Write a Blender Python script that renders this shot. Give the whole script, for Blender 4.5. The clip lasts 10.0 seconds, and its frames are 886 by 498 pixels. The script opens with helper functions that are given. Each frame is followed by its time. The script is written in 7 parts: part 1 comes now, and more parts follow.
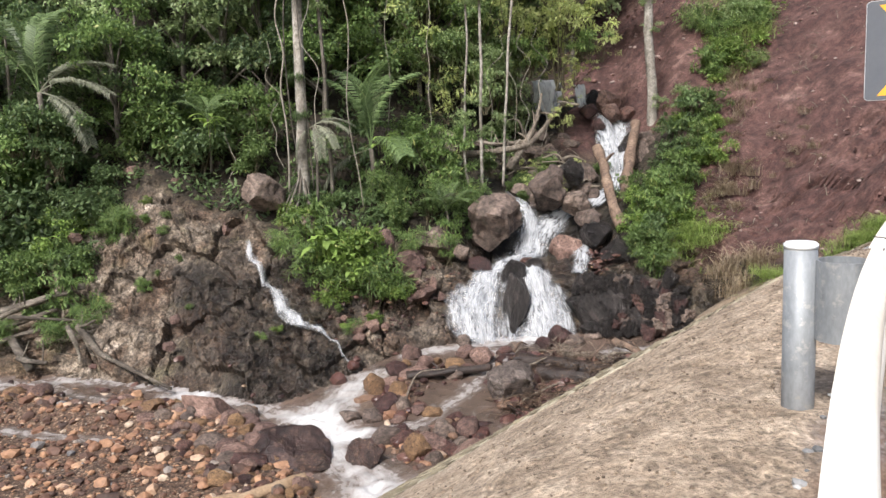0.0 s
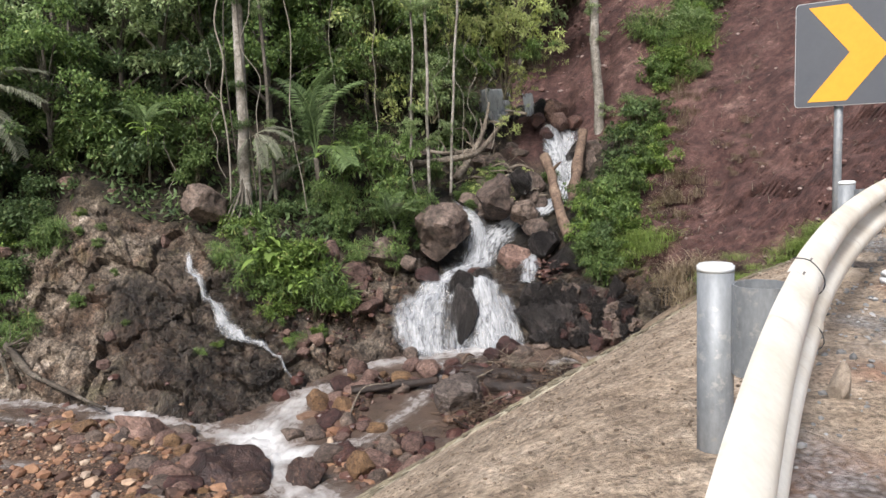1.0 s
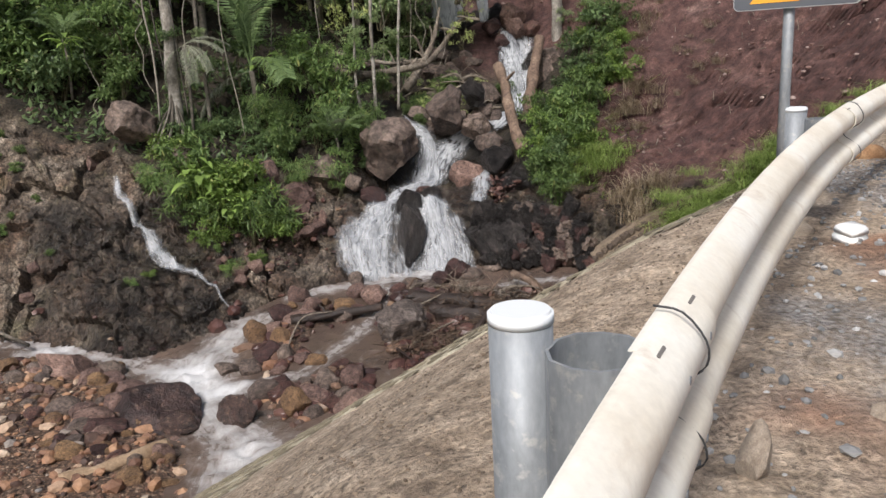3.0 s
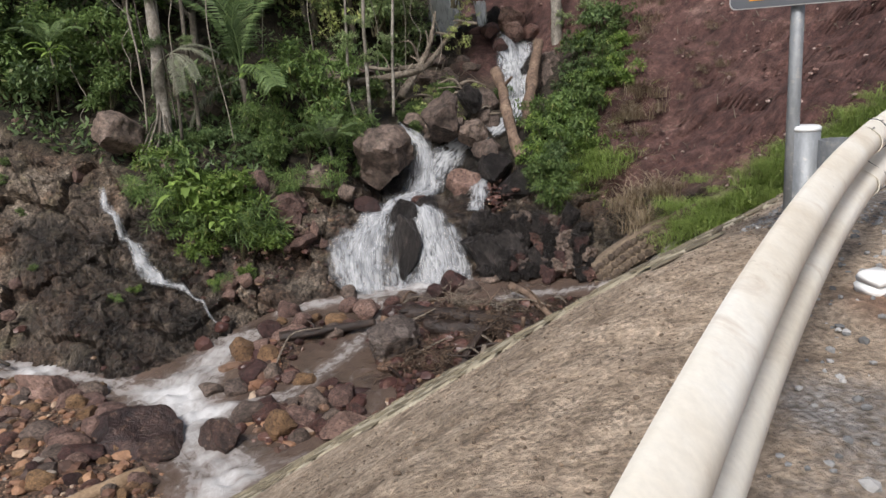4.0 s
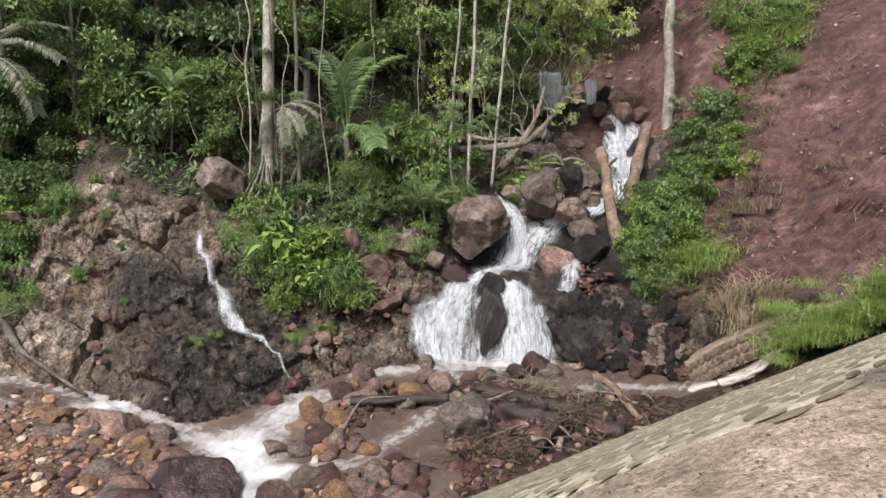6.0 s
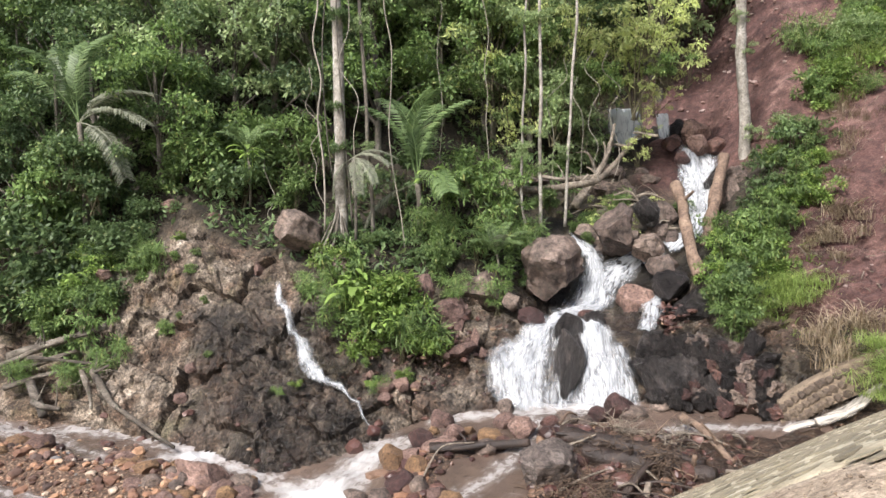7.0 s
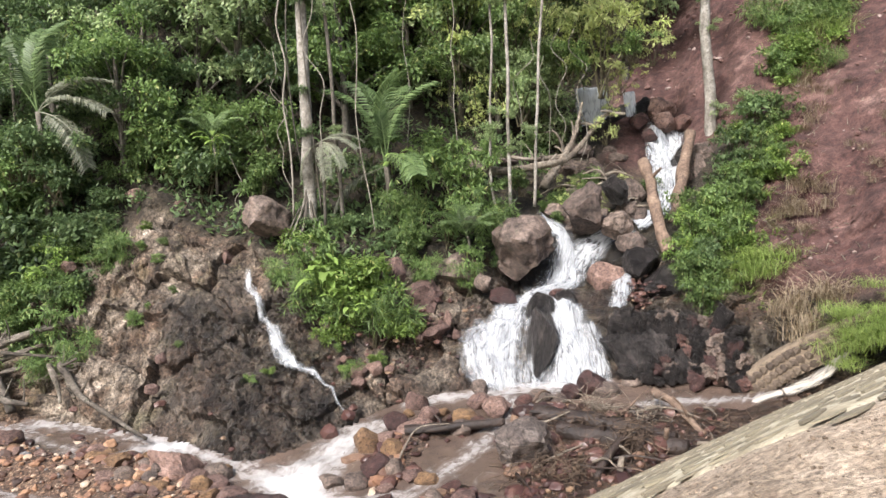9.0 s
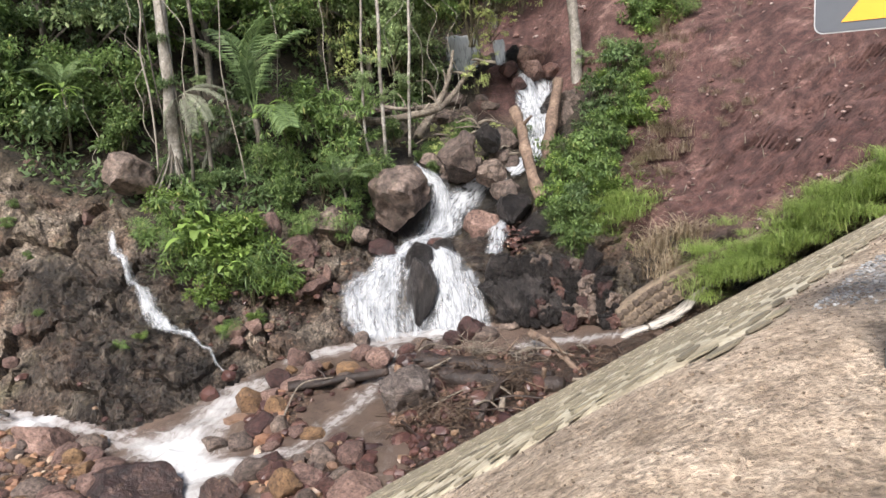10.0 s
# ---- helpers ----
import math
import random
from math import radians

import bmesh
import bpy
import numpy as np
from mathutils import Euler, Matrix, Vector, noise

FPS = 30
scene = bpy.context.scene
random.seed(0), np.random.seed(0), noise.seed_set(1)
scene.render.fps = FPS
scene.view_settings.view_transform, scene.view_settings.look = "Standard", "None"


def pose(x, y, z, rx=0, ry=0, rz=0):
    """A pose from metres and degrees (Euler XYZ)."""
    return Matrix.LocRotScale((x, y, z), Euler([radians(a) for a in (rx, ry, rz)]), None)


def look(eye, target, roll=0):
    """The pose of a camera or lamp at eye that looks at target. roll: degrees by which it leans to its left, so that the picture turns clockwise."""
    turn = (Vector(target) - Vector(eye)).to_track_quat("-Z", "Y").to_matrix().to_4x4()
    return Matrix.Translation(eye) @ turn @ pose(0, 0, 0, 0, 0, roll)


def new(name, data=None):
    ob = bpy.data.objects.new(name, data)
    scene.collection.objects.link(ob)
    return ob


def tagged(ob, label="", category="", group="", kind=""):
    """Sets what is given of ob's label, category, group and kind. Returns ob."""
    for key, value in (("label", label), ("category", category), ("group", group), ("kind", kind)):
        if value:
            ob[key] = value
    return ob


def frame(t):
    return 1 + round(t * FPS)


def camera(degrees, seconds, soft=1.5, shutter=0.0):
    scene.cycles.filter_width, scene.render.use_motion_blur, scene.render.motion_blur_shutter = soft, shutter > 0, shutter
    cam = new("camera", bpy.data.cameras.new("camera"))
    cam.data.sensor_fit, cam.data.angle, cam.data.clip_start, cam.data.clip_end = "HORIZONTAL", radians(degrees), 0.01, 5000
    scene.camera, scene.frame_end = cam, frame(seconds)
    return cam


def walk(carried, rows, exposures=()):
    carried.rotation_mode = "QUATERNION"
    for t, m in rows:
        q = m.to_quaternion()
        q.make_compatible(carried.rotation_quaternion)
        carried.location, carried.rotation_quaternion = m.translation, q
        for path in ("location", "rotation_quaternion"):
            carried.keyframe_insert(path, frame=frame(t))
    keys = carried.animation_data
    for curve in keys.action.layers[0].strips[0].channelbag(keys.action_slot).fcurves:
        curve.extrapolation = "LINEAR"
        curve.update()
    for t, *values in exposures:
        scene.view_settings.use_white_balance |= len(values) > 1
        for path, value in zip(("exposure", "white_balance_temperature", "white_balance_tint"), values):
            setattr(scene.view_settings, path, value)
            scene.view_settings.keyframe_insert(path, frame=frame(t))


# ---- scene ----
cam = camera(59.2, 10.0)
PATH = [
    (0, (0.068, -0.008, 1.084), (-0.035, 1.971, 0.817), -2.2),
    (0.5, (0.219, 0.228, 1.067), (0.202, 2.218, 0.868), -1.8),
    (1, (0.347, 0.407, 1.076), (0.359, 2.391, 0.827), -2.3),
    (1.5, (0.494, 0.686, 1.079), (0.429, 2.66, 0.767), -3.0),
    (2, (0.754, 1.02, 1.09), (0.751, 2.994, 0.766), -3.5),
    (2.5, (0.918, 1.334, 1.081), (0.776, 3.29, 0.688), -2.2),
    (2.8, (1.026, 1.527, 1.11), (0.954, 3.472, 0.648), -1.4),
    (3, (1.098, 1.656, 1.119), (1.175, 3.597, 0.642), -3.0),
    (4.3, (1.505, 2.559, 1.134), (1.564, 4.504, 0.67), -3.7),
    (4.5, (1.507, 2.603, 1.132), (1.605, 4.541, 0.649), -3.4),
    (4.7, (1.535, 2.7, 1.16), (1.666, 4.633, 0.662), -0.6),
    (5, (1.58, 2.885, 1.21), (1.53, 4.815, 0.692), -2.25),
    (5.5, (1.59, 3.059, 1.171), (1.503, 5.018, 0.779), 0.7),
    (6, (1.53, 3.091, 1.204), (1.364, 5.062, 0.91), 1.2),
    (6.2, (1.539, 3.187, 1.203), (1.287, 5.156, 0.96), 0.7),
    (7.3, (1.645, 3.201, 1.156), (1.279, 5.159, 0.977), -1.8),
    (7.5, (1.65, 3.233, 1.155), (1.305, 5.194, 0.975), -1.8),
    (8, (1.627, 3.213, 1.133), (1.305, 5.179, 0.95), -2.1),
    (8.5, (1.633, 3.247, 1.119), (1.296, 5.208, 0.916), -2.5),
    (9, (1.659, 3.255, 1.113), (1.365, 5.22, 0.888), -3.0),
    (9.5, (1.649, 3.162, 1.113), (1.426, 5.126, 0.807), -3.5),
    (10, (1.592, 3.302, 1.135), (1.608, 5.268, 0.766), -3.8),
]
walk(cam, [(t, look(eye, target, roll)) for t, eye, target, roll in PATH], [(0.0, 0.86), (1.0, 0.58), (2.5, 0.36), (4.5, 0.14), (5.0, 0.14), (5.5, 0.54), (6.0, 0.8), (7.4, 1.2), (9.0, 1.2), (10.0, 1.0)])

# ---- light ----
world = bpy.data.worlds.new("sky")
scene.world = world
world.use_nodes = True
wn = world.node_tree.nodes
sky = wn.new("ShaderNodeTexSky")
sky.sky_type, sky.sun_disc = "NISHITA", False
sky.sun_elevation, sky.sun_rotation = radians(48), radians(202)
sky.air_density, sky.dust_density, sky.ozone_density = 1.0, 4.0, 1.0
wn["Background"].inputs[1].default_value = 0.10
world.node_tree.links.new(sky.outputs[0], wn["Background"].inputs[0])
sun = new("sun", bpy.data.lights.new("sun", "SUN"))
sun.data.energy, sun.data.angle, sun.data.color = 3.2, radians(14), (1.0, 0.98, 0.985)
sun.matrix_world = look((-7, -17, 20.5), (0, 0, 0))


# ---- materials ----
def shader(name):
    m = bpy.data.materials.new(name)
    m.use_nodes = True
    t = m.node_tree
    return m, t, t.nodes, t.links, t.nodes["Principled BSDF"]


def tex(n, l, kind, coord, scale, detail=4.0, stretch=None, twist=0.0):
    if stretch:
        mp = n.new("ShaderNodeMapping")
        mp.inputs["Scale"].default_value = stretch
        l.new(coord, mp.inputs["Vector"])
        coord = mp.outputs[0]
    x = n.new(kind)
    x.inputs["Scale"].default_value = scale
    if kind == "ShaderNodeTexNoise":
        x.inputs["Detail"].default_value = detail
        x.inputs["Roughness"].default_value = 0.64
        x.inputs["Distortion"].default_value = twist
    l.new(coord, x.inputs["Vector"])
    return x.outputs[0]


def ramp(n, l, fac, stops):
    r = n.new("ShaderNodeValToRGB")
    e = r.color_ramp.elements
    while len(e) < len(stops):
        e.new(0.5)
    for k, (p, c) in zip(e, stops):
        k.position, k.color = p, (*c, 1)
    l.new(fac, r.inputs[0])
    return r.outputs[0]


def mixc(n, l, a, b, fac, mode="MIX"):
    m = n.new("ShaderNodeMix")
    m.data_type, m.blend_type = "RGBA", mode
    for s, v in ((m.inputs[0], fac), (m.inputs[6], a), (m.inputs[7], b)):
        if isinstance(v, tuple):
            s.default_value = (*v, 1)
        elif isinstance(v, float):
            s.default_value = v
        else:
            l.new(v, s)
    return m.outputs[2]


def bump(n, l, p, height, strength, dist=0.05):
    b = n.new("ShaderNodeBump")
    b.inputs["Strength"].default_value, b.inputs["Distance"].default_value = strength, dist
    l.new(height, b.inputs["Height"])
    l.new(b.outputs[0], p.inputs["Normal"])


def surface(name, stops, scale=2.0, fine=25.0, rough=0.85, bumps=0.5, dist=0.03, spots=None, vary=0.0, metal=0.0, stretch=None, gloss=0.5, grain=0.4, cracks=0.0):
    """A mottled natural surface: large blotches times fine grain, with relief."""
    m, t, n, l, p = shader(name)
    co = n.new("ShaderNodeTexCoord").outputs["Object"]
    info = n.new("ShaderNodeObjectInfo")
    if vary:
        add = n.new("ShaderNodeVectorMath")
        l.new(co, add.inputs[0])
        sc = n.new("ShaderNodeMath")
        sc.operation = "MULTIPLY"
        sc.inputs[1].default_value = 37.0
        l.new(info.outputs["Random"], sc.inputs[0])
        l.new(sc.outputs[0], add.inputs[1])
        co = add.outputs[0]
    big = tex(n, l, "ShaderNodeTexNoise", co, scale, 5, stretch)
    small = tex(n, l, "ShaderNodeTexNoise", co, fine, 6, stretch)
    c = ramp(n, l, big, stops)
    g = ramp(n, l, small, [(0.25, (1 - grain,) * 3), (0.75, (1 + 0.6 * grain,) * 3)])
    c = mixc(n, l, c, g, 1.0, "MULTIPLY")
    if spots:
        f = ramp(n, l, tex(n, l, "ShaderNodeTexNoise", co, scale * 3.1, 3), [(0.56, (0, 0, 0)), (0.68, (1, 1, 1))])
        c = mixc(n, l, c, spots, f)
    if cracks:
        warp = n.new("ShaderNodeVectorMath")
        warp.operation = "MULTIPLY_ADD"
        warp.inputs[1].default_value = (0.7, 0.7, 0.7)
        nz = n.new("ShaderNodeTexNoise")
        nz.inputs["Scale"].default_value = 2.0
        l.new(co, nz.inputs["Vector"])
        l.new(nz.outputs["Color"], warp.inputs[0])
        l.new(co, warp.inputs[2])
        joint = n.new("ShaderNodeTexVoronoi")
        joint.feature = "DISTANCE_TO_EDGE"
        joint.inputs["Scale"].default_value = 1.5
        l.new(warp.outputs[0], joint.inputs["Vector"])
        c = mixc(n, l, c, ramp(n, l, joint.outputs[0], [(0.0, (0.3, 0.28, 0.26)), (0.04, (0.85, 0.85, 0.85)), (0.12, (1, 1, 1))]), cracks, "MULTIPLY")
        pits = ramp(n, l, tex(n, l, "ShaderNodeTexNoise", co, scale * 3.3, 7), [(0.36, (0.4, 0.38, 0.36)), (0.5, (1, 1, 1)), (0.66, (1.35, 1.33, 1.3))])
        c = mixc(n, l, c, pits, 1.0, "MULTIPLY")
    if vary:
        hs = n.new("ShaderNodeHueSaturation")
        for sock, lo, hi in (("Value", 1 - vary, 1 + vary), ("Hue", 0.5 - 0.012 * vary, 0.5 + 0.02 * vary)):
            mr = n.new("ShaderNodeMapRange")
            mr.inputs[3].default_value, mr.inputs[4].default_value = lo, hi
            l.new(info.outputs["Random"], mr.inputs[0])
            l.new(mr.outputs[0], hs.inputs[sock])
        l.new(c, hs.inputs["Color"])
        c = hs.outputs[0]
    l.new(c, p.inputs["Base Color"])
    p.inputs["Roughness"].default_value, p.inputs["Metallic"].default_value = rough, metal
    p.inputs["Specular IOR Level"].default_value = gloss
    if bumps:
        bump(n, l, p, small, bumps, dist)
    return m


def ground_mat():
    """Terrain: forest floor, bare weathered rock, red laterite, river gravel and wet rock, laid out by the ground's own masks."""
    m, t, n, l, p = shader("ground")
    co = n.new("ShaderNodeTexCoord").outputs["Object"]
    at = n.new("ShaderNodeAttribute")
    at.attribute_name = "kind"
    sep = n.new("ShaderNodeSeparateColor")
    l.new(at.outputs["Color"], sep.inputs[0])
    big, mid = tex(n, l, "ShaderNodeTexNoise", co, 0.6, 7), tex(n, l, "ShaderNodeTexNoise", co, 2.4, 9)
    fine = tex(n, l, "ShaderNodeTexNoise", co, 13, 8)
    crack = tex(n, l, "ShaderNodeTexNoise", co, 1.1, 12, (1.0, 0.8, 1.3), 0.6)
    drip = tex(n, l, "ShaderNodeTexNoise", co, 1.0, 6, (2.6, 0.5, 0.5), 0.8)
    floor = ramp(n, l, mid, [(0.3, (0.014, 0.011, 0.007)), (0.6, (0.04, 0.03, 0.018)), (0.8, (0.06, 0.055, 0.025))])
    rock = ramp(n, l, crack, [(0.28, (0.04, 0.03, 0.024)), (0.40, (0.085, 0.066, 0.05)), (0.49, (0.155, 0.126, 0.098)), (0.58, (0.25, 0.209, 0.168)), (0.72, (0.40, 0.352, 0.298))])
    earth = ramp(n, l, tex(n, l, "ShaderNodeTexNoise", co, 0.85, 6), [(0.46, (0, 0, 0)), (0.62, (0.75, 0.75, 0.75))])
    rock = mixc(n, l, rock, (0.115, 0.07, 0.046), earth)
    warp = n.new("ShaderNodeVectorMath")
    warp.operation = "MULTIPLY_ADD"
    warp.inputs[1].default_value = (0.9, 0.9, 0.9)
    nz = n.new("ShaderNodeTexNoise")
    nz.inputs["Scale"].default_value, nz.inputs["Detail"].default_value = 1.4, 6
    l.new(co, nz.inputs["Vector"])
    l.new(nz.outputs["Color"], warp.inputs[0])
    l.new(co, warp.inputs[2])
    joint = n.new("ShaderNodeTexVoronoi")
    joint.feature = "DISTANCE_TO_EDGE"
    joint.inputs["Scale"].default_value = 1.7
    l.new(warp.outputs[0], joint.inputs["Vector"])
    rock = mixc(n, l, rock, ramp(n, l, joint.outputs[0], [(0.0, (0.3, 0.29, 0.28)), (0.02, (0.8, 0.8, 0.8)), (0.06, (1, 1, 1))]), 0.35, "MULTIPLY")
    rock = mixc(n, l, rock, ramp(n, l, drip, [(0.36, (0.5, 0.48, 0.46)), (0.5, (0.95, 0.93, 0.9)), (0.64, (1.2, 1.19, 1.18))]), 1.0, "MULTIPLY")
    rock = mixc(n, l, rock, ramp(n, l, mid, [(0.36, (0.45, 0.43, 0.41)), (0.49, (0.95, 0.94, 0.92)), (0.62, (1.4, 1.38, 1.35))]), 1.0, "MULTIPLY")
    moss = ramp(n, l, big, [(0.54, (0, 0, 0)), (0.66, (0.5, 0.5, 0.5))])
    rock = mixc(n, l, rock, (0.085, 0.085, 0.034), moss)
    red = ramp(n, l, big, [(0.3, (0.046, 0.021, 0.018)), (0.46, (0.076, 0.036, 0.031)), (0.58, (0.108, 0.056, 0.047)), (0.7, (0.19, 0.117, 0.098))])
    red = mixc(n, l, red, ramp(n, l, mid, [(0.34, (0.6, 0.6, 0.6)), (0.5, (0.97, 0.97, 0.97)), (0.64, (1.28, 1.28, 1.28))]), 1.0, "MULTIPLY")
    pebble = n.new("ShaderNodeTexVoronoi")
    pebble.inputs["Scale"].default_value = 15.0
    l.new(co, pebble.inputs["Vector"])
    tone = n.new("ShaderNodeSeparateColor")
    l.new(pebble.outputs["Color"], tone.inputs[0])
    gravel = ramp(n, l, mid, [(0.3, (0.05, 0.03, 0.021)), (0.48, (0.14, 0.083, 0.056)), (0.68, (0.26, 0.17, 0.115))])
    grains = ramp(n, l, tone.outputs[0], [(0.0, (0.045, 0.028, 0.02)), (0.4, (0.13, 0.075, 0.046)), (0.7, (0.24, 0.145, 0.085)), (1.0, (0.38, 0.29, 0.21))])
    grains = mixc(n, l, grains, ramp(n, l, pebble.outputs["Distance"], [(0.25, (1.1, 1.1, 1.1)), (0.6, (0.3, 0.28, 0.26))]), 1.0, "MULTIPLY")
    gravel = mixc(n, l, gravel, grains, 0.62)
    c = mixc(n, l, floor, rock, sep.outputs[0])
    c = mixc(n, l, c, red, sep.outputs[1])
    c = mixc(n, l, c, gravel, sep.outputs[2])
    # Wet darkening thins in random patches, painting pale highlights into the wet rock's colour.
    patchy = n.new("ShaderNodeMath")
    patchy.operation = "MULTIPLY"
    l.new(at.outputs["Alpha"], patchy.inputs[0])
    l.new(ramp(n, l, tex(n, l, "ShaderNodeTexNoise", co, 3.6, 8, (1.0, 0.8, 0.8), 0.5), [(0.42, (1, 1, 1)), (0.52, (0.86, 0.86, 0.86)), (0.64, (0.45, 0.45, 0.45))]), patchy.inputs[1])
    c = mixc(n, l, c, (0.15, 0.137, 0.133), patchy.outputs[0], "MULTIPLY")
    grit = ramp(n, l, tex(n, l, "ShaderNodeTexNoise", co, 34, 5), [(0.36, (0.55, 0.55, 0.55)), (0.5, (1, 1, 1)), (0.62, (1.5, 1.5, 1.5))])
    c = mixc(n, l, c, grit, 0.8, "MULTIPLY")
    g = ramp(n, l, fine, [(0.38, (0.36, 0.36, 0.36)), (0.5, (0.95, 0.95, 0.95)), (0.62, (1.5, 1.5, 1.5))])
    soft = n.new("ShaderNodeMapRange")
    soft.inputs[3].default_value, soft.inputs[4].default_value = 1.0, 0.45
    l.new(sep.outputs[1], soft.inputs[0])
    l.new(mixc(n, l, c, g, soft.outputs[0], "MULTIPLY"), p.inputs["Base Color"])
    r = n.new("ShaderNodeMapRange")
    r.inputs[3].default_value, r.inputs[4].default_value = 0.95, 0.3
    l.new(at.outputs["Alpha"], r.inputs[0])
    l.new(r.outputs[0], p.inputs["Roughness"])
    mx = n.new("ShaderNodeMath")
    l.new(crack, mx.inputs[0])
    l.new(fine, mx.inputs[1])
    bump(n, l, p, mx.outputs[0], 1.0, 0.1)
    return m


def leaf_mat(name, dark, light, warm, glow=0.35):
    m, t, n, l, p = shader(name)
    geo = n.new("ShaderNodeNewGeometry")
    c = ramp(n, l, geo.outputs["Random Per Island"], [(0.0, dark), (0.6, light), (0.93, light), (1.0, warm)])
    info = n.new("ShaderNodeObjectInfo")
    hs = n.new("ShaderNodeHueSaturation")
    mr = n.new("ShaderNodeMapRange")
    mr.inputs[3].default_value, mr.inputs[4].default_value = 0.75, 1.3
    l.new(info.outputs["Random"], mr.inputs[0])
    l.new(mr.outputs[0], hs.inputs["Value"])
    l.new(c, hs.inputs["Color"])
    l.new(hs.outputs[0], p.inputs["Base Color"])
    p.inputs["Roughness"].default_value = 0.48
    p.inputs["Specular IOR Level"].default_value = 0.35
    tr = n.new("ShaderNodeBsdfTranslucent")
    l.new(hs.outputs[0], tr.inputs[0])
    mix = n.new("ShaderNodeMixShader")
    mix.inputs[0].default_value = glow
    l.new(p.outputs[0], mix.inputs[1])
    l.new(tr.outputs[0], mix.inputs[2])
    l.new(mix.outputs[0], n["Material Output"].inputs[0])
    return m


def plain(name, color, rough=0.5, metal=0.0):
    m, t, n, l, p = shader(name)
    p.inputs["Base Color"].default_value = (*color, 1)
    p.inputs["Roughness"].default_value, p.inputs["Metallic"].default_value = rough, metal
    return m


GROUND = ground_mat()
GALV = surface("galvanised_steel", [(0.3, (0.185, 0.2, 0.21)), (0.5, (0.255, 0.272, 0.285)), (0.7, (0.33, 0.347, 0.36))], 9, 60, 0.55, 0.05, 0.002, (0.33, 0.33, 0.32), 0.0, 0.3, (1, 1, 0.4), 0.5, 0.2)


def beam_mat():
    """Dusty cream-white paint with brown smears and fine dark scuffs."""
    m, t, n, l, p = shader("dusty_white_beam")
    co = n.new("ShaderNodeTexCoord").outputs["Object"]
    c = ramp(n, l, tex(n, l, "ShaderNodeTexNoise", co, 1.3, 6), [(0.34, (0.60, 0.53, 0.42)), (0.48, (0.73, 0.68, 0.58)), (0.62, (0.80, 0.775, 0.70))])
    smear = ramp(n, l, tex(n, l, "ShaderNodeTexNoise", co, 5.5, 7, (1.0, 1.0, 0.6), 0.8), [(0.58, (0, 0, 0)), (0.74, (0.55, 0.55, 0.55))])
    c = mixc(n, l, c, (0.44, 0.33, 0.235), smear)
    scuff = ramp(n, l, tex(n, l, "ShaderNodeTexNoise", co, 26, 4, (0.5, 0.5, 2.4), 0.6), [(0.70, (0, 0, 0)), (0.76, (0.7, 0.7, 0.7))])
    c = mixc(n, l, c, (0.22, 0.18, 0.15), scuff)
    g = ramp(n, l, tex(n, l, "ShaderNodeTexNoise", co, 60, 5), [(0.3, (0.92, 0.92, 0.92)), (0.7, (1.04, 1.04, 1.04))])
    l.new(mixc(n, l, c, g, 1.0, "MULTIPLY"), p.inputs["Base Color"])
    p.inputs["Roughness"].default_value = 0.6
    bump(n, l, p, tex(n, l, "ShaderNodeTexNoise", co, 22, 5), 0.08, 0.003)
    return m


BEAM = beam_mat()
CAPM = plain("cap_white", (0.7, 0.72, 0.72), 0.5)
SIGN_GREY = surface("sign_grey", [(0.3, (0.085, 0.094, 0.11)), (0.7, (0.10, 0.108, 0.122))], 3, 30, 0.5, 0.0, grain=0.06)
SIGN_YEL = surface("sign_yellow", [(0.3, (0.74, 0.35, 0.03)), (0.7, (0.80, 0.39, 0.04))], 3, 30, 0.45, 0.0, grain=0.05)
ALU = plain("sign_edge", (0.55, 0.57, 0.58), 0.4, 0.3)
ROCK_BROWN = surface("brown_boulder", [(0.3, (0.06, 0.044, 0.036)), (0.48, (0.125, 0.09, 0.073)), (0.62, (0.19, 0.14, 0.115)), (0.78, (0.29, 0.23, 0.195))], 1.4, 12, 0.75, 0.7, 0.06, (0.08, 0.066, 0.05), 0.3, grain=0.5, cracks=0.45)
ROCK_PINK = surface("pink_boulder", [(0.3, (0.10, 0.058, 0.047)), (0.55, (0.21, 0.128, 0.104)), (0.8, (0.33, 0.235, 0.20))], 1.8, 14, 0.75, 0.8, 0.07, (0.12, 0.075, 0.06), 0.3, grain=0.5, cracks=0.4)
ROCK_DARKRED = surface("dark_wet_stone", [(0.3, (0.02, 0.013, 0.012)), (0.55, (0.055, 0.03, 0.026)), (0.8, (0.13, 0.08, 0.064))], 1.6, 14, 0.42, 0.8, 0.07, (0.15, 0.095, 0.07), 0.5, grain=0.55, cracks=0.4)
ROCK_RED = surface("red_wet_stone", [(0.3, (0.035, 0.017, 0.015)), (0.55, (0.09, 0.04, 0.034)), (0.8, (0.17, 0.095, 0.08))], 1.6, 14, 0.5, 0.8, 0.07, (0.12, 0.075, 0.062), 0.55, grain=0.55, cracks=0.4)
ROCK_TAN = surface("tan_stone", [(0.3, (0.14, 0.08, 0.042)), (0.6, (0.265, 0.155, 0.078)), (0.8, (0.35, 0.235, 0.135))], 1.8, 14, 0.65, 0.8, 0.07, (0.12, 0.065, 0.045), 0.2, grain=0.5, cracks=0.4)
ROCK_DARK = surface("wet_dark_rock", [(0.3, (0.014, 0.012, 0.012)), (0.55, (0.04, 0.034, 0.032)), (0.8, (0.105, 0.086, 0.078))], 1.7, 14, 0.3, 1.0, 0.12, None, 0.35, grain=0.7, cracks=0.8)
LEAF_A = leaf_mat("leaf_mid", (0.05, 0.085, 0.03), (0.18, 0.265, 0.085), (0.36, 0.38, 0.14), 0.42)
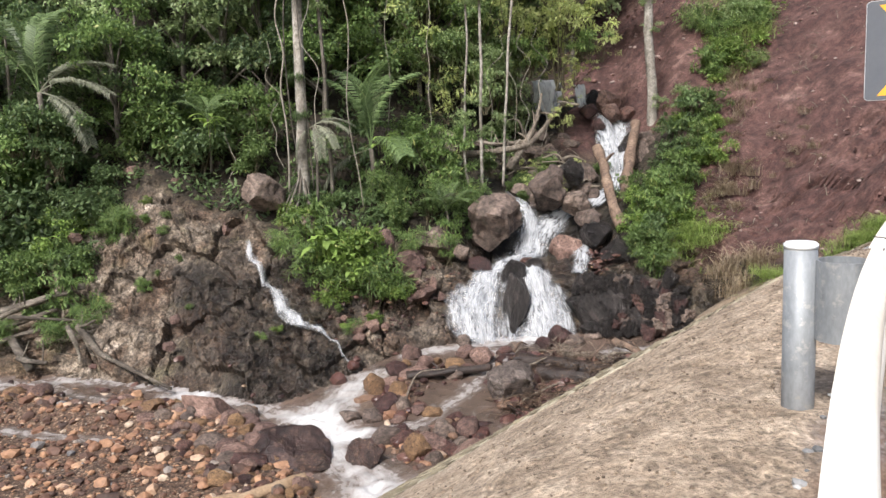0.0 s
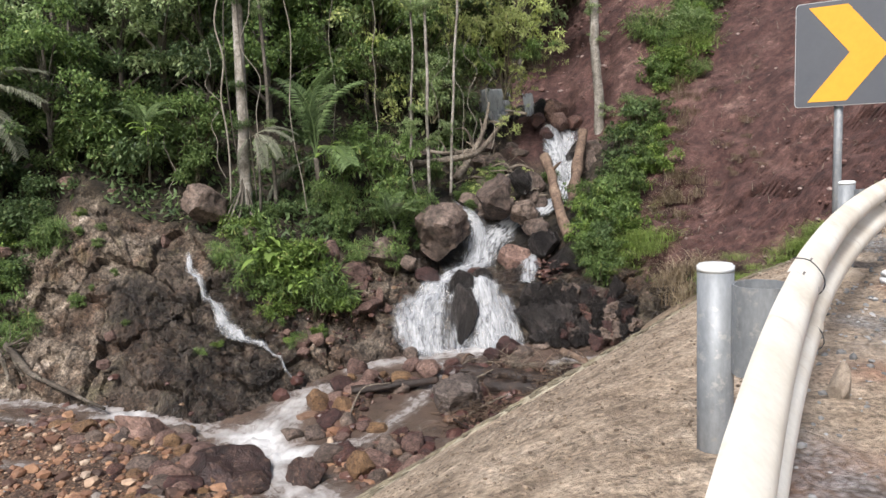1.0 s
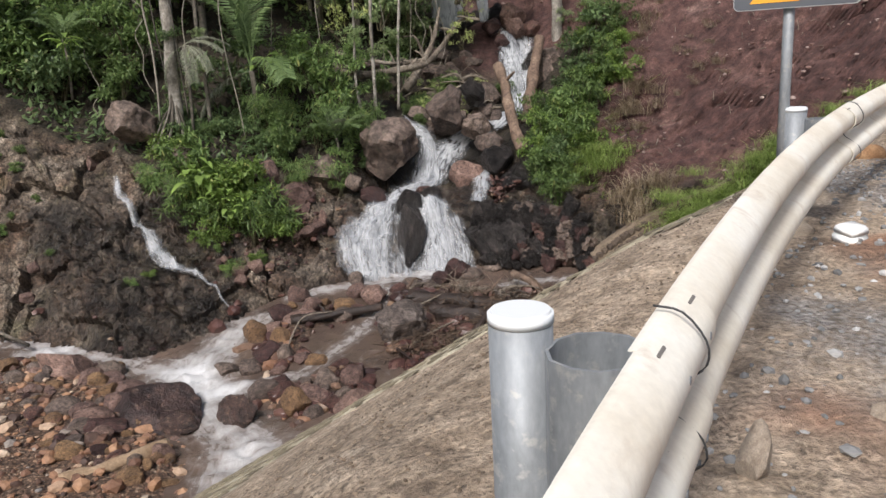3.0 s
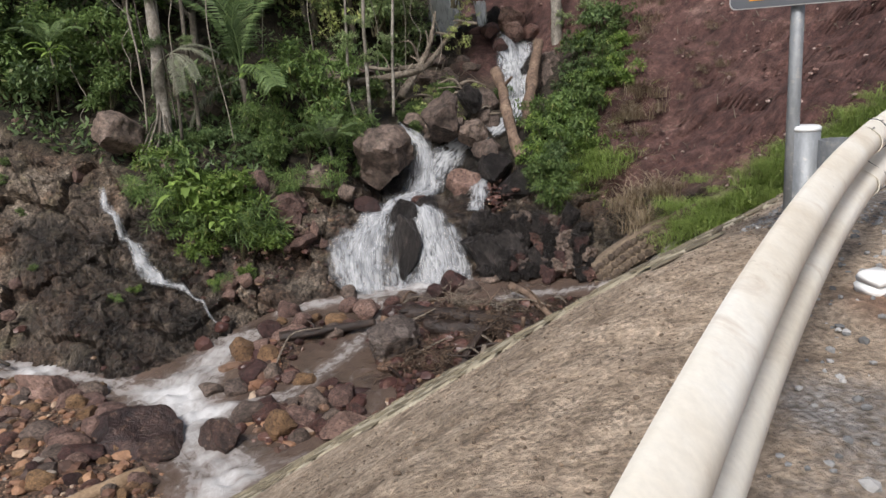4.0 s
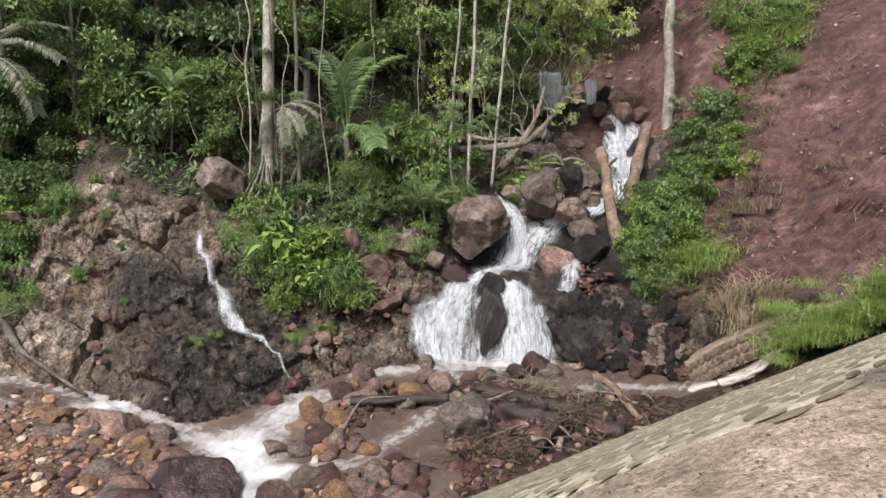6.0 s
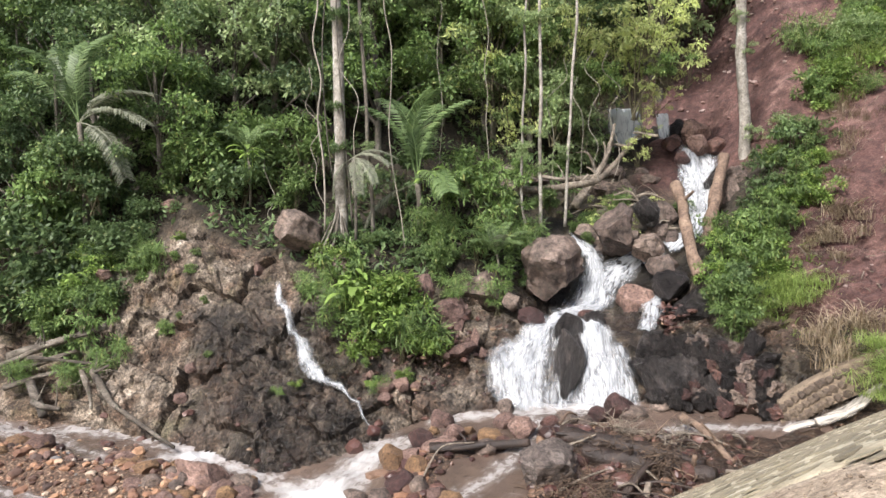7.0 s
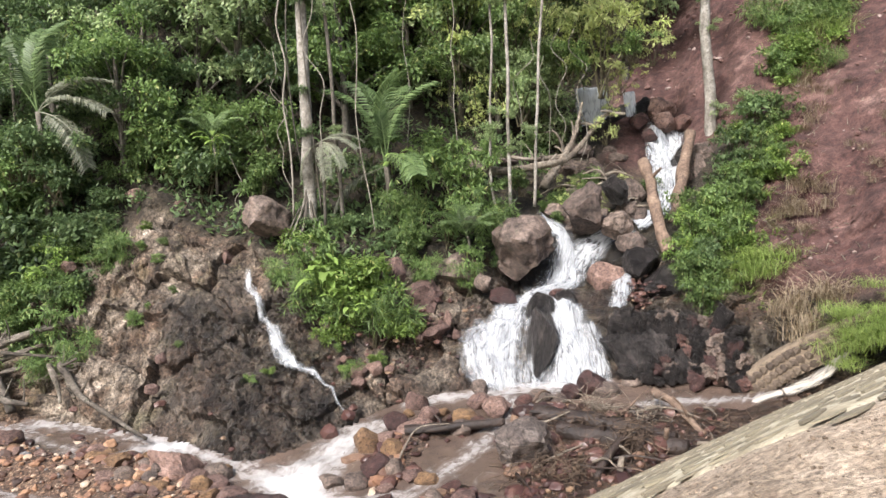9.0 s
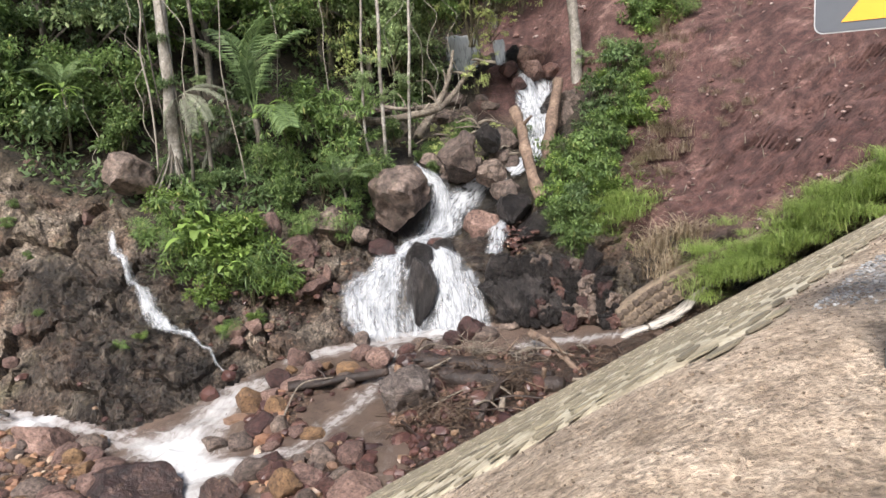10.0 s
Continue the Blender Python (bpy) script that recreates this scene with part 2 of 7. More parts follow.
LEAF_B = leaf_mat("leaf_dark", (0.04, 0.068, 0.034), (0.12, 0.178, 0.082), (0.21, 0.225, 0.10), 0.4)
LEAF_C = leaf_mat("leaf_bright", (0.07, 0.12, 0.03), (0.235, 0.34, 0.085), (0.44, 0.45, 0.15), 0.42)
LEAF_Y = leaf_mat("leaf_yellow", (0.34, 0.41, 0.15), (0.60, 0.66, 0.27), (0.74, 0.70, 0.36), 0.55)
LEAF_L = leaf_mat("leaf_light", (0.13, 0.185, 0.085), (0.33, 0.415, 0.195), (0.47, 0.49, 0.27), 0.48)
BARK = surface("grey_bark", [(0.3, (0.06, 0.05, 0.04)), (0.55, (0.13, 0.112, 0.09)), (0.75, (0.26, 0.235, 0.20))], 3, 16, 0.9, 0.9, 0.04, (0.045, 0.055, 0.025), 0.2, 0.0, (1, 1, 0.45), grain=0.6)


# ---- builders ----
def mesh_of(name, verts, faces, mat, smooth=False):
    me = bpy.data.meshes.new(name)
    me.from_pydata([tuple(map(float, v)) for v in verts] if not isinstance(verts, np.ndarray) else verts.tolist(), [], faces if isinstance(faces, list) else faces.tolist())
    for m in mat if isinstance(mat, (list, tuple)) else (mat,):
        me.materials.append(m)
    if smooth:
        me.polygons.foreach_set("use_smooth", [True] * len(me.polygons))
    me.update()
    return me


def part(name, bm, material, parent, label="", smooth=False):
    """A bmesh or a mesh as one object under a thing or a part."""
    if isinstance(bm, bmesh.types.BMesh):
        me = bpy.data.meshes.new(name)
        bm.to_mesh(me)
        bm.free()
        me.materials.append(material)
        if smooth:
            me.polygons.foreach_set("use_smooth", [True] * len(me.polygons))
    else:
        me = bm
    ob = new(name, me)
    ob.parent = parent
    return tagged(ob, label) if label else ob


def thing(name, m, label, category, group="", kind=""):
    ob = new(name)
    ob.matrix_world = m
    return tagged(ob, label, category, group, kind)


def curve(points, n):
    """A smooth line through the points."""
    p = [Vector(q) for q in points]
    p = [p[0] * 2 - p[1], *p, p[-1] * 2 - p[-2]]
    out = []
    for i in range(1, len(p) - 2):
        for k in range(n):
            t = k / n
            a, b, c, d = p[i - 1 : i + 3]
            out.append(0.5 * (2 * b + (c - a) * t + (2 * a - 5 * b + 4 * c - d) * t * t + (3 * b - a - 3 * c + d) * t**3))
    return out + [p[-2]]


def fbm(x, y, z, octaves=4):
    return noise.fractal((x, y, z), 1.0, 2.0, octaves)


def smooth01(x):
    x = min(1.0, max(0.0, x))
    return x * x * (3 - 2 * x)


# ---- terrain ----
# Fan of profiles spread from the look-out: each station gives, for its bearing, heights from the near river bed to the far hillside.
FAN = (1.6, 3.2)
STATIONS = [
    (-1.30, (8, -6.4), (18, -5.9), (23.5, -5.6), (25.5, -4.0), (28.5, -1.6), (33, 2.0), (44, 10), (75, 30)),
    (-0.79, (8, -6.5), (18, -6.0), (23.2, -5.75), (25.2, -4.3), (27.8, -2.2), (32, 1.6), (42, 9.0), (75, 30)),
    (-0.55, (8, -6.5), (18, -6.05), (21.7, -5.85), (24.7, -3.1), (27.8, -0.1), (32, 2.3), (42, 9.5), (75, 30)),
    (-0.445, (8, -6.5), (17, -6.15), (20.3, -5.95), (23.8, -3.9), (27.3, -1.4), (32, 1.4), (42, 9.0), (75, 30)),
    (-0.287, (8, -6.5), (18, -6.05), (21.7, -5.5), (23.6, -4.5), (26.0, -2.2), (30, 0.2), (42, 8.0), (75, 29)),
    (-0.190, (8, -6.5), (18, -6.0), (23.3, -5.2), (24.6, -4.0), (26.6, -2.6), (30, -0.2), (42, 8.0), (75, 29)),
    (-0.114, (8, -6.5), (18, -6.0), (23.9, -5.2), (25.4, -3.7), (27.2, -2.8), (30, -0.4), (42, 6.0), (75, 28)),
    (-0.032, (8, -6.5), (18, -6.0), (24.4, -5.2), (26.2, -3.15), (28.6, -3.1), (29.8, -1.1), (42, 4.5), (75, 27)),
    (0.062, (8, -6.5), (18, -6.0), (24.8, -5.2), (26.3, -3.5), (29.0, -3.1), (30.3, -1.6), (41, 3.8), (75, 27)),
    (0.147, (8, -6.5), (18, -6.0), (24.3, -5.2), (25.0, -3.72), (28.2, -2.2), (33, -0.8), (40, 3.6), (75, 28)),
    (0.236, (8, -6.5), (18, -6.0), (23.3, -5.1), (24.0, -3.9), (27.5, -2.2), (34, 2.3), (42, 8.5), (75, 33)),
    (0.336, (8, -6.5), (18, -5.8), (22.7, -4.9), (23.4, -4.1), (30.0, 0.2), (36, 4.8), (44, 11.0), (75, 35)),
    (0.40, (8, -6.5), (18, -5.5), (22.5, -4.4), (24.5, -2.9), (28.5, 0.3), (35, 5.2), (44, 12.0), (75, 36)),
    (0.65, (8, -6.5), (15, -4.5), (19.0, -2.5), (21.0, -1.0), (26.0, 3.2), (32, 8.0), (42, 16.0), (75, 40)),
    (1.30, (6, -4.0), (10, -2.5), (13.0, -0.8), (14.5, 0.6), (19.0, 4.5), (25, 10.0), (35, 18.0), (70, 45)),
]


def profile(a):
    """The nodes of the ground's profile along bearing a."""
    a = min(max(a, STATIONS[0][0]), STATIONS[-1][0])
    for p, q in zip(STATIONS, STATIONS[1:]):
        if a <= q[0]:
            f = (a - p[0]) / (q[0] - p[0])
            return [(u[0] + (v[0] - u[0]) * f, u[1] + (v[1] - u[1]) * f) for u, v in zip(p[1:], q[1:])]


def base_height(x, y):
    nodes = profile((x - FAN[0]) / max(y - FAN[1], 0.5))
    return float(np.interp(y, [u[0] for u in nodes], [u[1] for u in nodes]))


MAIN_FLOW = [(4.2, 24.0), (1.2, 24.1), (-0.9, 23.6), (-2.4, 22.9), (-3.5, 21.7), (-4.2, 19.6), (-3.7, 17.7), (-2.6, 16.2), (-2.5, 13)]
SIDE_FLOW = [(-17, 23.2), (-14.2, 22.4), (-12.9, 23.0), (-10.9, 22.6), (-9.35, 22.1), (-7.85, 21.2), (-6.3, 20.4), (-5.1, 19.6), (-4.3, 19.2)]
BACK_FLOW = [(0.2, 23.4), (0.1, 22.0), (-0.3, 21.1), (-0.7, 20.2), (-1.2, 19.5), (-1.7, 18.8), (-2.6, 18.6), (-3.6, 18.4)]
TOE_FLOW = [(0.0, 19.4), (0.3, 18.3), (0.0, 17.2), (-1.2, 16.2), (-2.4, 15.6)]
LEFT_FLOW = [(-16, 19.6), (-12.5, 19.0), (-10.6, 18.5), (-9.4, 18.3)]
BRAID_FLOW = [(-13.0, 22.0), (-10.4, 20.9), (-9.8, 20.8), (-9.0, 21.4), (-8.4, 21.4)]


def dist_to(line, x, y):
    best = 99.0
    for (ax, ay), (bx, by) in zip(line, line[1:]):
        ux, uy = bx - ax, by - ay
        f = min(1.0, max(0.0, ((x - ax) * ux + (y - ay) * uy) / (ux * ux + uy * uy)))
        best = min(best, math.hypot(x - ax - f * ux, y - ay - f * uy))
    return best


def bell(d, r):
    return math.exp(-((d / r) ** 2))


def height(x, y):
    z = base_height(x, y)
    a = (x - FAN[0]) / max(y - FAN[1], 0.5)
    up = smooth01((y - profile(a)[2][0]) / 2.0)
    if up < 1 and y < 26:
        low = 1 - up
        d = dist_to(MAIN_FLOW, x, y)
        z += low * (0.10 + 0.16 * smooth01((-a - 0.2) / 0.1) * smooth01((d - 0.9) / 1.5))
        z -= low * (0.42 * bell(d, 0.95) + 0.42 * bell(dist_to(SIDE_FLOW, x, y), 0.85) + 0.36 * bell(dist_to(BRAID_FLOW, x, y), 0.5) + 0.36 * bell(dist_to(BACK_FLOW, x, y), 0.55) + 0.3 * bell(dist_to(TOE_FLOW, x, y), 0.5) + 0.34 * bell(dist_to(LEFT_FLOW, x, y), 0.55))
        z -= low * 0.36 * bell(math.hypot((x - 4.4) / 3.2, (y - 23.6) / 1.0), 1.0)
        z += low * 0.25 * bell(dist_to([(0.9, 22.4), (2.6, 22.2), (4.4, 21.4)], x, y), 0.9)
        z += low * 0.12 * fbm(x * 1.1, y * 1.1, 5.0, 4)
        z -= low * 0.34 * bell(math.hypot((x + 0.5) / 1.1, (y - 20.3) / 0.8), 1.0)
    rough = 0.03 + 0.2 * up
    z += rough * fbm(x * 0.55, y * 0.55, 3.1, 4)
    if up > 0:
        z += up * (1 - 0.75 * smooth01((a - 0.2) / 0.08)) * (0.28 * abs(fbm(x * 0.9 + 9, y * 0.9, z * 1.1, 5)) - 0.08)
    return z


def wobble(x, y, s=0.6, k=0.0):
    return fbm(x * s, y * s, k, 3)


def ground_kinds(x, y, z):
    """Rock, red soil, gravel, wet."""
    a = (x - FAN[0]) / (y - FAN[1])
    w = 0.35 * wobble(x, y, 0.5, 1.0)
    nodes = profile(a)
    foot, top = nodes[2][0], nodes[4][0]
    gravel = smooth01((foot + 0.5 - y + w * 2) / 0.8)
    red = smooth01((a - 0.205 + 0.05 * w) / 0.06) * smooth01((y - foot - 1.3 + w) / 1.6)
    red = max(red, smooth01((a - 0.05 + 0.03 * w) / 0.04) * smooth01((y - 33.5 + w) / 2.0))
    rock = smooth01((y - foot + 0.6) / 0.6) * smooth01((top + 0.8 - y + w * 2) / 1.0)
    trickle = -0.385 - 0.02 * (y - 24)
    wet = rock * smooth01((a + 0.60 + 0.2 * w) / 0.12) * smooth01((-0.24 - a + 0.1 * w) / 0.06) * max(smooth01((-1.9 - z + 1.8 * w) / 1.6), smooth01((a + 0.43 + 0.05 * w) / 0.04) * smooth01((27.2 - y + 2 * w) / 1.5))
    wet = max(wet, 0.55 * rock * smooth01((a + 0.27) / 0.05) * smooth01((-3.4 - z + w) / 1.0))
    wet = max(wet, smooth01((a + 0.14) / 0.04) * smooth01((0.19 - a + 0.03 * w) / 0.05) * smooth01((y - foot + 1.0) / 0.8) * smooth01((31.0 - y + w) / 1.5))
    wet = max(wet, 0.85 * rock * smooth01((a - 0.1) / 0.05) * smooth01((-2.7 - z + w) / 0.8))
    wet = max(wet, 0.92 * gravel * smooth01((a + 0.3 + 0.2 * w) / 0.15))
    return (rock, red, gravel, wet)


def fracture(x, y, z, size, seed):
    """Broken rock: every block stands out and leans by its own amount, with a crack between blocks."""
    p = Vector((x / size + seed, y / size, z / size))
    p += Vector((noise.noise(p * 1.3), noise.noise(p * 1.3 + Vector((5, 0, 0))), 0)) * 0.35
    dist, pts = noise.voronoi(p)
    c, e = pts[0], p - pts[0]
    lean = 0.5 * (noise.cell(c * 9.1) - 0.5) * e.x + 0.6 * (noise.cell(c * 5.7) - 0.3) * e.z
    return noise.cell(c * 13.7) - 0.5 + lean - 0.35 * bell(dist[1] - dist[0], 0.09)


def relief(x, y, z, kinds):
    """Blocks, ledges and cracks of bare rock; gullies and clods of the red slope."""
    if y > 46:
        return 0.0
    rock, red = kinds[0], kinds[1]
    a = (x - FAN[0]) / (y - FAN[1])
    d = 0.0
    if rock > 0.05:
        calm = 0.3 if abs(a - 0.02) < 0.07 else 1.0
        d += rock * calm * (0.30 * fracture(x, y, z * 0.8 + 0.3 * x, 1.7, 3.0) + 0.10 * fracture(x, y, z + 0.4 * x, 0.6, 8.0) + 0.15 * fbm(x * 1.1, y * 1.1, z * 1.1, 5) + (0.022 + 0.035 * kinds[3]) * fracture(x, y, z, 0.24, 21.0) + 0.018 * noise.noise((x * 7, y * 7, z * 7)))
    if red > 0.05:
        rill = noise.ridged_multi_fractal((x * 0.5 - 0.2 * z, y * 0.1, z * 0.1), 0.9, 2.1, 4, 1.0, 2.0)
        d += red * (0.17 * fbm(x * 0.7, y * 0.5, z * 0.7, 4) + 0.02 * fbm(x * 2, y * 1.2, z * 1.2, 3) + 0.06 * (rill - 1.0))
    return d


def surface_z(x, y):
    z = height(x, y)
    return z + 1.25 * relief(x, y, z, ground_kinds(x, y, z))


def build_ground():
    aa = np.concatenate([np.linspace(-1.28, -0.72, 60, endpoint=False), np.linspace(-0.72, 0.28, 430, endpoint=False), np.linspace(0.28, 1.28, 150)])
    yy = np.concatenate([np.linspace(7, 20, 50, endpoint=False), np.linspace(20, 29, 180, endpoint=False), np.linspace(29, 34, 40, endpoint=False), np.linspace(34, 48, 50, endpoint=False), np.linspace(48, 75, 30)])
    verts, cols = [], []
    for y in yy:
        for a in aa:
            x = FAN[0] + a * (y - FAN[1])
            z = height(x, y)
            kinds = ground_kinds(x, y, z)
            d = relief(x, y, z, kinds)
            verts.append((x, y - 0.75 * d, z + 0.65 * d))
            cols.append(kinds)
    nx = len(aa)
    idx = np.arange(len(yy) * nx).reshape(len(yy), nx)
    faces = np.stack([idx[:-1, :-1], idx[:-1, 1:], idx[1:, 1:], idx[1:, :-1]], -1).reshape(-1, 4)
    me = mesh_of("ground", np.array(verts), faces, GROUND, True)
    bare = np.array(cols)[faces, 0].mean(1) - np.array(cols)[faces, 1].mean(1)
    me.polygons.foreach_set("use_smooth", bare < 0.5)
    at = me.color_attributes.new("kind", "FLOAT_COLOR", "POINT")
    at.data.foreach_set("color", np.array(cols, float).ravel())
    return tagged(new("ground", me), "stream valley ground of wet rock, gravel, forest floor and red earth", "ground", "", "structure")


build_ground()

# ---- road embankment: a 1 to 1.5 slope from the toe by the stream up to the road ----
TOE, ALONG, INWARD = Vector((0.2, 17.0)), Vector((0.687, 0.727)), Vector((0.727, -0.687))


def crest_shift(s):
    """The crest swings towards the road with the curve of the rail."""
    return 0.18 * min(max(0.0, -5.5 - s), 12.0)


def bank_height(s, q):
    plane = -6.0 + (q - crest_shift(s)) / 1.5
    k = 0.45
    x, y = bank_point(s, q)
    flat = 0.027 * min(14.0, max(-5.0, (x - 1.29) * 0.555 + (y - 3.03) * 0.832))
    h = max(k - abs(plane - flat), 0) / k
    return min(plane, flat) - h * h * k / 4


def bank_point(s, q):
    p = TOE + ALONG * s + INWARD * q
    return p.x, p.y


def rail_offset(x, y):
    """Metres to the road's side of the line of posts, and metres along it."""
    dx, dy = x - 23.1, y + 9.67
    return 25.24 - math.hypot(dx, dy), 25.24 * (radians(149.8) - math.atan2(dy, dx)) 


def sand_edge(s, q):
    return crest_shift(s) + 6.0 + 3.1 * smooth01((s + 6.6) / 0.9) + 0.16 * wobble(s, q, 0.9, 2.0) + 0.12 * wobble(s, q, 3.5, 5.0)


def bank_mat():
    """Sandy soil; grey gravel and red mud on the road; dark mortar between the pitching stones."""
    m, t, n, l, p = shader("embankment")
    co = n.new("ShaderNodeTexCoord").outputs["Object"]
    at = n.new("ShaderNodeAttribute")
    at.attribute_name = "kind"
    sep = n.new("ShaderNodeSeparateColor")
    l.new(at.outputs["Color"], sep.inputs[0])
    big, mid = tex(n, l, "ShaderNodeTexNoise", co, 0.8, 7), tex(n, l, "ShaderNodeTexNoise", co, 4.5, 8)
    fine = tex(n, l, "ShaderNodeTexNoise", co, 34, 8)
    sand = ramp(n, l, mid, [(0.32, (0.21, 0.155, 0.108)), (0.43, (0.34, 0.262, 0.187)), (0.55, (0.45, 0.353, 0.258)), (0.72, (0.54, 0.44, 0.335))])
    damp = ramp(n, l, big, [(0.38, (0.88, 0.87, 0.86)), (0.5, (1.1, 1.1, 1.1)), (0.65, (1.22, 1.22, 1.23))])
    sand = mixc(n, l, sand, damp, 1.0, "MULTIPLY")
    patch = ramp(n, l, tex(n, l, "ShaderNodeTexNoise", co, 1.3, 5), [(0.45, (0.04, 0.04, 0.04)), (0.6, (0.72, 0.72, 0.72))])
    crumb = ramp(n, l, tex(n, l, "ShaderNodeTexNoise", co, 46, 4), [(0.52, (0, 0, 0)), (0.6, (1, 1, 1))])
    dark = n.new("ShaderNodeMath")
    dark.operation = "MULTIPLY"
    l.new(patch, dark.inputs[0])
    l.new(crumb, dark.inputs[1])
    sand = mixc(n, l, sand, (0.13, 0.102, 0.078), dark.outputs[0])
    loose = ramp(n, l, tex(n, l, "ShaderNodeTexNoise", co, 17, 5), [(0.36, (0.72, 0.71, 0.7)), (0.52, (0.98, 0.98, 0.98)), (0.66, (1.12, 1.12, 1.12))])
    sand = mixc(n, l, sand, loose, 1.0, "MULTIPLY")
    stone = tex(n, l, "ShaderNodeTexVoronoi", co, 34)
    gravel = ramp(n, l, stone, [(0.0, (0.44, 0.44, 0.44)), (0.45, (0.27, 0.27, 0.27)), (0.8, (0.08, 0.078, 0.075))])
    mud = ramp(n, l, mid, [(0.3, (0.12, 0.072, 0.048)), (0.5, (0.25, 0.145, 0.095)), (0.62, (0.36, 0.205, 0.13)), (0.78, (0.44, 0.30, 0.21))])
    c = mixc(n, l, sand, gravel, sep.outputs[0])
    c = mixc(n, l, c, mud, sep.outputs[1])
    pale = ramp(n, l, mid, [(0.28, (0.25, 0.205, 0.14)), (0.45, (0.39, 0.335, 0.24)), (0.65, (0.5, 0.445, 0.335))])
    c = mixc(n, l, c, pale, sep.outputs[2])
    g = ramp(n, l, fine, [(0.32, (0.58, 0.58, 0.58)), (0.68, (1.25, 1.25, 1.25))])
    l.new(mixc(n, l, c, g, 1.0, "MULTIPLY"), p.inputs["Base Color"])
    p.inputs["Roughness"].default_value = 0.95
    mx = n.new("ShaderNodeMath")
    l.new(mid, mx.inputs[0])
    l.new(fine, mx.inputs[1])
    bump(n, l, p, mx.outputs[0], 1.0, 0.03)
    return m


BANK = bank_mat()


def bank_surface(s, q):
    x, y = bank_point(s, q)
    z = bank_height(s, q) + 0.03 * wobble(x, y, 0.9) + smooth01((q - sand_edge(s, q)) / 0.4) * (0.02 * wobble(x, y, 4.0) + 0.016 * wobble(x, y, 14.0))
    off, run = rail_offset(x, y)
    return x, y, z + 0.02 * smooth01(off) * wobble(x, y, 3.0, 7.0), off, run


def build_bank():
    ss = np.concatenate([np.linspace(-30, -16, 40, endpoint=False), np.linspace(-16, 2, 300, endpoint=False), np.linspace(2, 22, 120)])
    qq = np.concatenate([np.linspace(-1.5, 7, 60, endpoint=False), np.linspace(7, 14, 170, endpoint=False), np.linspace(14, 45, 60)])
    verts, cols = [], []
    for q in qq:
        for s in ss:
            x, y, z, off, run = bank_surface(s, q)
            verts.append((x, y, z))
            w = wobble(x, y, 1.1, 3.0)
            road = smooth01((off - 0.15 + 0.25 * w) / 0.3)
            gravel = road * smooth01(0.5 + 1.6 * wobble(x, y, 0.8, 9.0) + 0.35 * smooth01((run - 2.5) / 1.5))
            gravel = max(gravel, 0.9 * bell(math.hypot(run - 5.0, (off + 0.2) * 1.5) / 1.0, 0.5))
            mud = road * smooth01((off - 0.3 + 0.7 * w) / 0.4) * smooth01(0.72 + 1.5 * wobble(x, y, 0.6, 5.0))
            cols.append((gravel, mud, smooth01((sand_edge(s, q) - q) / 0.35), 1.0))
    nx = len(ss)
    idx = np.arange(len(qq) * nx).reshape(len(qq), nx)
    faces = np.stack([idx[:-1, :-1], idx[1:, :-1], idx[1:, 1:], idx[:-1, 1:]], -1).reshape(-1, 4)
    me = mesh_of("embankment", np.array(verts), faces, BANK, True)
    me.color_attributes.new("kind", "FLOAT_COLOR", "POINT").data.foreach_set("color", np.array(cols, float).ravel())
    return tagged(new("embankment", me), "sandy road embankment and gravel road shoulder", "embankment", "", "structure")


build_bank()

# ---- guardrail ----
GRADE = 0.027


def rail_point(s, off=0.0):
    """Point on the line of posts, s metres past the first seen post, off metres towards the road; and the heading."""
    x, y, n = 1.29, 3.03, 40
    for i in range(n):
        h = radians(30.2 + 2.27 * s * (i + 0.5) / n)
        x, y = x + math.sin(h) * s / n, y + math.cos(h) * s / n
    h = radians(30.2 + 2.27 * s)
    return x + math.cos(h) * off, y - math.sin(h) * off, h


def beam_mesh(s0, s1, lift=0.0):
    """One length of W-profile beam."""
    prof = [(0.012, 0.31), (0.03, 0.312), (0.068, 0.285), (0.083, 0.262), (0.083, 0.228), (0.066, 0.205), (0.018, 0.178), (0.004, 0.165), (0.004, 0.145),
            (0.018, 0.132), (0.066, 0.105), (0.083, 0.082), (0.083, 0.048), (0.068, 0.025), (0.03, -0.002), (0.012, 0.0)]
    prof = [(p.x, p.y) for p in curve([(o, z, 0.0) for o, z in prof], 3)]
    loop = [(o + lift, z) for o, z in prof] + [(o - 0.004 + lift, z + 0.001) for o, z in reversed(prof)]
    verts, faces, n, k = [], [], 22, len(loop)
    for i in range(n + 1):
        s = s0 + (s1 - s0) * i / n
        for o, z in loop:
            x, y, h = rail_point(s, 0.232 + o)
            verts.append((x, y, 0.358 + GRADE * s + z))
    for i in range(n):
        for j in range(k):
            a, b = i * k + j, i * k + (j + 1) % k
            faces.append((a, b, b + k, a + k))
    for j in range(k // 2 - 1):
        cap = (j, j + 1, k - 2 - j, k - 1 - j)
        faces += [cap, tuple(n * k + c for c in reversed(cap))]
    me = mesh_of("beam", verts, faces, BEAM, True)
    me.set_sharp_from_angle(angle=radians(50))
    return me


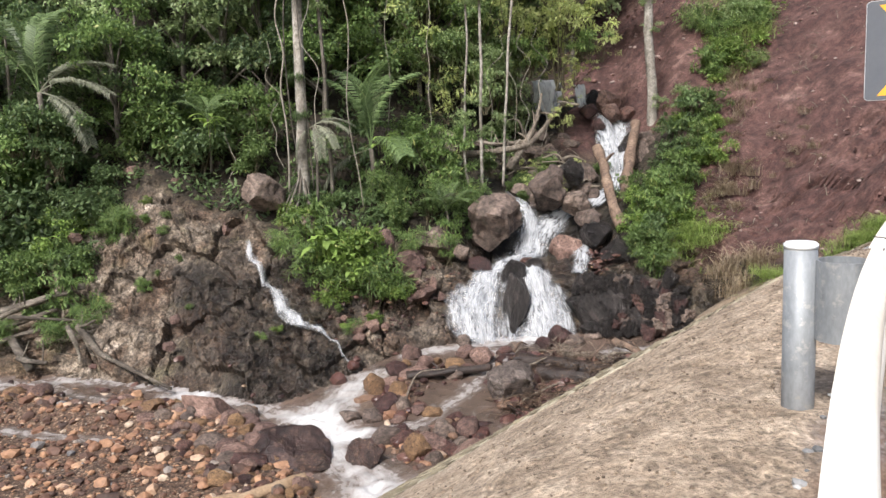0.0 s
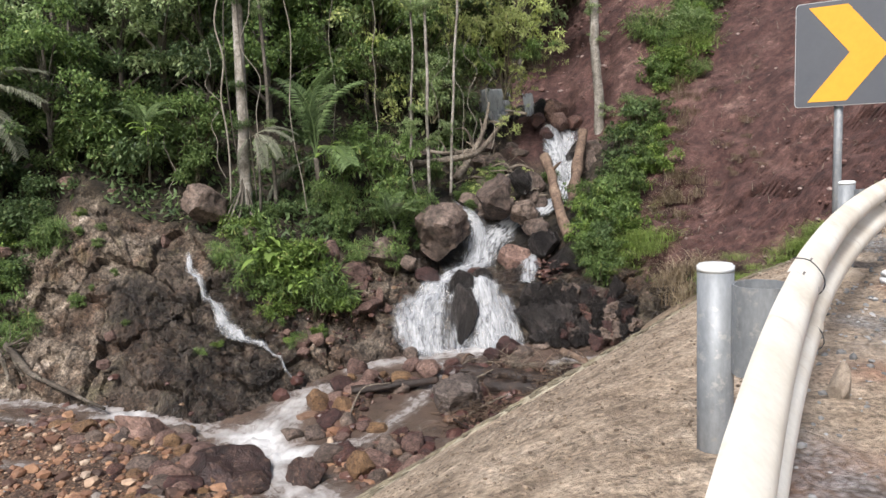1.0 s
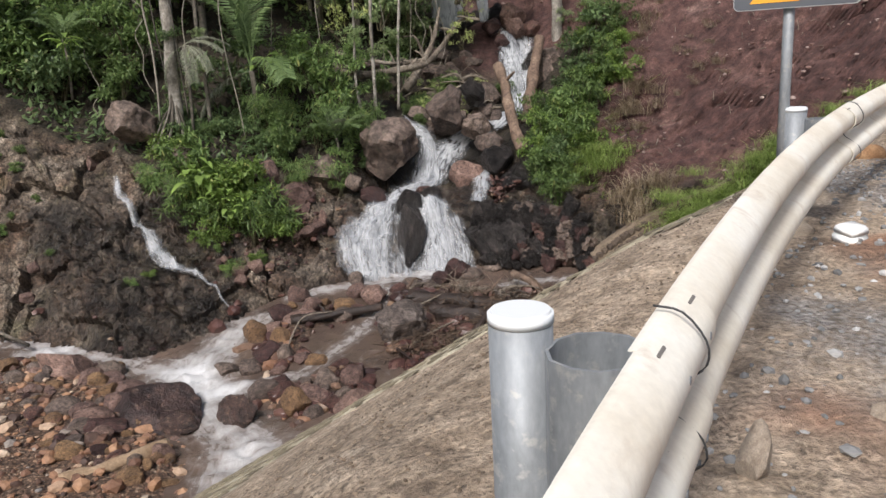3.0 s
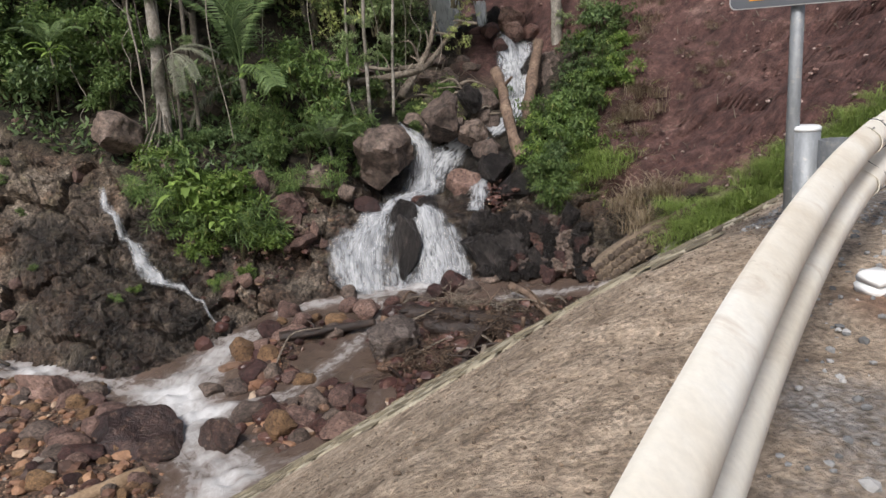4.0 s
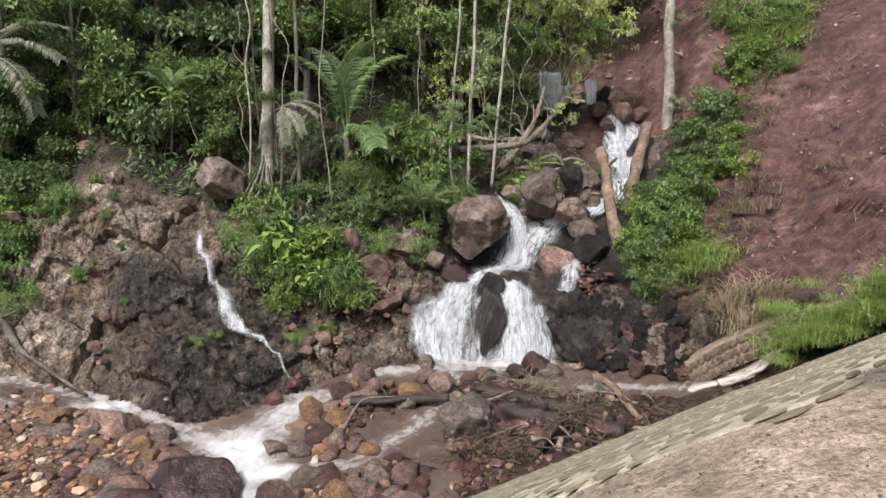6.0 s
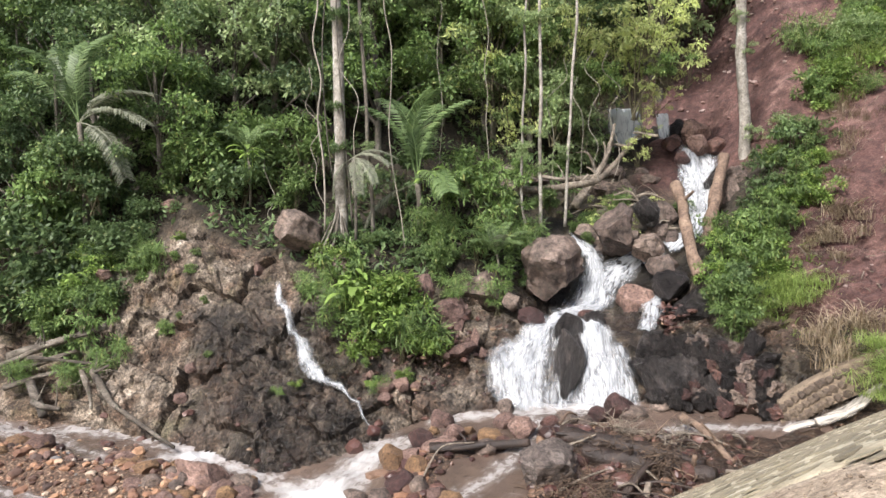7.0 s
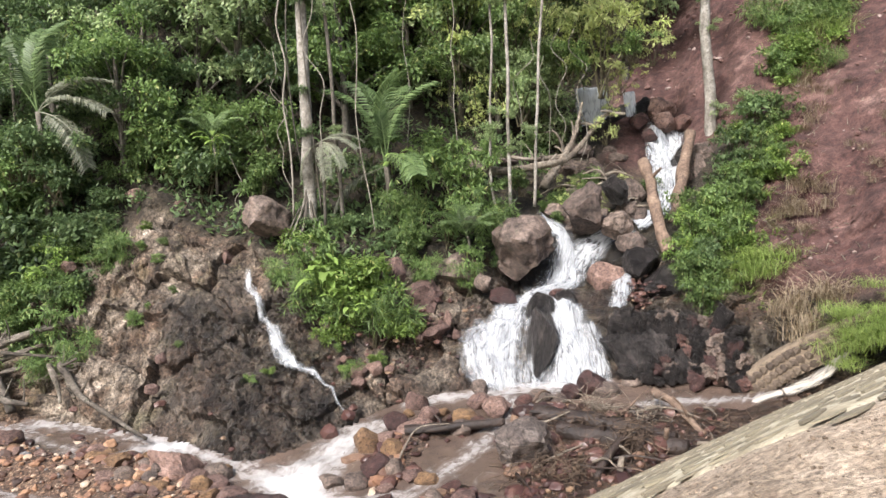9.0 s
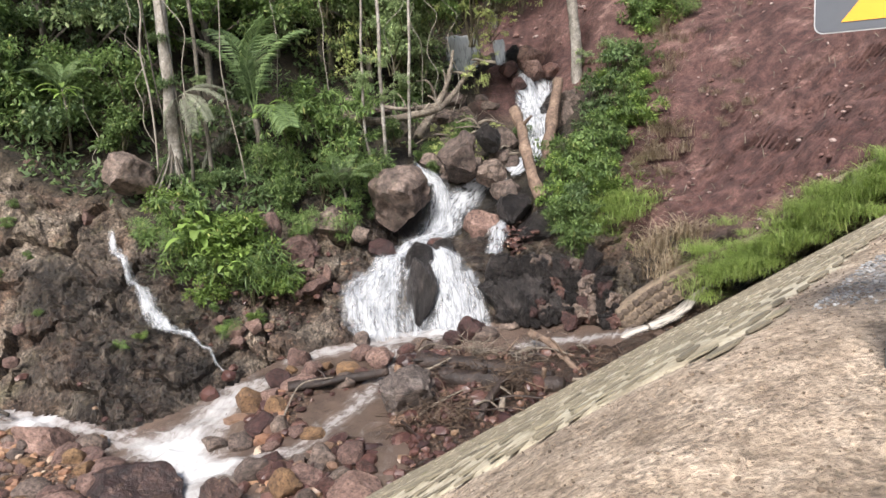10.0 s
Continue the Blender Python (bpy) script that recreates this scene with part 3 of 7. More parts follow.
def tube_mesh(name, r, z0, z1, mat, n=28, bevel=0.0):
    bm = bmesh.new()
    bmesh.ops.create_cone(bm, cap_ends=True, segments=n, radius1=r, radius2=r, depth=z1 - z0, matrix=Matrix.Translation((0, 0, (z0 + z1) / 2)))
    if bevel:
        bmesh.ops.bevel(bm, geom=[e for e in bm.edges if abs(e.verts[0].co.z - z1) < 1e-5 and abs(e.verts[1].co.z - z1) < 1e-5], offset=bevel, segments=3, affect="EDGES")
    me = bpy.data.meshes.new(name)
    bm.to_mesh(me)
    bm.free()
    me.materials.append(mat)
    me.polygons.foreach_set("use_smooth", [abs(p.normal.z) < 0.9 for p in me.polygons])
    return me


def spacer_mesh():
    """Open galvanised block of bent sheet between post and beam."""
    ring = [(0.058, -0.03), (0.082, -0.075), (0.13, -0.098), (0.18, -0.095), (0.226, -0.06), (0.232, 0.0), (0.226, 0.06), (0.18, 0.095), (0.13, 0.098), (0.082, 0.075), (0.058, 0.03)]
    verts, faces, k = [], [], len(ring)
    for z in (0.29, 0.595):
        for f in (1.0, 0.93):
            verts += [(0.15 + (x - 0.15) * f, y * f, z) for x, y in ring]
    for j in range(k):
        a, b = j, (j + 1) % k
        for p, q in ((0, 2), (3, 1), (2, 3), (1, 0)):
            faces.append((p * k + a, p * k + b, q * k + b, q * k + a))
    me = mesh_of("spacer", verts, faces, GALV, True)
    me.set_sharp_from_angle(angle=radians(50))
    return me


rail = thing("guardrail", Matrix(), "galvanised guardrail with dusty white beam along the road edge", "guardrail")
POST, CAP, SPACER = tube_mesh("post", 0.061, -0.4, 0.645, GALV), tube_mesh("cap", 0.0622, 0.634, 0.658, CAPM, 40, 0.006), spacer_mesh()
# Slots are thin solids on the beam, coloured dark for the shade inside.
SLOT = mesh_of("slot", [(math.cos(k * math.pi / 6) * 0.0035, math.sin(k * math.pi / 6) * 0.0035 + (0.02 if 0 <= k <= 6 else -0.02), z) for z in (-0.006, 0.004) for k in range(12)], [tuple(range(11, -1, -1)), tuple(range(12, 24))] + [(k, (k + 1) % 12, 12 + (k + 1) % 12, 12 + k) for k in range(12)], plain("slot_shadow", (0.17, 0.155, 0.14), 0.8))
BOLT = tube_mesh("bolt", 0.011, 0.0, 0.012, GALV, 8, 0.003)
for i in range(-2, 6):
    s = 3.51 * i
    x, y, h = rail_point(s)
    po = part("post", POST, None, rail)
    po.matrix_world = Matrix.Translation((x, y, GRADE * s)) @ Matrix.Rotation(-h, 4, "Z")
    part("cap", CAP, None, po, "white dust-covered cap")
    sp = part("spacer", SPACER, None, rail)
    sp.matrix_world = po.matrix_world
    part("beam", beam_mesh(s - 0.16, s + 3.51 + 0.16, 0.009 * (i % 2)), None, rail)
    for ds in (-0.1, 0.1):
        for z in (0.362 + 0.285 - 0.04, 0.362 + 0.045):
            bx, by, bh = rail_point(s + ds, 0.232 + 0.083)
            b = part("bolt", BOLT, None, rail)
            b.matrix_world = Matrix.Translation((bx, by, z + GRADE * (s + ds))) @ Matrix.Rotation(-bh, 4, "Z") @ Matrix.Rotation(radians(90), 4, "Y")

    for ds in (-0.13, 0.13):
        bx, by, bh = rail_point(s + ds, 0.232 + 0.052)
        slot = part("slot", SLOT, None, rail)
        slot.matrix_world = Matrix.Translation((bx, by, 0.358 + 0.3015 + GRADE * (s + ds))) @ Matrix.Rotation(-bh, 4, "Z") @ Matrix.Rotation(radians(38), 4, "Y")

# ---- chevron sign ----
sign = thing("chevron_sign", pose(3.205, 5.95, 0.08, 0, 0, -36), "dark grey chevron sign with yellow arrow on a steel pole", "road sign")
part("pole", tube_mesh("pole", 0.029, -0.3, 1.93, GALV, 20), None, sign)


def plate_mesh(name, w, h, r, y0, y1, z0, mat):
    pts = []
    for cx, cz, a0 in ((w / 2 - r, h - r, 0), (-w / 2 + r, h - r, 90), (-w / 2 + r, r, 180), (w / 2 - r, r, 270)):
        pts += [(cx + r * math.cos(radians(a0 + k * 15)), cz + r * math.sin(radians(a0 + k * 15))) for k in range(7)]
    return prism(name, [(x + 0.035, z) for x, z in pts], y0, y1, z0, mat)


def prism(name, pts, y0, y1, z0, mat):
    n = len(pts)
    verts = [(x, y0, z + z0) for x, z in pts] + [(x, y1, z + z0) for x, z in pts]
    faces = [tuple(range(n)), tuple(range(2 * n - 1, n - 1, -1))] + [(j, n + j, n + (j + 1) % n, (j + 1) % n) for j in range(n)]
    return mesh_of(name, verts, faces, mat)


part("plate", plate_mesh("plate", 0.63, 0.72, 0.03, -0.052, -0.045, 1.2, ALU), None, sign, "grey sign plate with pale metal edge")
part("face", plate_mesh("face", 0.622, 0.712, 0.028, -0.054, -0.0521, 1.204, SIGN_GREY), None, sign)
part("arrow", prism("arrow", [(-0.195, 0.03), (0.055, 0.03), (0.32, 0.356), (0.055, 0.682), (-0.195, 0.682), (0.07, 0.356)], -0.0565, -0.0541, 1.204, SIGN_YEL), None, sign, "yellow arrow pointing along the bend")
for z in (1.3, 1.8):
    part("bracket", prism("bracket", [(-0.24, 0), (0.24, 0), (0.24, 0.03), (-0.24, 0.03)], -0.045, -0.03, z, ALU), None, sign)


# ---- shared shapes ----
def tube(points, radii, sides=8, bumps=0.0, seed=0.0, ends=True):
    """Vertices and faces of a tapered, slightly uneven limb through the points."""
    pts = [Vector(p) for p in points]
    verts, faces = [], []
    for i, p in enumerate(pts):
        d = (pts[min(i + 1, len(pts) - 1)] - pts[max(i - 1, 0)]).normalized()
        u = d.cross(Vector((0.31, 0.17, 0.93)) if abs(d.z) < 0.9 else Vector((1, 0.1, 0))).normalized()
        v = d.cross(u)
        r = radii[i] if isinstance(radii, (list, tuple)) else radii
        for k in range(sides):
            t = 2 * math.pi * k / sides
            f = 1 + bumps * noise.noise((p.x * 2 + seed + math.cos(t), p.y * 2 + math.sin(t), p.z * 2))
            verts.append(p + (u * math.cos(t) + v * math.sin(t)) * r * f)
    for i in range(len(pts) - 1):
        for k in range(sides):
            a, b = i * sides + k, i * sides + (k + 1) % sides
            faces.append((a, b, b + sides, a + sides))
    if ends:
        faces += [tuple(range(sides))[::-1], tuple(range((len(pts) - 1) * sides, len(pts) * sides))]
    return verts, faces


def joined(pieces):
    verts, faces = [], []
    for v, f in pieces:
        o = len(verts)
        verts += list(v)
        faces += [tuple(o + i for i in q) for q in f]
    return verts, faces


def limb_mesh(name, points, r0, r1, mat, sides=9, bumps=0.25, n=6, seed=0.0):
    line = curve(points, n)
    k = len(line) - 1
    v, f = tube(line, [r0 + (r1 - r0) * i / k for i in range(k + 1)], sides, bumps, seed)
    return mesh_of(name, v, f, mat, True)


def rock_mesh(seed, level=3, cuts=13, blocky=False):
    """A broken, worn block: a ball cut by planes, then roughened."""
    rnd = random.Random(seed)
    bm = bmesh.new()
    bmesh.ops.create_icosphere(bm, subdivisions=level, radius=1.0)
    planes = []
    for _ in range(cuts):
        d = Vector((rnd.gauss(0, 1), rnd.gauss(0, 1), rnd.gauss(0, 1))).normalized()
        planes.append((d, rnd.uniform(0.6, 0.92)))
    if blocky:
        planes = planes[:5]
        for k in range(6):
            d = Vector([(1, 0, 0), (-1, 0, 0), (0, 1, 0), (0, -1, 0), (0, 0, 1), (0, 0, -1)][k]) + Vector((rnd.gauss(0, 0.16), rnd.gauss(0, 0.16), rnd.gauss(0, 0.16)))
            planes.append((d.normalized(), rnd.uniform(0.5, 0.62)))
    for v in bm.verts:
        c = v.co.copy()
        for d, lim in planes:
            over = c.dot(d) - lim
            if over > 0:
                c -= d * over
        f = 1.12 + 0.16 * noise.noise(c * 1.4 + Vector((seed * 3.7, 0, 0))) + 0.10 * noise.noise(c * 3.6 + Vector((0, seed * 2.1, 0))) + 0.05 * noise.noise(c * 8.0) - 0.07 * bell(noise.noise(c * 1.9 + Vector((seed, seed, 0))), 0.05) + (0.02 * noise.noise(c * 18.0) if level > 3 else 0.0)
        if level > 3:
            f += (0.16 if blocky else 0.05) * fracture(c.x, c.y, c.z, 0.5 if blocky else 0.8, seed * 1.7)
        v.co = c * f
    me = bpy.data.meshes.new("rock")
    bm.to_mesh(me)
    bm.free()
    me.polygons.foreach_set("use_smooth", [True] * len(me.polygons))
    me.set_sharp_from_angle(angle=radians(32))
    return me


ROCK_SHAPES = {}


def rock_of(shape, mat):
    if (shape, mat.name) not in ROCK_SHAPES:
        me = rock_mesh(shape + 1, 4 if shape >= 20 else 3, 13, shape >= 40)
        me.materials.append(mat)
        ROCK_SHAPES[shape, mat.name] = me
    return ROCK_SHAPES[shape, mat.name]


def rocks(name, rows, mat, label, group, deep=1.0, seed=1):
    rnd = random.Random(seed)
    for x, y, z, w, h in rows:
        ob = new(name, rock_of(rnd.randrange(9) + (20 if w > 0.8 else 0), rnd.choice(mat) if isinstance(mat, tuple) else mat))
        ob.matrix_world = Matrix.Translation((x, y, z - 0.08 * h)) @ Matrix.Diagonal((w * 0.56, w * 0.5 * deep, h * 0.60, 1)) @ Matrix.Rotation(rnd.uniform(0, 6.28), 4, "Z") @ Matrix.Rotation(rnd.uniform(-0.5, 0.5), 4, "X")
        tagged(ob, label, "rock", group)


def leaves(centres, out, length, width, rnd, droop=0.4, spread=0.9, fold=0.12):
    """Folded leaf blades as one quad each: numpy arrays of vertices and faces."""
    n = len(centres)
    d = out + rnd.normal(0, spread, (n, 3))
    d[:, 2] -= droop
    d /= np.linalg.norm(d, axis=1, keepdims=True) + 1e-9
    up = rnd.normal(0, 0.36, (n, 3)) + np.array([0, 0, 1.0])
    side = np.cross(d, up)
    side /= np.linalg.norm(side, axis=1, keepdims=True) + 1e-9
    nor = np.cross(side, d)
    ln = (length * rnd.uniform(0.6, 1.35, n))[:, None]
    wd = ln * width
    mid = centres + d * ln * 0.45 - nor * ln * fold
    v = np.stack([centres, mid + side * wd * 0.5, centres + d * ln - nor * ln * fold * 1.5, mid - side * wd * 0.5], 1).reshape(-1, 3)
    return v, np.arange(4 * n).reshape(n, 4)


def crown_points(n, puffs, rnd):
    """Points on the shells of the puffs (x, y, z, radius), and the outward way."""
    p = np.array(puffs)
    w = p[:, 3] ** 2
    pick = rnd.choice(len(p), n, p=w / w.sum())
    d = rnd.normal(0, 1, (n, 3))
    d /= np.linalg.norm(d, axis=1, keepdims=True)
    d[:, 2] = np.where(d[:, 2] < -0.3, -d[:, 2] * 0.6, d[:, 2])
    r = p[pick, 3] * rnd.uniform(0.45, 1.05, n) ** 0.6
    return p[pick, :3] + d * r[:, None], d


def foliage_mesh(name, n, puffs, length, width, mat, seed, droop=0.4):
    rnd = np.random.default_rng(seed)
    c, d = crown_points(n, puffs, rnd)
    v, f = leaves(c, d * 0.8, length, width, rnd, droop)
    return mesh_of(name, v, f, mat)


def put(ob, x, y, z, scale=1.0, turn=0.0, tilt=0.0):
    ob.matrix_world = Matrix.Translation((x, y, z)) @ Matrix.Rotation(turn, 4, "Z") @ Matrix.Rotation(tilt, 4, "X") @ Matrix.Scale(scale, 4)
    return ob


# ---- water ----
def water_mat():
    """Silty brown water; streaks of broken white water where the flow tumbles."""
    m, t, n, l, p = shader("silty_water")
    co = n.new("ShaderNodeTexCoord").outputs["Object"]
    at, run = n.new("ShaderNodeAttribute"), n.new("ShaderNodeAttribute")
    at.attribute_name, run.attribute_name = "foam", "run"
    streak = tex(n, l, "ShaderNodeTexNoise", run.outputs["Vector"], 1.0, 8, (5.0, 1.2, 1.0), 0.8)
    churn = tex(n, l, "ShaderNodeTexNoise", co, 3.4, 8, None, 0.4)
    mean = n.new("ShaderNodeMix")
    l.new(streak, mean.inputs[2])
    l.new(churn, mean.inputs[3])
    wide = n.new("ShaderNodeMath")
    wide.operation = "MULTIPLY_ADD"
    wide.inputs[1].default_value, wide.inputs[2].default_value = 1.8, -0.45
    l.new(mean.outputs[0], wide.inputs[0])
    add = n.new("ShaderNodeMath")
    l.new(at.outputs["Fac"], add.inputs[0])
    l.new(wide.outputs[0], add.inputs[1])
    f = ramp(n, l, add.outputs[0], [(0.66, (0, 0, 0)), (0.80, (0.10, 0.10, 0.10)), (0.98, (0.42, 0.42, 0.42)), (1.0, (0.45, 0.45, 0.45))])
    f2 = n.new("ShaderNodeMapRange")
    f2.inputs[1].default_value, f2.inputs[2].default_value = 0.98, 1.5
    l.new(add.outputs[0], f2.inputs[0])
    big = tex(n, l, "ShaderNodeTexNoise", co, 0.8, 4)
    brown = ramp(n, l, big, [(0.3, (0.062, 0.045, 0.036)), (0.7, (0.125, 0.088, 0.069))])
    c = mixc(n, l, brown, (0.42, 0.40, 0.385), f)
    l.new(mixc(n, l, c, (0.54, 0.535, 0.53), f2.outputs[0]), p.inputs["Base Color"])
    r = n.new("ShaderNodeMapRange")
    r.inputs[3].default_value, r.inputs[4].default_value = 0.12, 0.6
    l.new(f, r.inputs[0])
    l.new(r.outputs[0], p.inputs["Roughness"])
    bump(n, l, p, churn, 0.45, 0.08)
    return m


def fall_mat(name="falling_water", tint=(1.0, 1.0, 1.0)):
    """Falling water: soft white strands, thinner towards the edges, through which the rock shows."""
    m, t, n, l, p = shader(name)
    at = n.new("ShaderNodeAttribute")
    at.attribute_name = "flow"
    sep = n.new("ShaderNodeSeparateXYZ")
    l.new(at.outputs["Vector"], sep.inputs[0])
    a = tex(n, l, "ShaderNodeTexNoise", at.outputs["Vector"], 1.0, 7, (19.0, 2.2, 0.0), 0.7)
    b = tex(n, l, "ShaderNodeTexNoise", at.outputs["Vector"], 1.0, 5, (4.2, 1.5, 0.0), 1.2)
    s = n.new("ShaderNodeMath")
    l.new(a, s.inputs[0])
    l.new(b, s.inputs[1])
    k = n.new("ShaderNodeMath")
    k.operation = "MULTIPLY_ADD"
    k.inputs[1].default_value, k.inputs[2].default_value = 2.0, -2.62
    l.new(s.outputs[0], k.inputs[0])
    e = n.new("ShaderNodeMath")
    e.operation = "MULTIPLY_ADD"
    e.inputs[1].default_value = 1.4
    l.new(sep.outputs[2], e.inputs[0])
    l.new(k.outputs[0], e.inputs[2])
    soft = n.new("ShaderNodeMapRange")
    soft.interpolation_type = "SMOOTHSTEP"
    soft.inputs[1].default_value, soft.inputs[2].default_value, soft.inputs[4].default_value = -0.45, 1.5, 0.95
    l.new(e.outputs[0], soft.inputs[0])
    l.new(mixc(n, l, ramp(n, l, s.outputs[0], [(0.75, (0.24, 0.253, 0.275)), (0.92, (0.38, 0.395, 0.415)), (1.1, (0.53, 0.545, 0.56))]), tint, 1.0, "MULTIPLY"), p.inputs["Base Color"])
    p.inputs["Roughness"].default_value = 0.55
    tr = n.new("ShaderNodeBsdfTransparent")
    mix = n.new("ShaderNodeMixShader")
    l.new(soft.outputs[0], mix.inputs[0])
    l.new(tr.outputs[0], mix.inputs[1])
    l.new(p.outputs[0], mix.inputs[2])
    l.new(mix.outputs[0], n["Material Output"].inputs[0])
    bump(n, l, p, s.outputs[0], 0.6, 0.06)
    return m


WATER, FALL = water_mat(), fall_mat()
SILTY = fall_mat("silty_falling_water", (1.0, 0.88, 0.74))
FLOWS = (MAIN_FLOW, SIDE_FLOW, BACK_FLOW, TOE_FLOW, LEFT_FLOW, BRAID_FLOW)


def along(line, x, y):
    """Distance from a line, and the way run along it."""
    best, run, s = 99.0, 0.0, 0.0
    for (ax, ay), (bx, by) in zip(line, line[1:]):
        ux, uy = bx - ax, by - ay
        ln = math.hypot(ux, uy)
        f = min(1.0, max(0.0, ((x - ax) * ux + (y - ay) * uy) / (ln * ln)))
        d = math.hypot(x - ax - f * ux, y - ay - f * uy)
        if d < best:
            best, run = d, s + f * ln
        s += ln
    return best, run


def build_stream():
    xs, ys = np.arange(-18, 9.0, 0.11), np.arange(12.5, 25.4, 0.11)
    keep, verts, foam, runs = {}, [], [], []
    for i, y in enumerate(ys):
        for j, x in enumerate(xs):
            a = (x - FAN[0]) / (y - FAN[1])
            if a < -1.1 or a > 0.34 or y > profile(a)[2][0] + 0.35:
                continue
            z = min(base_height(x, y), base_height(x, y - 0.5) + 0.07)
            if z < height(x, y) - 0.06:
                continue
            near = [along(line, x, y) for line in FLOWS]
            d1, d2, d3, d4, d5, d6 = (d for d, _ in near)
            steep = smooth01((22.9 - y) / 1.5)
            w = 0.68 * bell(d1, 0.85) * (0.2 + 0.8 * steep) + 0.56 * bell(d2, 0.55) + 0.5 * bell(d3, 0.35) + 0.26 * bell(d4, 0.35) + 0.45 * bell(d5, 0.4) + 0.45 * bell(d6, 0.38)
            w = max(w, 0.85 * bell(math.hypot((x - 0.9) / 2.2, (y - 24.6) / 0.75), 1.0), 0.6 * bell(dist_to([(0.9, 24.2), (-1.6, 23.4), (-2.3, 23.0)], x, y), 0.4))
            w = max(w, 0.55 * bell(dist_to([(6.8, 22.95), (5.6, 23.1), (4.6, 23.3), (3.6, 23.3)], x, y), 0.3))
            keep[i, j] = len(verts)
            verts.append((x, y, z + 0.16 * w * wobble(x, y, 2.6) + 0.012 * wobble(x, y, 4)))
            foam.append(w)
            runs.append((*min(near), 0.0))
    faces = [(keep[i, j], keep[i, j + 1], keep[i + 1, j + 1], keep[i + 1, j]) for i, j in keep if (i, j + 1) in keep and (i + 1, j + 1) in keep and (i + 1, j) in keep]
    me = mesh_of("stream_water", verts, faces, WATER, True)
    me.attributes.new("foam", "FLOAT", "POINT").data.foreach_set("value", foam)
    me.attributes.new("run", "FLOAT_VECTOR", "POINT").data.foreach_set("vector", np.array(runs).ravel())
    tagged(new("stream_water", me), "silty brown stream with white rapids over stones", "stream", "", "structure")


def fall(path, dens=0.0, lift=0.1, n=8, seed=0.0, fade=0.12, mat=FALL, calm=0):
    """One sheet of falling water laid over the rock, along rows of x, y, width."""
    line = curve([(x, y, 0.0) for x, y, w in path], n)
    k = len(line) - 1
    ws = np.interp(np.linspace(0, 1, k + 1), np.linspace(0, 1, len(path)), [p[2] for p in path])
    cols = max(9, int(max(ws) / 0.09))
    sides = []
    for i in range(k + 1):
        d = line[min(i + 2, k)] - line[max(i - 2, 0)]
        sides.append(Vector((d.y, -d.x, 0)).normalized() * (-1 if d.y > 0 else 1))
    zs = np.array([[surface_z(*(p + sides[i] * ((j / (cols - 1) - 0.5) * ws[i])).xy) for j in range(cols)] for i, p in enumerate(line)])
    for _ in range(2):
        zs = np.maximum(zs, 0.5 * zs + 0.25 * np.roll(zs, 1, 1) + 0.25 * np.roll(zs, -1, 1)) if cols > 12 else zs
    for i in range(k - 1, -1, -1):
        zs[i] = np.maximum(zs[i], zs[i + 1])
    for _ in range(calm):
        zs[1:-1] = 0.5 * zs[1:-1] + 0.25 * zs[:-2] + 0.25 * zs[2:]
        zs = 0.5 * zs + 0.5 * zs.mean(1, keepdims=True)
    verts, flow, run = [], [], 0.0
    for i, p in enumerate(line):
        run += math.hypot((line[i] - line[max(i - 1, 0)]).length, zs[max(i - 1, 0)].mean() - zs[i].mean())
        ends = min(1.0, i / k / fade, 0.45 + (1 - i / k) / fade)
        for j in range(cols):
            u = j / (cols - 1) * 2 - 1
            wig = 1 + 0.22 * noise.noise((run * 1.1, seed, 0.7 * u))
            out = lift * (1.1 - 0.5 * u * u) + 0.07 * noise.noise((u * ws[i] * 2.5 + seed, run * 0.8, seed))
            q = p + sides[i] * (u * ws[i] * 0.5 * wig)
            verts.append((q.x, q.y - 0.6 * out, zs[i][j] + 0.75 * out))
            flow.append((u * ws[i] * 0.5 * wig + seed, run + seed, (1.0 - abs(u) ** 2.4) * ends + dens))
    faces = [(i * cols + j, i * cols + j + 1, (i + 1) * cols + j + 1, (i + 1) * cols + j) for i in range(k) for j in range(cols - 1)]
    me = mesh_of("waterfall", verts, faces, mat, True)
    me.attributes.new("flow", "FLOAT_VECTOR", "POINT").data.foreach_set("vector", np.array(flow).ravel())
    return me


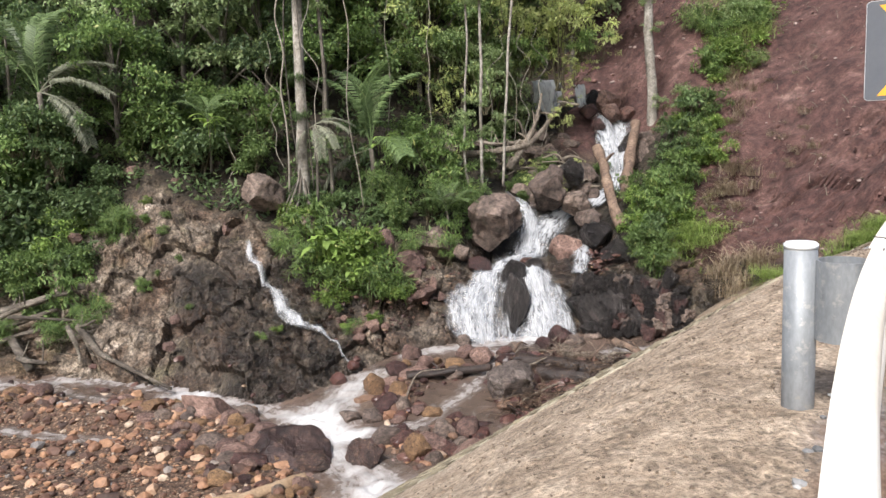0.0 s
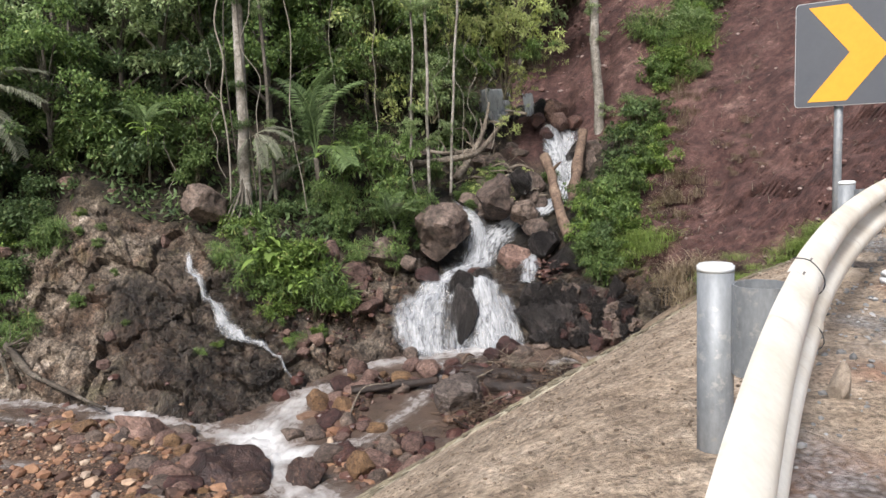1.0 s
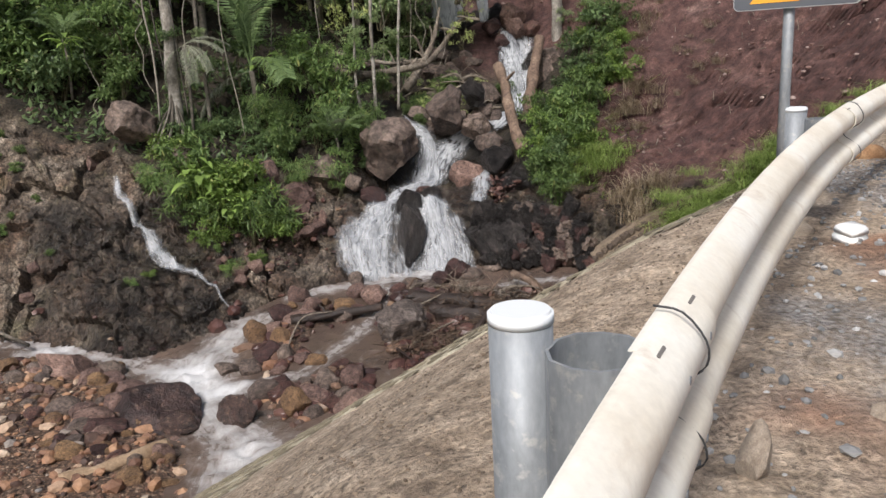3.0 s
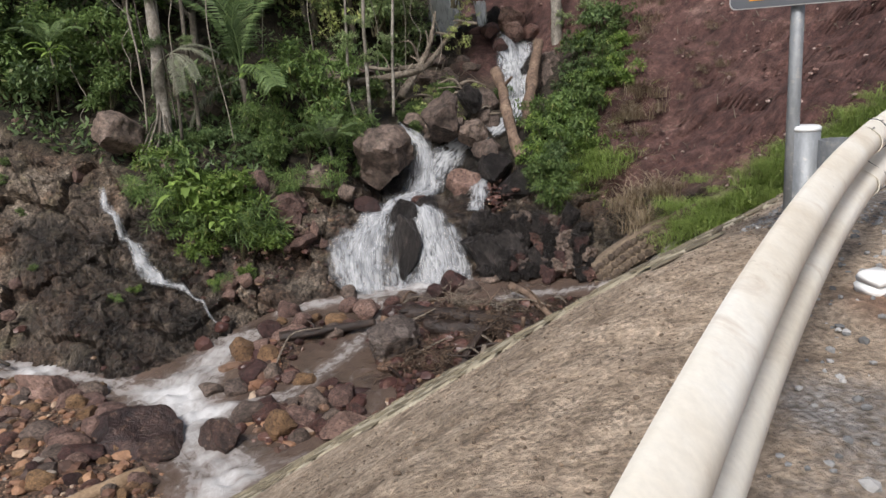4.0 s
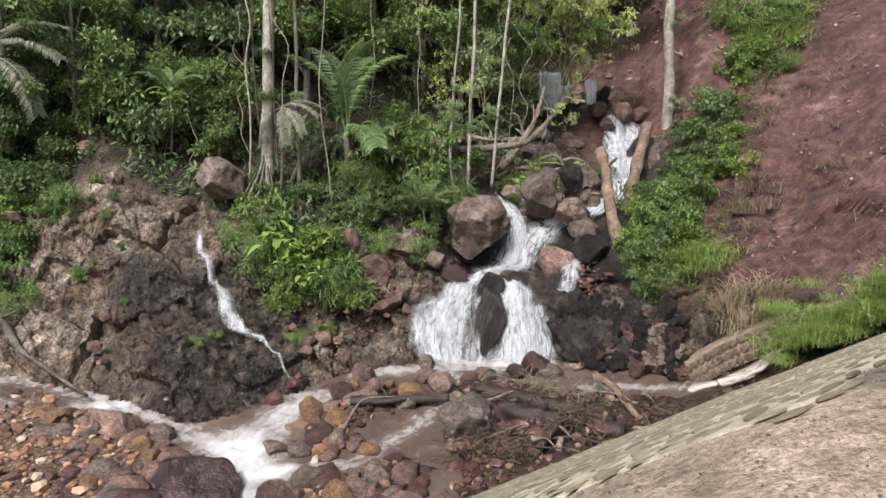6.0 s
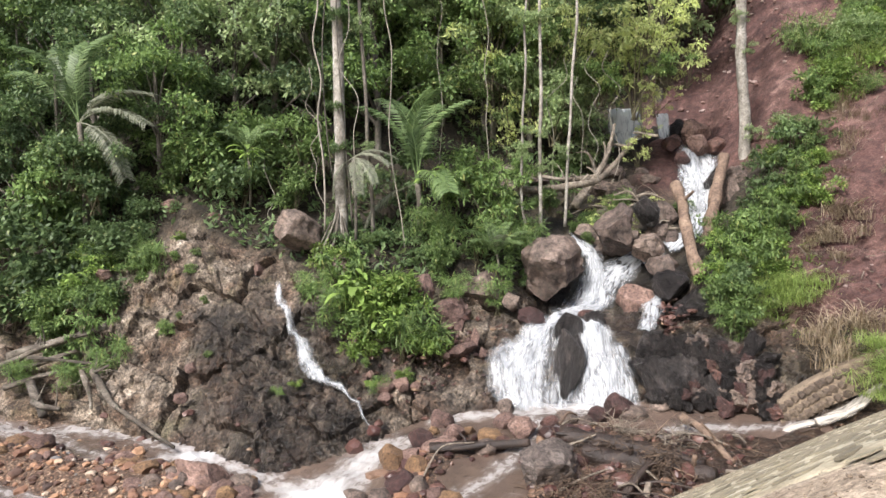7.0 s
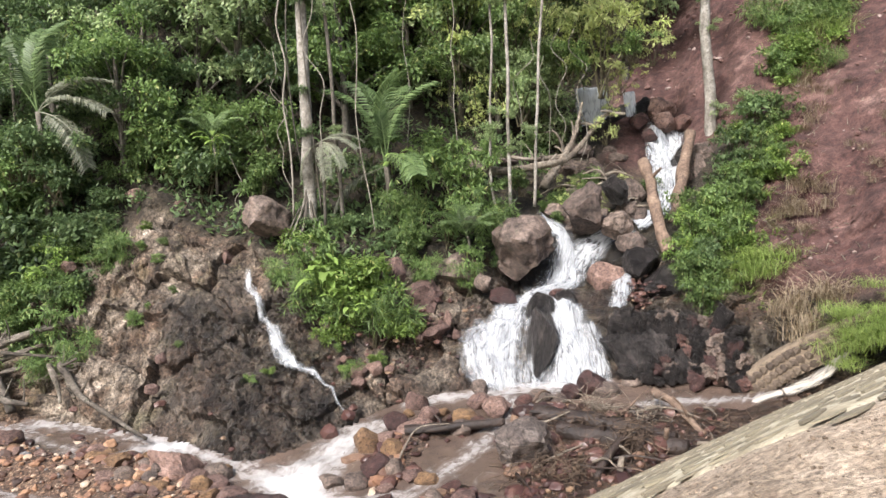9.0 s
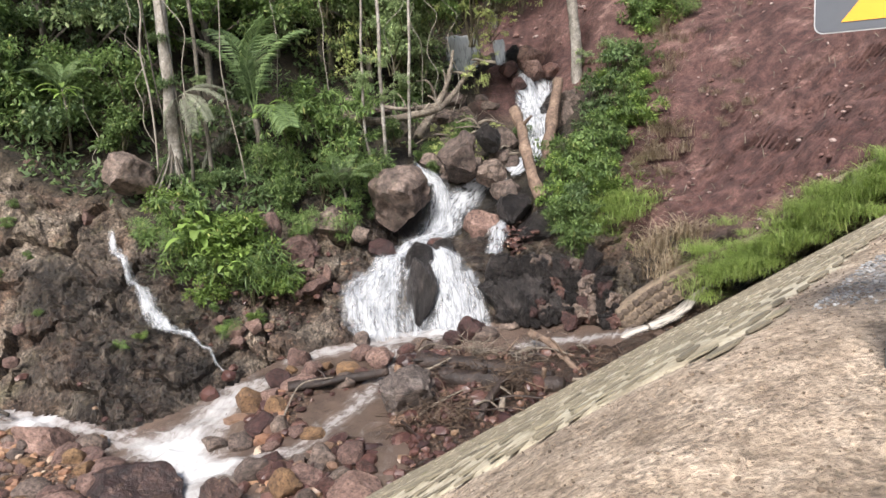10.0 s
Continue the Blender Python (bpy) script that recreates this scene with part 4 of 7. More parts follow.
build_stream()
falls = thing("waterfall", Matrix(), "white waterfall tumbling in tiers over dark boulders", "waterfall", "", "structure")
for seed, dens, lift, path in (
    (1.0, 0.02, 0.2, [(1.0, 27.2, 1.3), (0.5, 26.4, 1.2), (0.05, 25.6, 1.3), (-0.15, 25.0, 1.6), (-0.18, 24.5, 1.9), (-0.18, 24.1, 2.1)]),
    (1.7, -0.2, 0.32, [(0.35, 26.1, 1.1), (-0.1, 25.5, 1.5), (-0.35, 25.0, 1.8), (-0.4, 24.5, 1.9), (-0.4, 24.1, 2.1)]),
    (1.9, -0.28, 0.26, [(-0.35, 25.9, 0.5), (-0.7, 25.3, 0.7), (-0.85, 24.8, 0.8), (-0.9, 24.3, 0.9)]),
    (2.0, 0.02, 0.2, [(1.5, 27.2, 1.1), (1.6, 26.4, 1.0), (1.8, 25.8, 1.35), (1.95, 25.2, 1.8), (1.98, 24.8, 2.15), (2.0, 24.4, 2.5)]),
    (2.6, -0.2, 0.32, [(1.7, 26.3, 1.2), (1.85, 25.7, 1.5), (2.0, 25.2, 1.8), (2.02, 24.8, 1.9), (2.05, 24.4, 2.1)]),
    (3.1, -0.2, 0.3, [(0.95, 25.1, 0.5), (0.92, 24.8, 0.9), (0.9, 24.5, 1.2), (0.9, 24.2, 1.5)]),
    (3.7, -0.62, 0.3, [(0.9, 26.0, 2.6), (0.95, 25.4, 3.3), (0.98, 24.9, 3.9), (1.0, 24.4, 4.4), (1.0, 24.0, 4.7)]),
    (3.4, -0.25, 0.3, [(2.4, 26.0, 0.5), (2.65, 25.4, 0.7), (2.75, 24.9, 0.8), (2.8, 24.5, 0.9)]),
    (4.0, 0.06, 0.2, [(0.94, 30.6, 0.3), (1.4, 30.05, 0.45), (1.8, 29.7, 0.55), (1.9, 29.35, 0.7), (1.76, 28.95, 1.0), (1.5, 28.3, 1.4), (1.2, 27.6, 1.9), (1.0, 26.9, 2.2), (0.95, 26.4, 2.3)]),
    (4.6, -0.2, 0.32, [(1.3, 30.2, 0.5), (1.8, 29.7, 0.8), (1.9, 29.3, 1.1), (1.8, 28.9, 1.5), (1.5, 28.3, 1.9), (1.3, 27.6, 2.3)]),
    (5.0, -0.02, 0.2, [(4.3, 31.0, 0.5), (3.8, 30.4, 0.6), (3.2, 30.0, 0.7), (2.5, 29.5, 0.8), (2.05, 29.1, 0.9), (1.8, 28.7, 0.9)]),
    (6.0, -0.12, 0.3, [(3.85, 29.0, 0.6), (3.75, 28.4, 0.75), (3.6, 27.8, 0.85), (3.4, 26.9, 0.7), (3.2, 26.2, 0.5)]),
    (7.0, 0.15, 0.3, [(6.05, 37.6, 1.3), (6.05, 36.6, 1.7), (6.02, 35.5, 1.75), (5.94, 34.5, 1.6), (5.8, 33.2, 1.35), (5.4, 32.0, 1.0), (4.8, 31.4, 0.7), (4.3, 31.0, 0.6)]),
    (7.5, 0.0, 0.45, [(5.75, 36.9, 1.1), (5.7, 35.6, 1.2), (5.62, 34.4, 1.1), (5.45, 32.8, 0.9)]),
    (7.9, -0.1, 0.4, [(6.5, 36.6, 0.5), (6.35, 35.0, 0.6), (6.05, 33.4, 0.6)]),
):
    part("cascade", fall(path, dens, lift, 8, seed), None, falls)
for seed, x, y, z0, z1, w in ((8.0, 3.12, 37.2, 3.85, 2.2, 1.1), (8.6, 3.65, 37.3, 3.75, 2.5, 0.6), (9.0, 4.78, 37.4, 3.6, 2.5, 0.5)):
    rows, cols, verts, flow = 14, 13, [], []
    for i in range(rows):
        for j in range(cols):
            u, v = j / (cols - 1) * 2 - 1, i / (rows - 1)
            verts.append((x + u * w * 0.5 * (1 + 0.1 * v), y + 0.5 - 0.62 * min(1.0, v * 4) ** 0.7 - 0.75 * v + 0.05 * noise.noise((u * 3, v * 2, seed)), z0 + 0.07 * noise.noise((u * 1.6, seed, 0)) + (z1 - z0) * max(0.0, v - 0.08) / 0.92))
            flow.append((u * w * 0.5 + seed, v * (z0 - z1) + seed, 1.9 - 1.0 * abs(u) ** 3 - 1.1 * v * v))
    faces = [(i * cols + j, i * cols + j + 1, (i + 1) * cols + j + 1, (i + 1) * cols + j) for i in range(rows - 1) for j in range(cols - 1)]
    me = mesh_of("waterfall", verts, faces, FALL, True)
    me.attributes.new("flow", "FLOAT_VECTOR", "POINT").data.foreach_set("vector", np.array(flow).ravel())
    part("cascade", me, None, falls)
trickle = thing("side_waterfall", Matrix(), "thin white trickle running down bare dark rock", "waterfall", "", "structure")
for seed, dens, w, lift in ((11.0, -0.12, 0.85, 0.2), (12.3, -0.36, 1.5, 0.26)):
    part("cascade", fall([(x, y, v * w) for x, y, v in ((-8.1, 26.75, 0.22), (-7.95, 26.3, 0.26), (-7.62, 26.0, 0.24), (-7.22, 25.5, 0.3), (-6.85, 25.1, 0.4), (-6.5, 24.6, 0.55), (-6.05, 23.95, 0.38), (-5.75, 23.56, 0.26), (-5.31, 23.24, 0.2), (-4.86, 23.0, 0.16), (-3.97, 22.5, 0.1))], dens, lift, 7, seed, 0.06), None, trickle)

# ---- boulders and stones ----
rocks("boulder", [(0.5, 28.4, -1.62, 2.0, 1.75), (2.55, 29.4, -0.67, 1.33, 1.42), (3.54, 29.3, -1.22, 0.91, 0.8), (-0.67, 26.8, -2.61, 0.49, 0.49), (-1.54, 27.6, -2.37, 1.44, 0.99), (4.03, 28.9, -1.76, 1.03, 0.71), (2.82, 27.6, -3.82, 0.9, 0.61), (-7.56, 27.3, -0.29, 1.38, 1.08), (-5.73, 26.3, -1.55, 0.71, 1.06), (-4.07, 29.5, -1.03, 1.07, 1.21), (-2.82, 29.2, -1.44, 1.0, 1.0), (6.78, 33.5, 0.29, 0.8, 1.11), (6.61, 31.5, -1.04, 0.83, 1.25), (7.18, 34.0, 0.9, 0.91, 0.77), (-5.4, 31.0, -0.28, 1.45, 0.62), (-0.75, 33.0, 1.0, 1.51, 0.56)], ROCK_BROWN, "large brown weathered boulder beside the falls", "boulders by the falls", 1.0, 3)
rocks("boulder", [(3.13, 28.8, -2.91, 1.09, 1.05), (2.99, 28.2, -3.49, 0.88, 0.55), (-2.51, 26.4, -3.08, 1.38, 1.0), (-3.35, 25.9, -2.3, 0.65, 1.12), (6.07, 37.5, 2.86, 1.1, 1.0), (6.15, 36.6, 2.25, 0.88, 0.73), (-9.2, 27.4, -1.66, 0.62, 0.58)], ROCK_PINK, "pinkish rounded boulder lodged in the falls", "boulders by the falls", 1.0, 5)
rocks("boulder", [(1.05, 24.95, -4.0, 0.82, 2.0), (1.1, 25.85, -3.3, 0.7, 0.8), (3.6, 31.0, -0.09, 0.81, 1.01), (6.4, 34.2, 0.75, 0.7, 1.0), (3.27, 38.9, 2.6, 2.4, 1.9), (4.8, 38.9, 2.5, 1.1, 1.5), (-9.24, 27.3, -1.97, 0.65, 0.35), (1.78, 26.4, -3.26, 0.61, 0.68), (4.14, 28.4, -2.34, 1.11, 0.74), (4.97, 27.6, -2.96, 1.44, 1.08), (-3.87, 40.0, 3.35, 1.62, 1.08), (-1.97, 39.0, 1.91, 2.34, 1.56), (5.42, 37.5, 2.9, 0.75, 0.75)], ROCK_DARK, "black wet rock in the spray of the falls", "boulders by the falls", 1.0, 7)
rocks("stone", [(-0.07, 26.6, -3.12, 0.79, 0.55), (2.79, 27.0, -3.93, 0.7, 0.53), (1.63, 26.8, -3.04, 0.59, 0.31), (1.12, 26.6, -3.15, 0.52, 0.28), (3.47, 27.0, -3.65, 0.46, 0.32), (3.91, 26.8, -3.76, 0.42, 0.35), (3.68, 26.6, -3.92, 0.35, 0.28), (4.14, 26.4, -3.95, 0.35, 0.24), (4.05, 27.0, -3.61, 0.32, 0.25), (6.88, 36.6, 2.11, 0.78, 0.59), (5.09, 36.6, 2.31, 0.73, 0.63), (5.41, 35.6, 1.67, 0.57, 0.47)], ROCK_RED, "wet reddish stone on a ledge of the falls", "stones on the ledges", 1.0, 9)
rocks("stone", [(-3.84, 23.5, -4.47, 0.5, 0.38), (-3.46, 23.66, -4.42, 0.47, 0.38), (-3.8, 23.17, -4.69, 0.37, 0.25), (-3.07, 23.73, -4.5, 0.25, 0.2), (-4.37, 23.82, -4.23, 0.19, 0.19), (-4.52, 23.77, -4.28, 0.14, 0.14), (-2.4, 24.73, -3.87, 0.23, 0.19), (-1.95, 25.02, -3.75, 0.75, 0.21), (-1.6, 25.35, -3.51, 0.23, 0.5), (-1.79, 25.33, -3.59, 0.23, 0.2), (-1.34, 25.06, -3.84, 0.29, 0.26), (-9.67, 23.62, -4.03, 0.35, 0.31), (-9.68, 22.96, -4.76, 0.37, 0.24), (-14.22, 26.5, -1.65, 0.45, 0.33), (-12.99, 29.0, 0.41, 0.73, 0.47), (-11.38, 29.0, 0.06, 0.42, 0.29)], ROCK_PINK, "pale dry stone resting on the bank", "stones on the bank", 1.0, 11)
rocks("stone", [(-3.07, 20.81, -5.45, 0.56, 0.59), (-2.37, 20.48, -5.52, 0.49, 0.44), (-2.31, 22.36, -5.28, 0.3, 0.24), (-0.87, 22.22, -5.34, 0.56, 0.24), (-1.41, 22.47, -5.29, 0.33, 0.21), (-1.37, 19.33, -5.75, 0.46, 0.18), (-1.57, 17.21, -5.85, 0.58, 0.61)], ROCK_TAN, "ochre yellow stone standing in the stream", "stones in the stream", 1.0, 13)
rocks("stone", [(-2.53, 21.78, -5.3, 0.58, 0.5), (-2.59, 19.69, -5.64, 0.64, 0.51), (-2.15, 19.65, -5.66, 0.42, 0.4), (-2.93, 19.22, -5.77, 0.58, 0.34), (-3.5, 19.29, -5.79, 0.53, 0.29), (-2.6, 20.93, -5.46, 0.56, 0.42), (-1.94, 21.6, -5.37, 0.86, 0.29), (-2.22, 22.88, -5.14, 0.64, 0.4), (-0.49, 23.03, -5.19, 0.58, 0.43), (-0.06, 22.66, -5.24, 0.69, 0.48), (2.46, 24.04, -5.05, 0.76, 0.73), (2.75, 23.84, -5.19, 0.63, 0.38), (1.83, 23.71, -5.19, 0.53, 0.37), (0.99, 23.55, -5.21, 0.59, 0.31), (1.52, 23.35, -5.26, 0.34, 0.28), (-1.06, 18.3, -5.84, 0.59, 0.44), (-2.01, 17.95, -5.91, 0.56, 0.44), (-1.25, 17.66, -5.92, 0.71, 0.36), (-2.22, 19.0, -5.83, 0.39, 0.18)], (ROCK_RED, ROCK_RED, ROCK_BROWN, ROCK_PINK), "reddish-brown stone wet from the stream", "stones in the stream", 1.0, 15)
rocks("stone", [(-2.83, 19.18, -5.82, 0.34, 0.18), (-0.79, 19.05, -5.79, 0.38, 0.2), (0.93, 22.59, -5.33, 0.45, 0.3), (1.43, 22.23, -5.41, 0.38, 0.23), (0.62, 23.22, -5.25, 0.46, 0.27), (3.32, 22.09, -5.43, 0.32, 0.23), (2.89, 21.87, -5.46, 0.37, 0.26), (-0.87, 21.54, -5.4, 0.57, 0.34), (-0.47, 21.88, -5.39, 0.38, 0.29), (-1.21, 16.92, -5.96, 0.39, 0.34), (-2.37, 18.03, -5.9, 0.64, 0.49), (-0.47, 18.38, -5.83, 0.64, 0.42), (-0.65, 17.59, -5.94, 0.47, 0.28), (-0.88, 17.23, -5.95, 0.4, 0.3), (-2.11, 18.43, -5.88, 0.5, 0.3), (-1.53, 18.25, -5.9, 0.44, 0.25), (-1.07, 18.04, -5.92, 0.36, 0.27), (-0.11, 17.84, -5.92, 0.41, 0.31)], (ROCK_RED, ROCK_RED, ROCK_BROWN, ROCK_PINK), "reddish-brown stone wet from the stream", "stones in the stream", 1.0, 17)
ROCK_GREY = surface("grey_boulder", [(0.3, (0.075, 0.057, 0.05)), (0.48, (0.145, 0.115, 0.10)), (0.62, (0.20, 0.165, 0.145)), (0.78, (0.30, 0.255, 0.23))], 1.7, 14, 0.7, 0.9, 0.09, (0.09, 0.07, 0.06), 0.0, grain=0.6, cracks=0.7)
rocks("boulder", [(0.65, 20.4, -5.3, 1.45, 1.0)], ROCK_GREY, "large grey-brown boulder standing in the stream", "boulders in the stream", 1.0, 26)
rocks("boulder", [(-0.62, 23.94, -5.09, 0.54, 0.35), (3.5, 24.49, -5.13, 0.55, 0.26)], ROCK_BROWN, "grey-brown boulder standing in the stream", "boulders in the stream", 1.0, 19)
rocks("boulder", [(-2.8, 17.06, -5.9, 0.85, 0.66), (-4.85, 17.34, -6.06, 2.1, 0.68), (-3.95, 17.0, -6.1, 0.8, 0.5)], ROCK_DARKRED, "red-brown wet boulder splitting the rapids", "boulders in the stream", 1.0, 21)
rocks("boulder", [(-7.41, 19.97, -5.8, 1.6, 0.46), (-0.26, 17.03, -5.91, 0.89, 0.48), (-8.13, 19.77, -5.84, 0.89, 0.39), (-6.32, 19.05, -5.89, 0.83, 0.42), (-1.73, 22.08, -5.24, 0.47, 0.5), (-1.73, 19.44, -5.72, 0.42, 0.23)], ROCK_PINK, "flat pinkish boulder at the water's edge", "boulders in the stream", 1.0, 23)

# black broken cliff between the falls and the ditch
cliff = thing("rock_face", Matrix(), "black wet cliff of broken blocks beside the pool", "rock face", "", "structure")
rnd = random.Random(318)
for x, y, z, w, h in ((3.3, 25.05, -4.55, 0.8, 1.2), (3.65, 24.85, -4.6, 1.1, 1.5), (4.15, 24.75, -4.45, 1.2, 1.3), (4.8, 24.45, -4.75, 1.0, 1.1), (5.35, 24.2, -4.65, 1.1, 1.0), (5.95, 23.85, -4.65, 1.0, 0.9), (3.35, 25.4, -3.9, 0.9, 0.8), (3.95, 25.45, -3.75, 1.2, 0.8), (4.65, 25.1, -3.9, 1.2, 0.9), (5.5, 24.7, -4.0, 1.1, 0.8), (4.5, 24.5, -5.0, 0.8, 0.6), (3.5, 24.6, -5.1, 0.6, 0.5), (6.1, 24.3, -4.1, 0.9, 0.7)):
    ob = part("rock_block", rock_of(40 + rnd.randrange(6), ROCK_DARK if x < 4.2 else ROCK_BROWN if rnd.random() < 0.6 else ROCK_DARK), None, cliff)
    ob.matrix_world = Matrix.Translation((x + rnd.uniform(-0.1, 0.1), y + rnd.uniform(0.0, 0.34), z + rnd.uniform(-0.12, 0.12))) @ Matrix.Rotation(rnd.uniform(-0.6, 0.6), 4, "Y") @ Matrix.Rotation(rnd.uniform(-0.8, 0.8), 4, "Z") @ Matrix.Rotation(rnd.uniform(-0.35, 0.35), 4, "X") @ Matrix.Diagonal((w * 0.66, 0.5, h * 0.7, 1))

for i in range(78):
    x = rnd.uniform(3.2, 6.4)
    z = rnd.uniform(-5.05, -3.45)
    w = rnd.uniform(0.22, 0.55)
    ob = part("rock_block", rock_of(40 + rnd.randrange(6), ROCK_DARK if x < 4.3 + rnd.uniform(-0.3, 0.6) else rnd.choice((ROCK_BROWN, ROCK_DARK, ROCK_RED))), None, cliff)
    ob.matrix_world = Matrix.Translation((x, 24.62 - 0.42 * (x - 3.4) + 0.62 * (z + 5.0) + rnd.uniform(-0.08, 0.12), z)) @ Matrix.Rotation(rnd.uniform(-0.4, 0.4), 4, "Y") @ Matrix.Rotation(rnd.uniform(-0.8, 0.8), 4, "Z") @ Matrix.Diagonal((w * 0.62, 0.3, w * rnd.uniform(0.5, 0.95), 1))

# ---- loose stones of the river bed ----
def cobbles(name, spots, mat, seed, label, category="stones"):
    """Many small stones in one mesh: spots are x, y, z, size."""
    rnd = np.random.default_rng(seed)
    bm = bmesh.new()
    bmesh.ops.create_icosphere(bm, subdivisions=1, radius=1.0)
    base = np.array([v.co for v in bm.verts])
    tri = np.array([[v.index for v in f.verts] for f in bm.faces])
    bm.free()
    n = len(spots)
    sp = np.array(spots)
    f = 1 + rnd.normal(0, 0.13, (n, len(base), 1))
    sc = sp[:, 3][:, None, None] * rnd.uniform(0.6, 1.15, (n, 1, 3)) * np.array([1.1, 1.0, 0.7])
    a = rnd.uniform(0, 6.28, n)
    v = base[None] * f * sc
    x, y = v[..., 0] * np.cos(a)[:, None] - v[..., 1] * np.sin(a)[:, None], v[..., 0] * np.sin(a)[:, None] + v[..., 1] * np.cos(a)[:, None]
    v = np.stack([x, y, v[..., 2]], -1) + sp[:, None, :3]
    faces = (tri[None] + (np.arange(n) * len(base))[:, None, None]).reshape(-1, 3)
    me = mesh_of(name, v.reshape(-1, 3), faces, mat, False)
    return tagged(new(name, me), label, category, "", "stuff")


def stone_mat(name, stops, rough=0.7):
    """Stones that differ one by one."""
    m, t, n, l, p = shader(name)
    geo = n.new("ShaderNodeNewGeometry")
    co = n.new("ShaderNodeTexCoord").outputs["Object"]
    c = ramp(n, l, geo.outputs["Random Per Island"], stops)
    g = ramp(n, l, tex(n, l, "ShaderNodeTexNoise", co, 9, 5), [(0.3, (0.65, 0.65, 0.65)), (0.7, (1.2, 1.2, 1.2))])
    l.new(mixc(n, l, c, g, 1.0, "MULTIPLY"), p.inputs["Base Color"])
    p.inputs["Roughness"].default_value = rough
    bump(n, l, p, tex(n, l, "ShaderNodeTexNoise", co, 22, 5), 0.4, 0.02)
    return m


BED_STONES = stone_mat("bed_stones", [(0.0, (0.05, 0.03, 0.023)), (0.3, (0.13, 0.066, 0.042)), (0.55, (0.23, 0.12, 0.07)), (0.8, (0.36, 0.205, 0.115)), (0.93, (0.44, 0.34, 0.25)), (1.0, (0.12, 0.12, 0.125))])
WET_STONES = stone_mat("wet_bed_stones", [(0.0, (0.025, 0.014, 0.012)), (0.5, (0.075, 0.034, 0.028)), (0.85, (0.13, 0.07, 0.055)), (1.0, (0.2, 0.13, 0.08))], 0.4)
PALE_STONES = stone_mat("slope_stones", [(0.0, (0.12, 0.06, 0.05)), (0.6, (0.22, 0.13, 0.11)), (1.0, (0.36, 0.28, 0.25))], 0.9)
GREY_GRAVEL = stone_mat("grey_gravel", [(0.0, (0.13, 0.13, 0.13)), (0.6, (0.28, 0.278, 0.272)), (1.0, (0.45, 0.44, 0.425))], 0.9)


def scatter(n, a0, a1, y0, y1, seed, size, test=None, sink=0.25):
    rnd = random.Random(seed)
    out = []
    while len(out) < n:
        y = rnd.uniform(y0, y1)
        a = rnd.uniform(a0, a1)
        x = FAN[0] + a * (y - FAN[1])
        s = size * math.exp(min(rnd.gauss(0, 0.5), 0.8))
        if test and not test(x, y, a):
            continue
        out.append((x, y, height(x, y) + s * sink, s))
    return out


def on_bar(x, y, a):
    return y < profile(a)[2][0] - 0.45 + 0.5 * wobble(x, y, 0.9, 6.0) and dist_to(MAIN_FLOW, x, y) > 0.7 and dist_to(SIDE_FLOW, x, y) > 0.3


cobbles("river_cobbles", scatter(800, -0.98, -0.2, 12.5, 23.6, 31, 0.08, on_bar) + scatter(1500, -0.98, -0.2, 12.5, 23, 32, 0.04, on_bar), BED_STONES, 5, "ochre and rust coloured cobbles of the gravel bar", "cobbles")
cobbles("wet_cobbles", scatter(900, -0.24, 0.2, 15.5, 24, 33, 0.075, lambda x, y, a: y < profile(a)[2][0] and dist_to(MAIN_FLOW, x, y) > 0.8), WET_STONES, 6, "dark red wet cobbles along the stream", "cobbles")
cobbles("bank_rubble", scatter(420, -0.33, -0.1, 23, 26.5, 34, 0.05, lambda x, y, a: y > profile(a)[2][0]) + scatter(90, 0.07, 0.13, 26.2, 28.2, 36, 0.06), WET_STONES, 7, "small rubble on the wet bank", "rubble")
cobbles("slope_rubble", scatter(900, 0.24, 1.0, 23, 45, 35, 0.05, lambda x, y, a: y > profile(a)[2][0]) + scatter(260, 0.1, 0.24, 38, 50, 37, 0.07), PALE_STONES, 8, "pale stone fragments on the red slope", "rubble")
rnd = random.Random(77)
BAR_RIDGE = [(-14, 21.6), (-10.5, 21.6), (-8.3, 20.2), (-6.4, 18.6), (-5.6, 17.0), (-4.4, 15.8)]
bar = scatter(150, -0.9, -0.3, 14.5, 22.6, 80, 0.27, lambda x, y, a: on_bar(x, y, a) and dist_to(BAR_RIDGE, x, y) < 1.3)
for x, y, z, w in bar:
    mat = rnd.choice((ROCK_TAN, ROCK_TAN, ROCK_PINK, ROCK_BROWN, ROCK_PINK, ROCK_RED))
    ob = new("stone", rock_of(rnd.randrange(6), mat))
    ob.matrix_world = Matrix.Translation((x, y, z - 0.2 * w)) @ Matrix.Rotation(rnd.uniform(0, 6.28), 4, "Z") @ Matrix.Diagonal((w * rnd.uniform(0.55, 0.85), w * rnd.uniform(0.42, 0.6), w * rnd.uniform(0.3, 0.5), 1)) @ Matrix.Rotation(rnd.uniform(0, 6.28), 4, "Z")
    tagged(ob, "loose rusty brown stone on the gravel bar", "rock", "stones on the gravel bar")


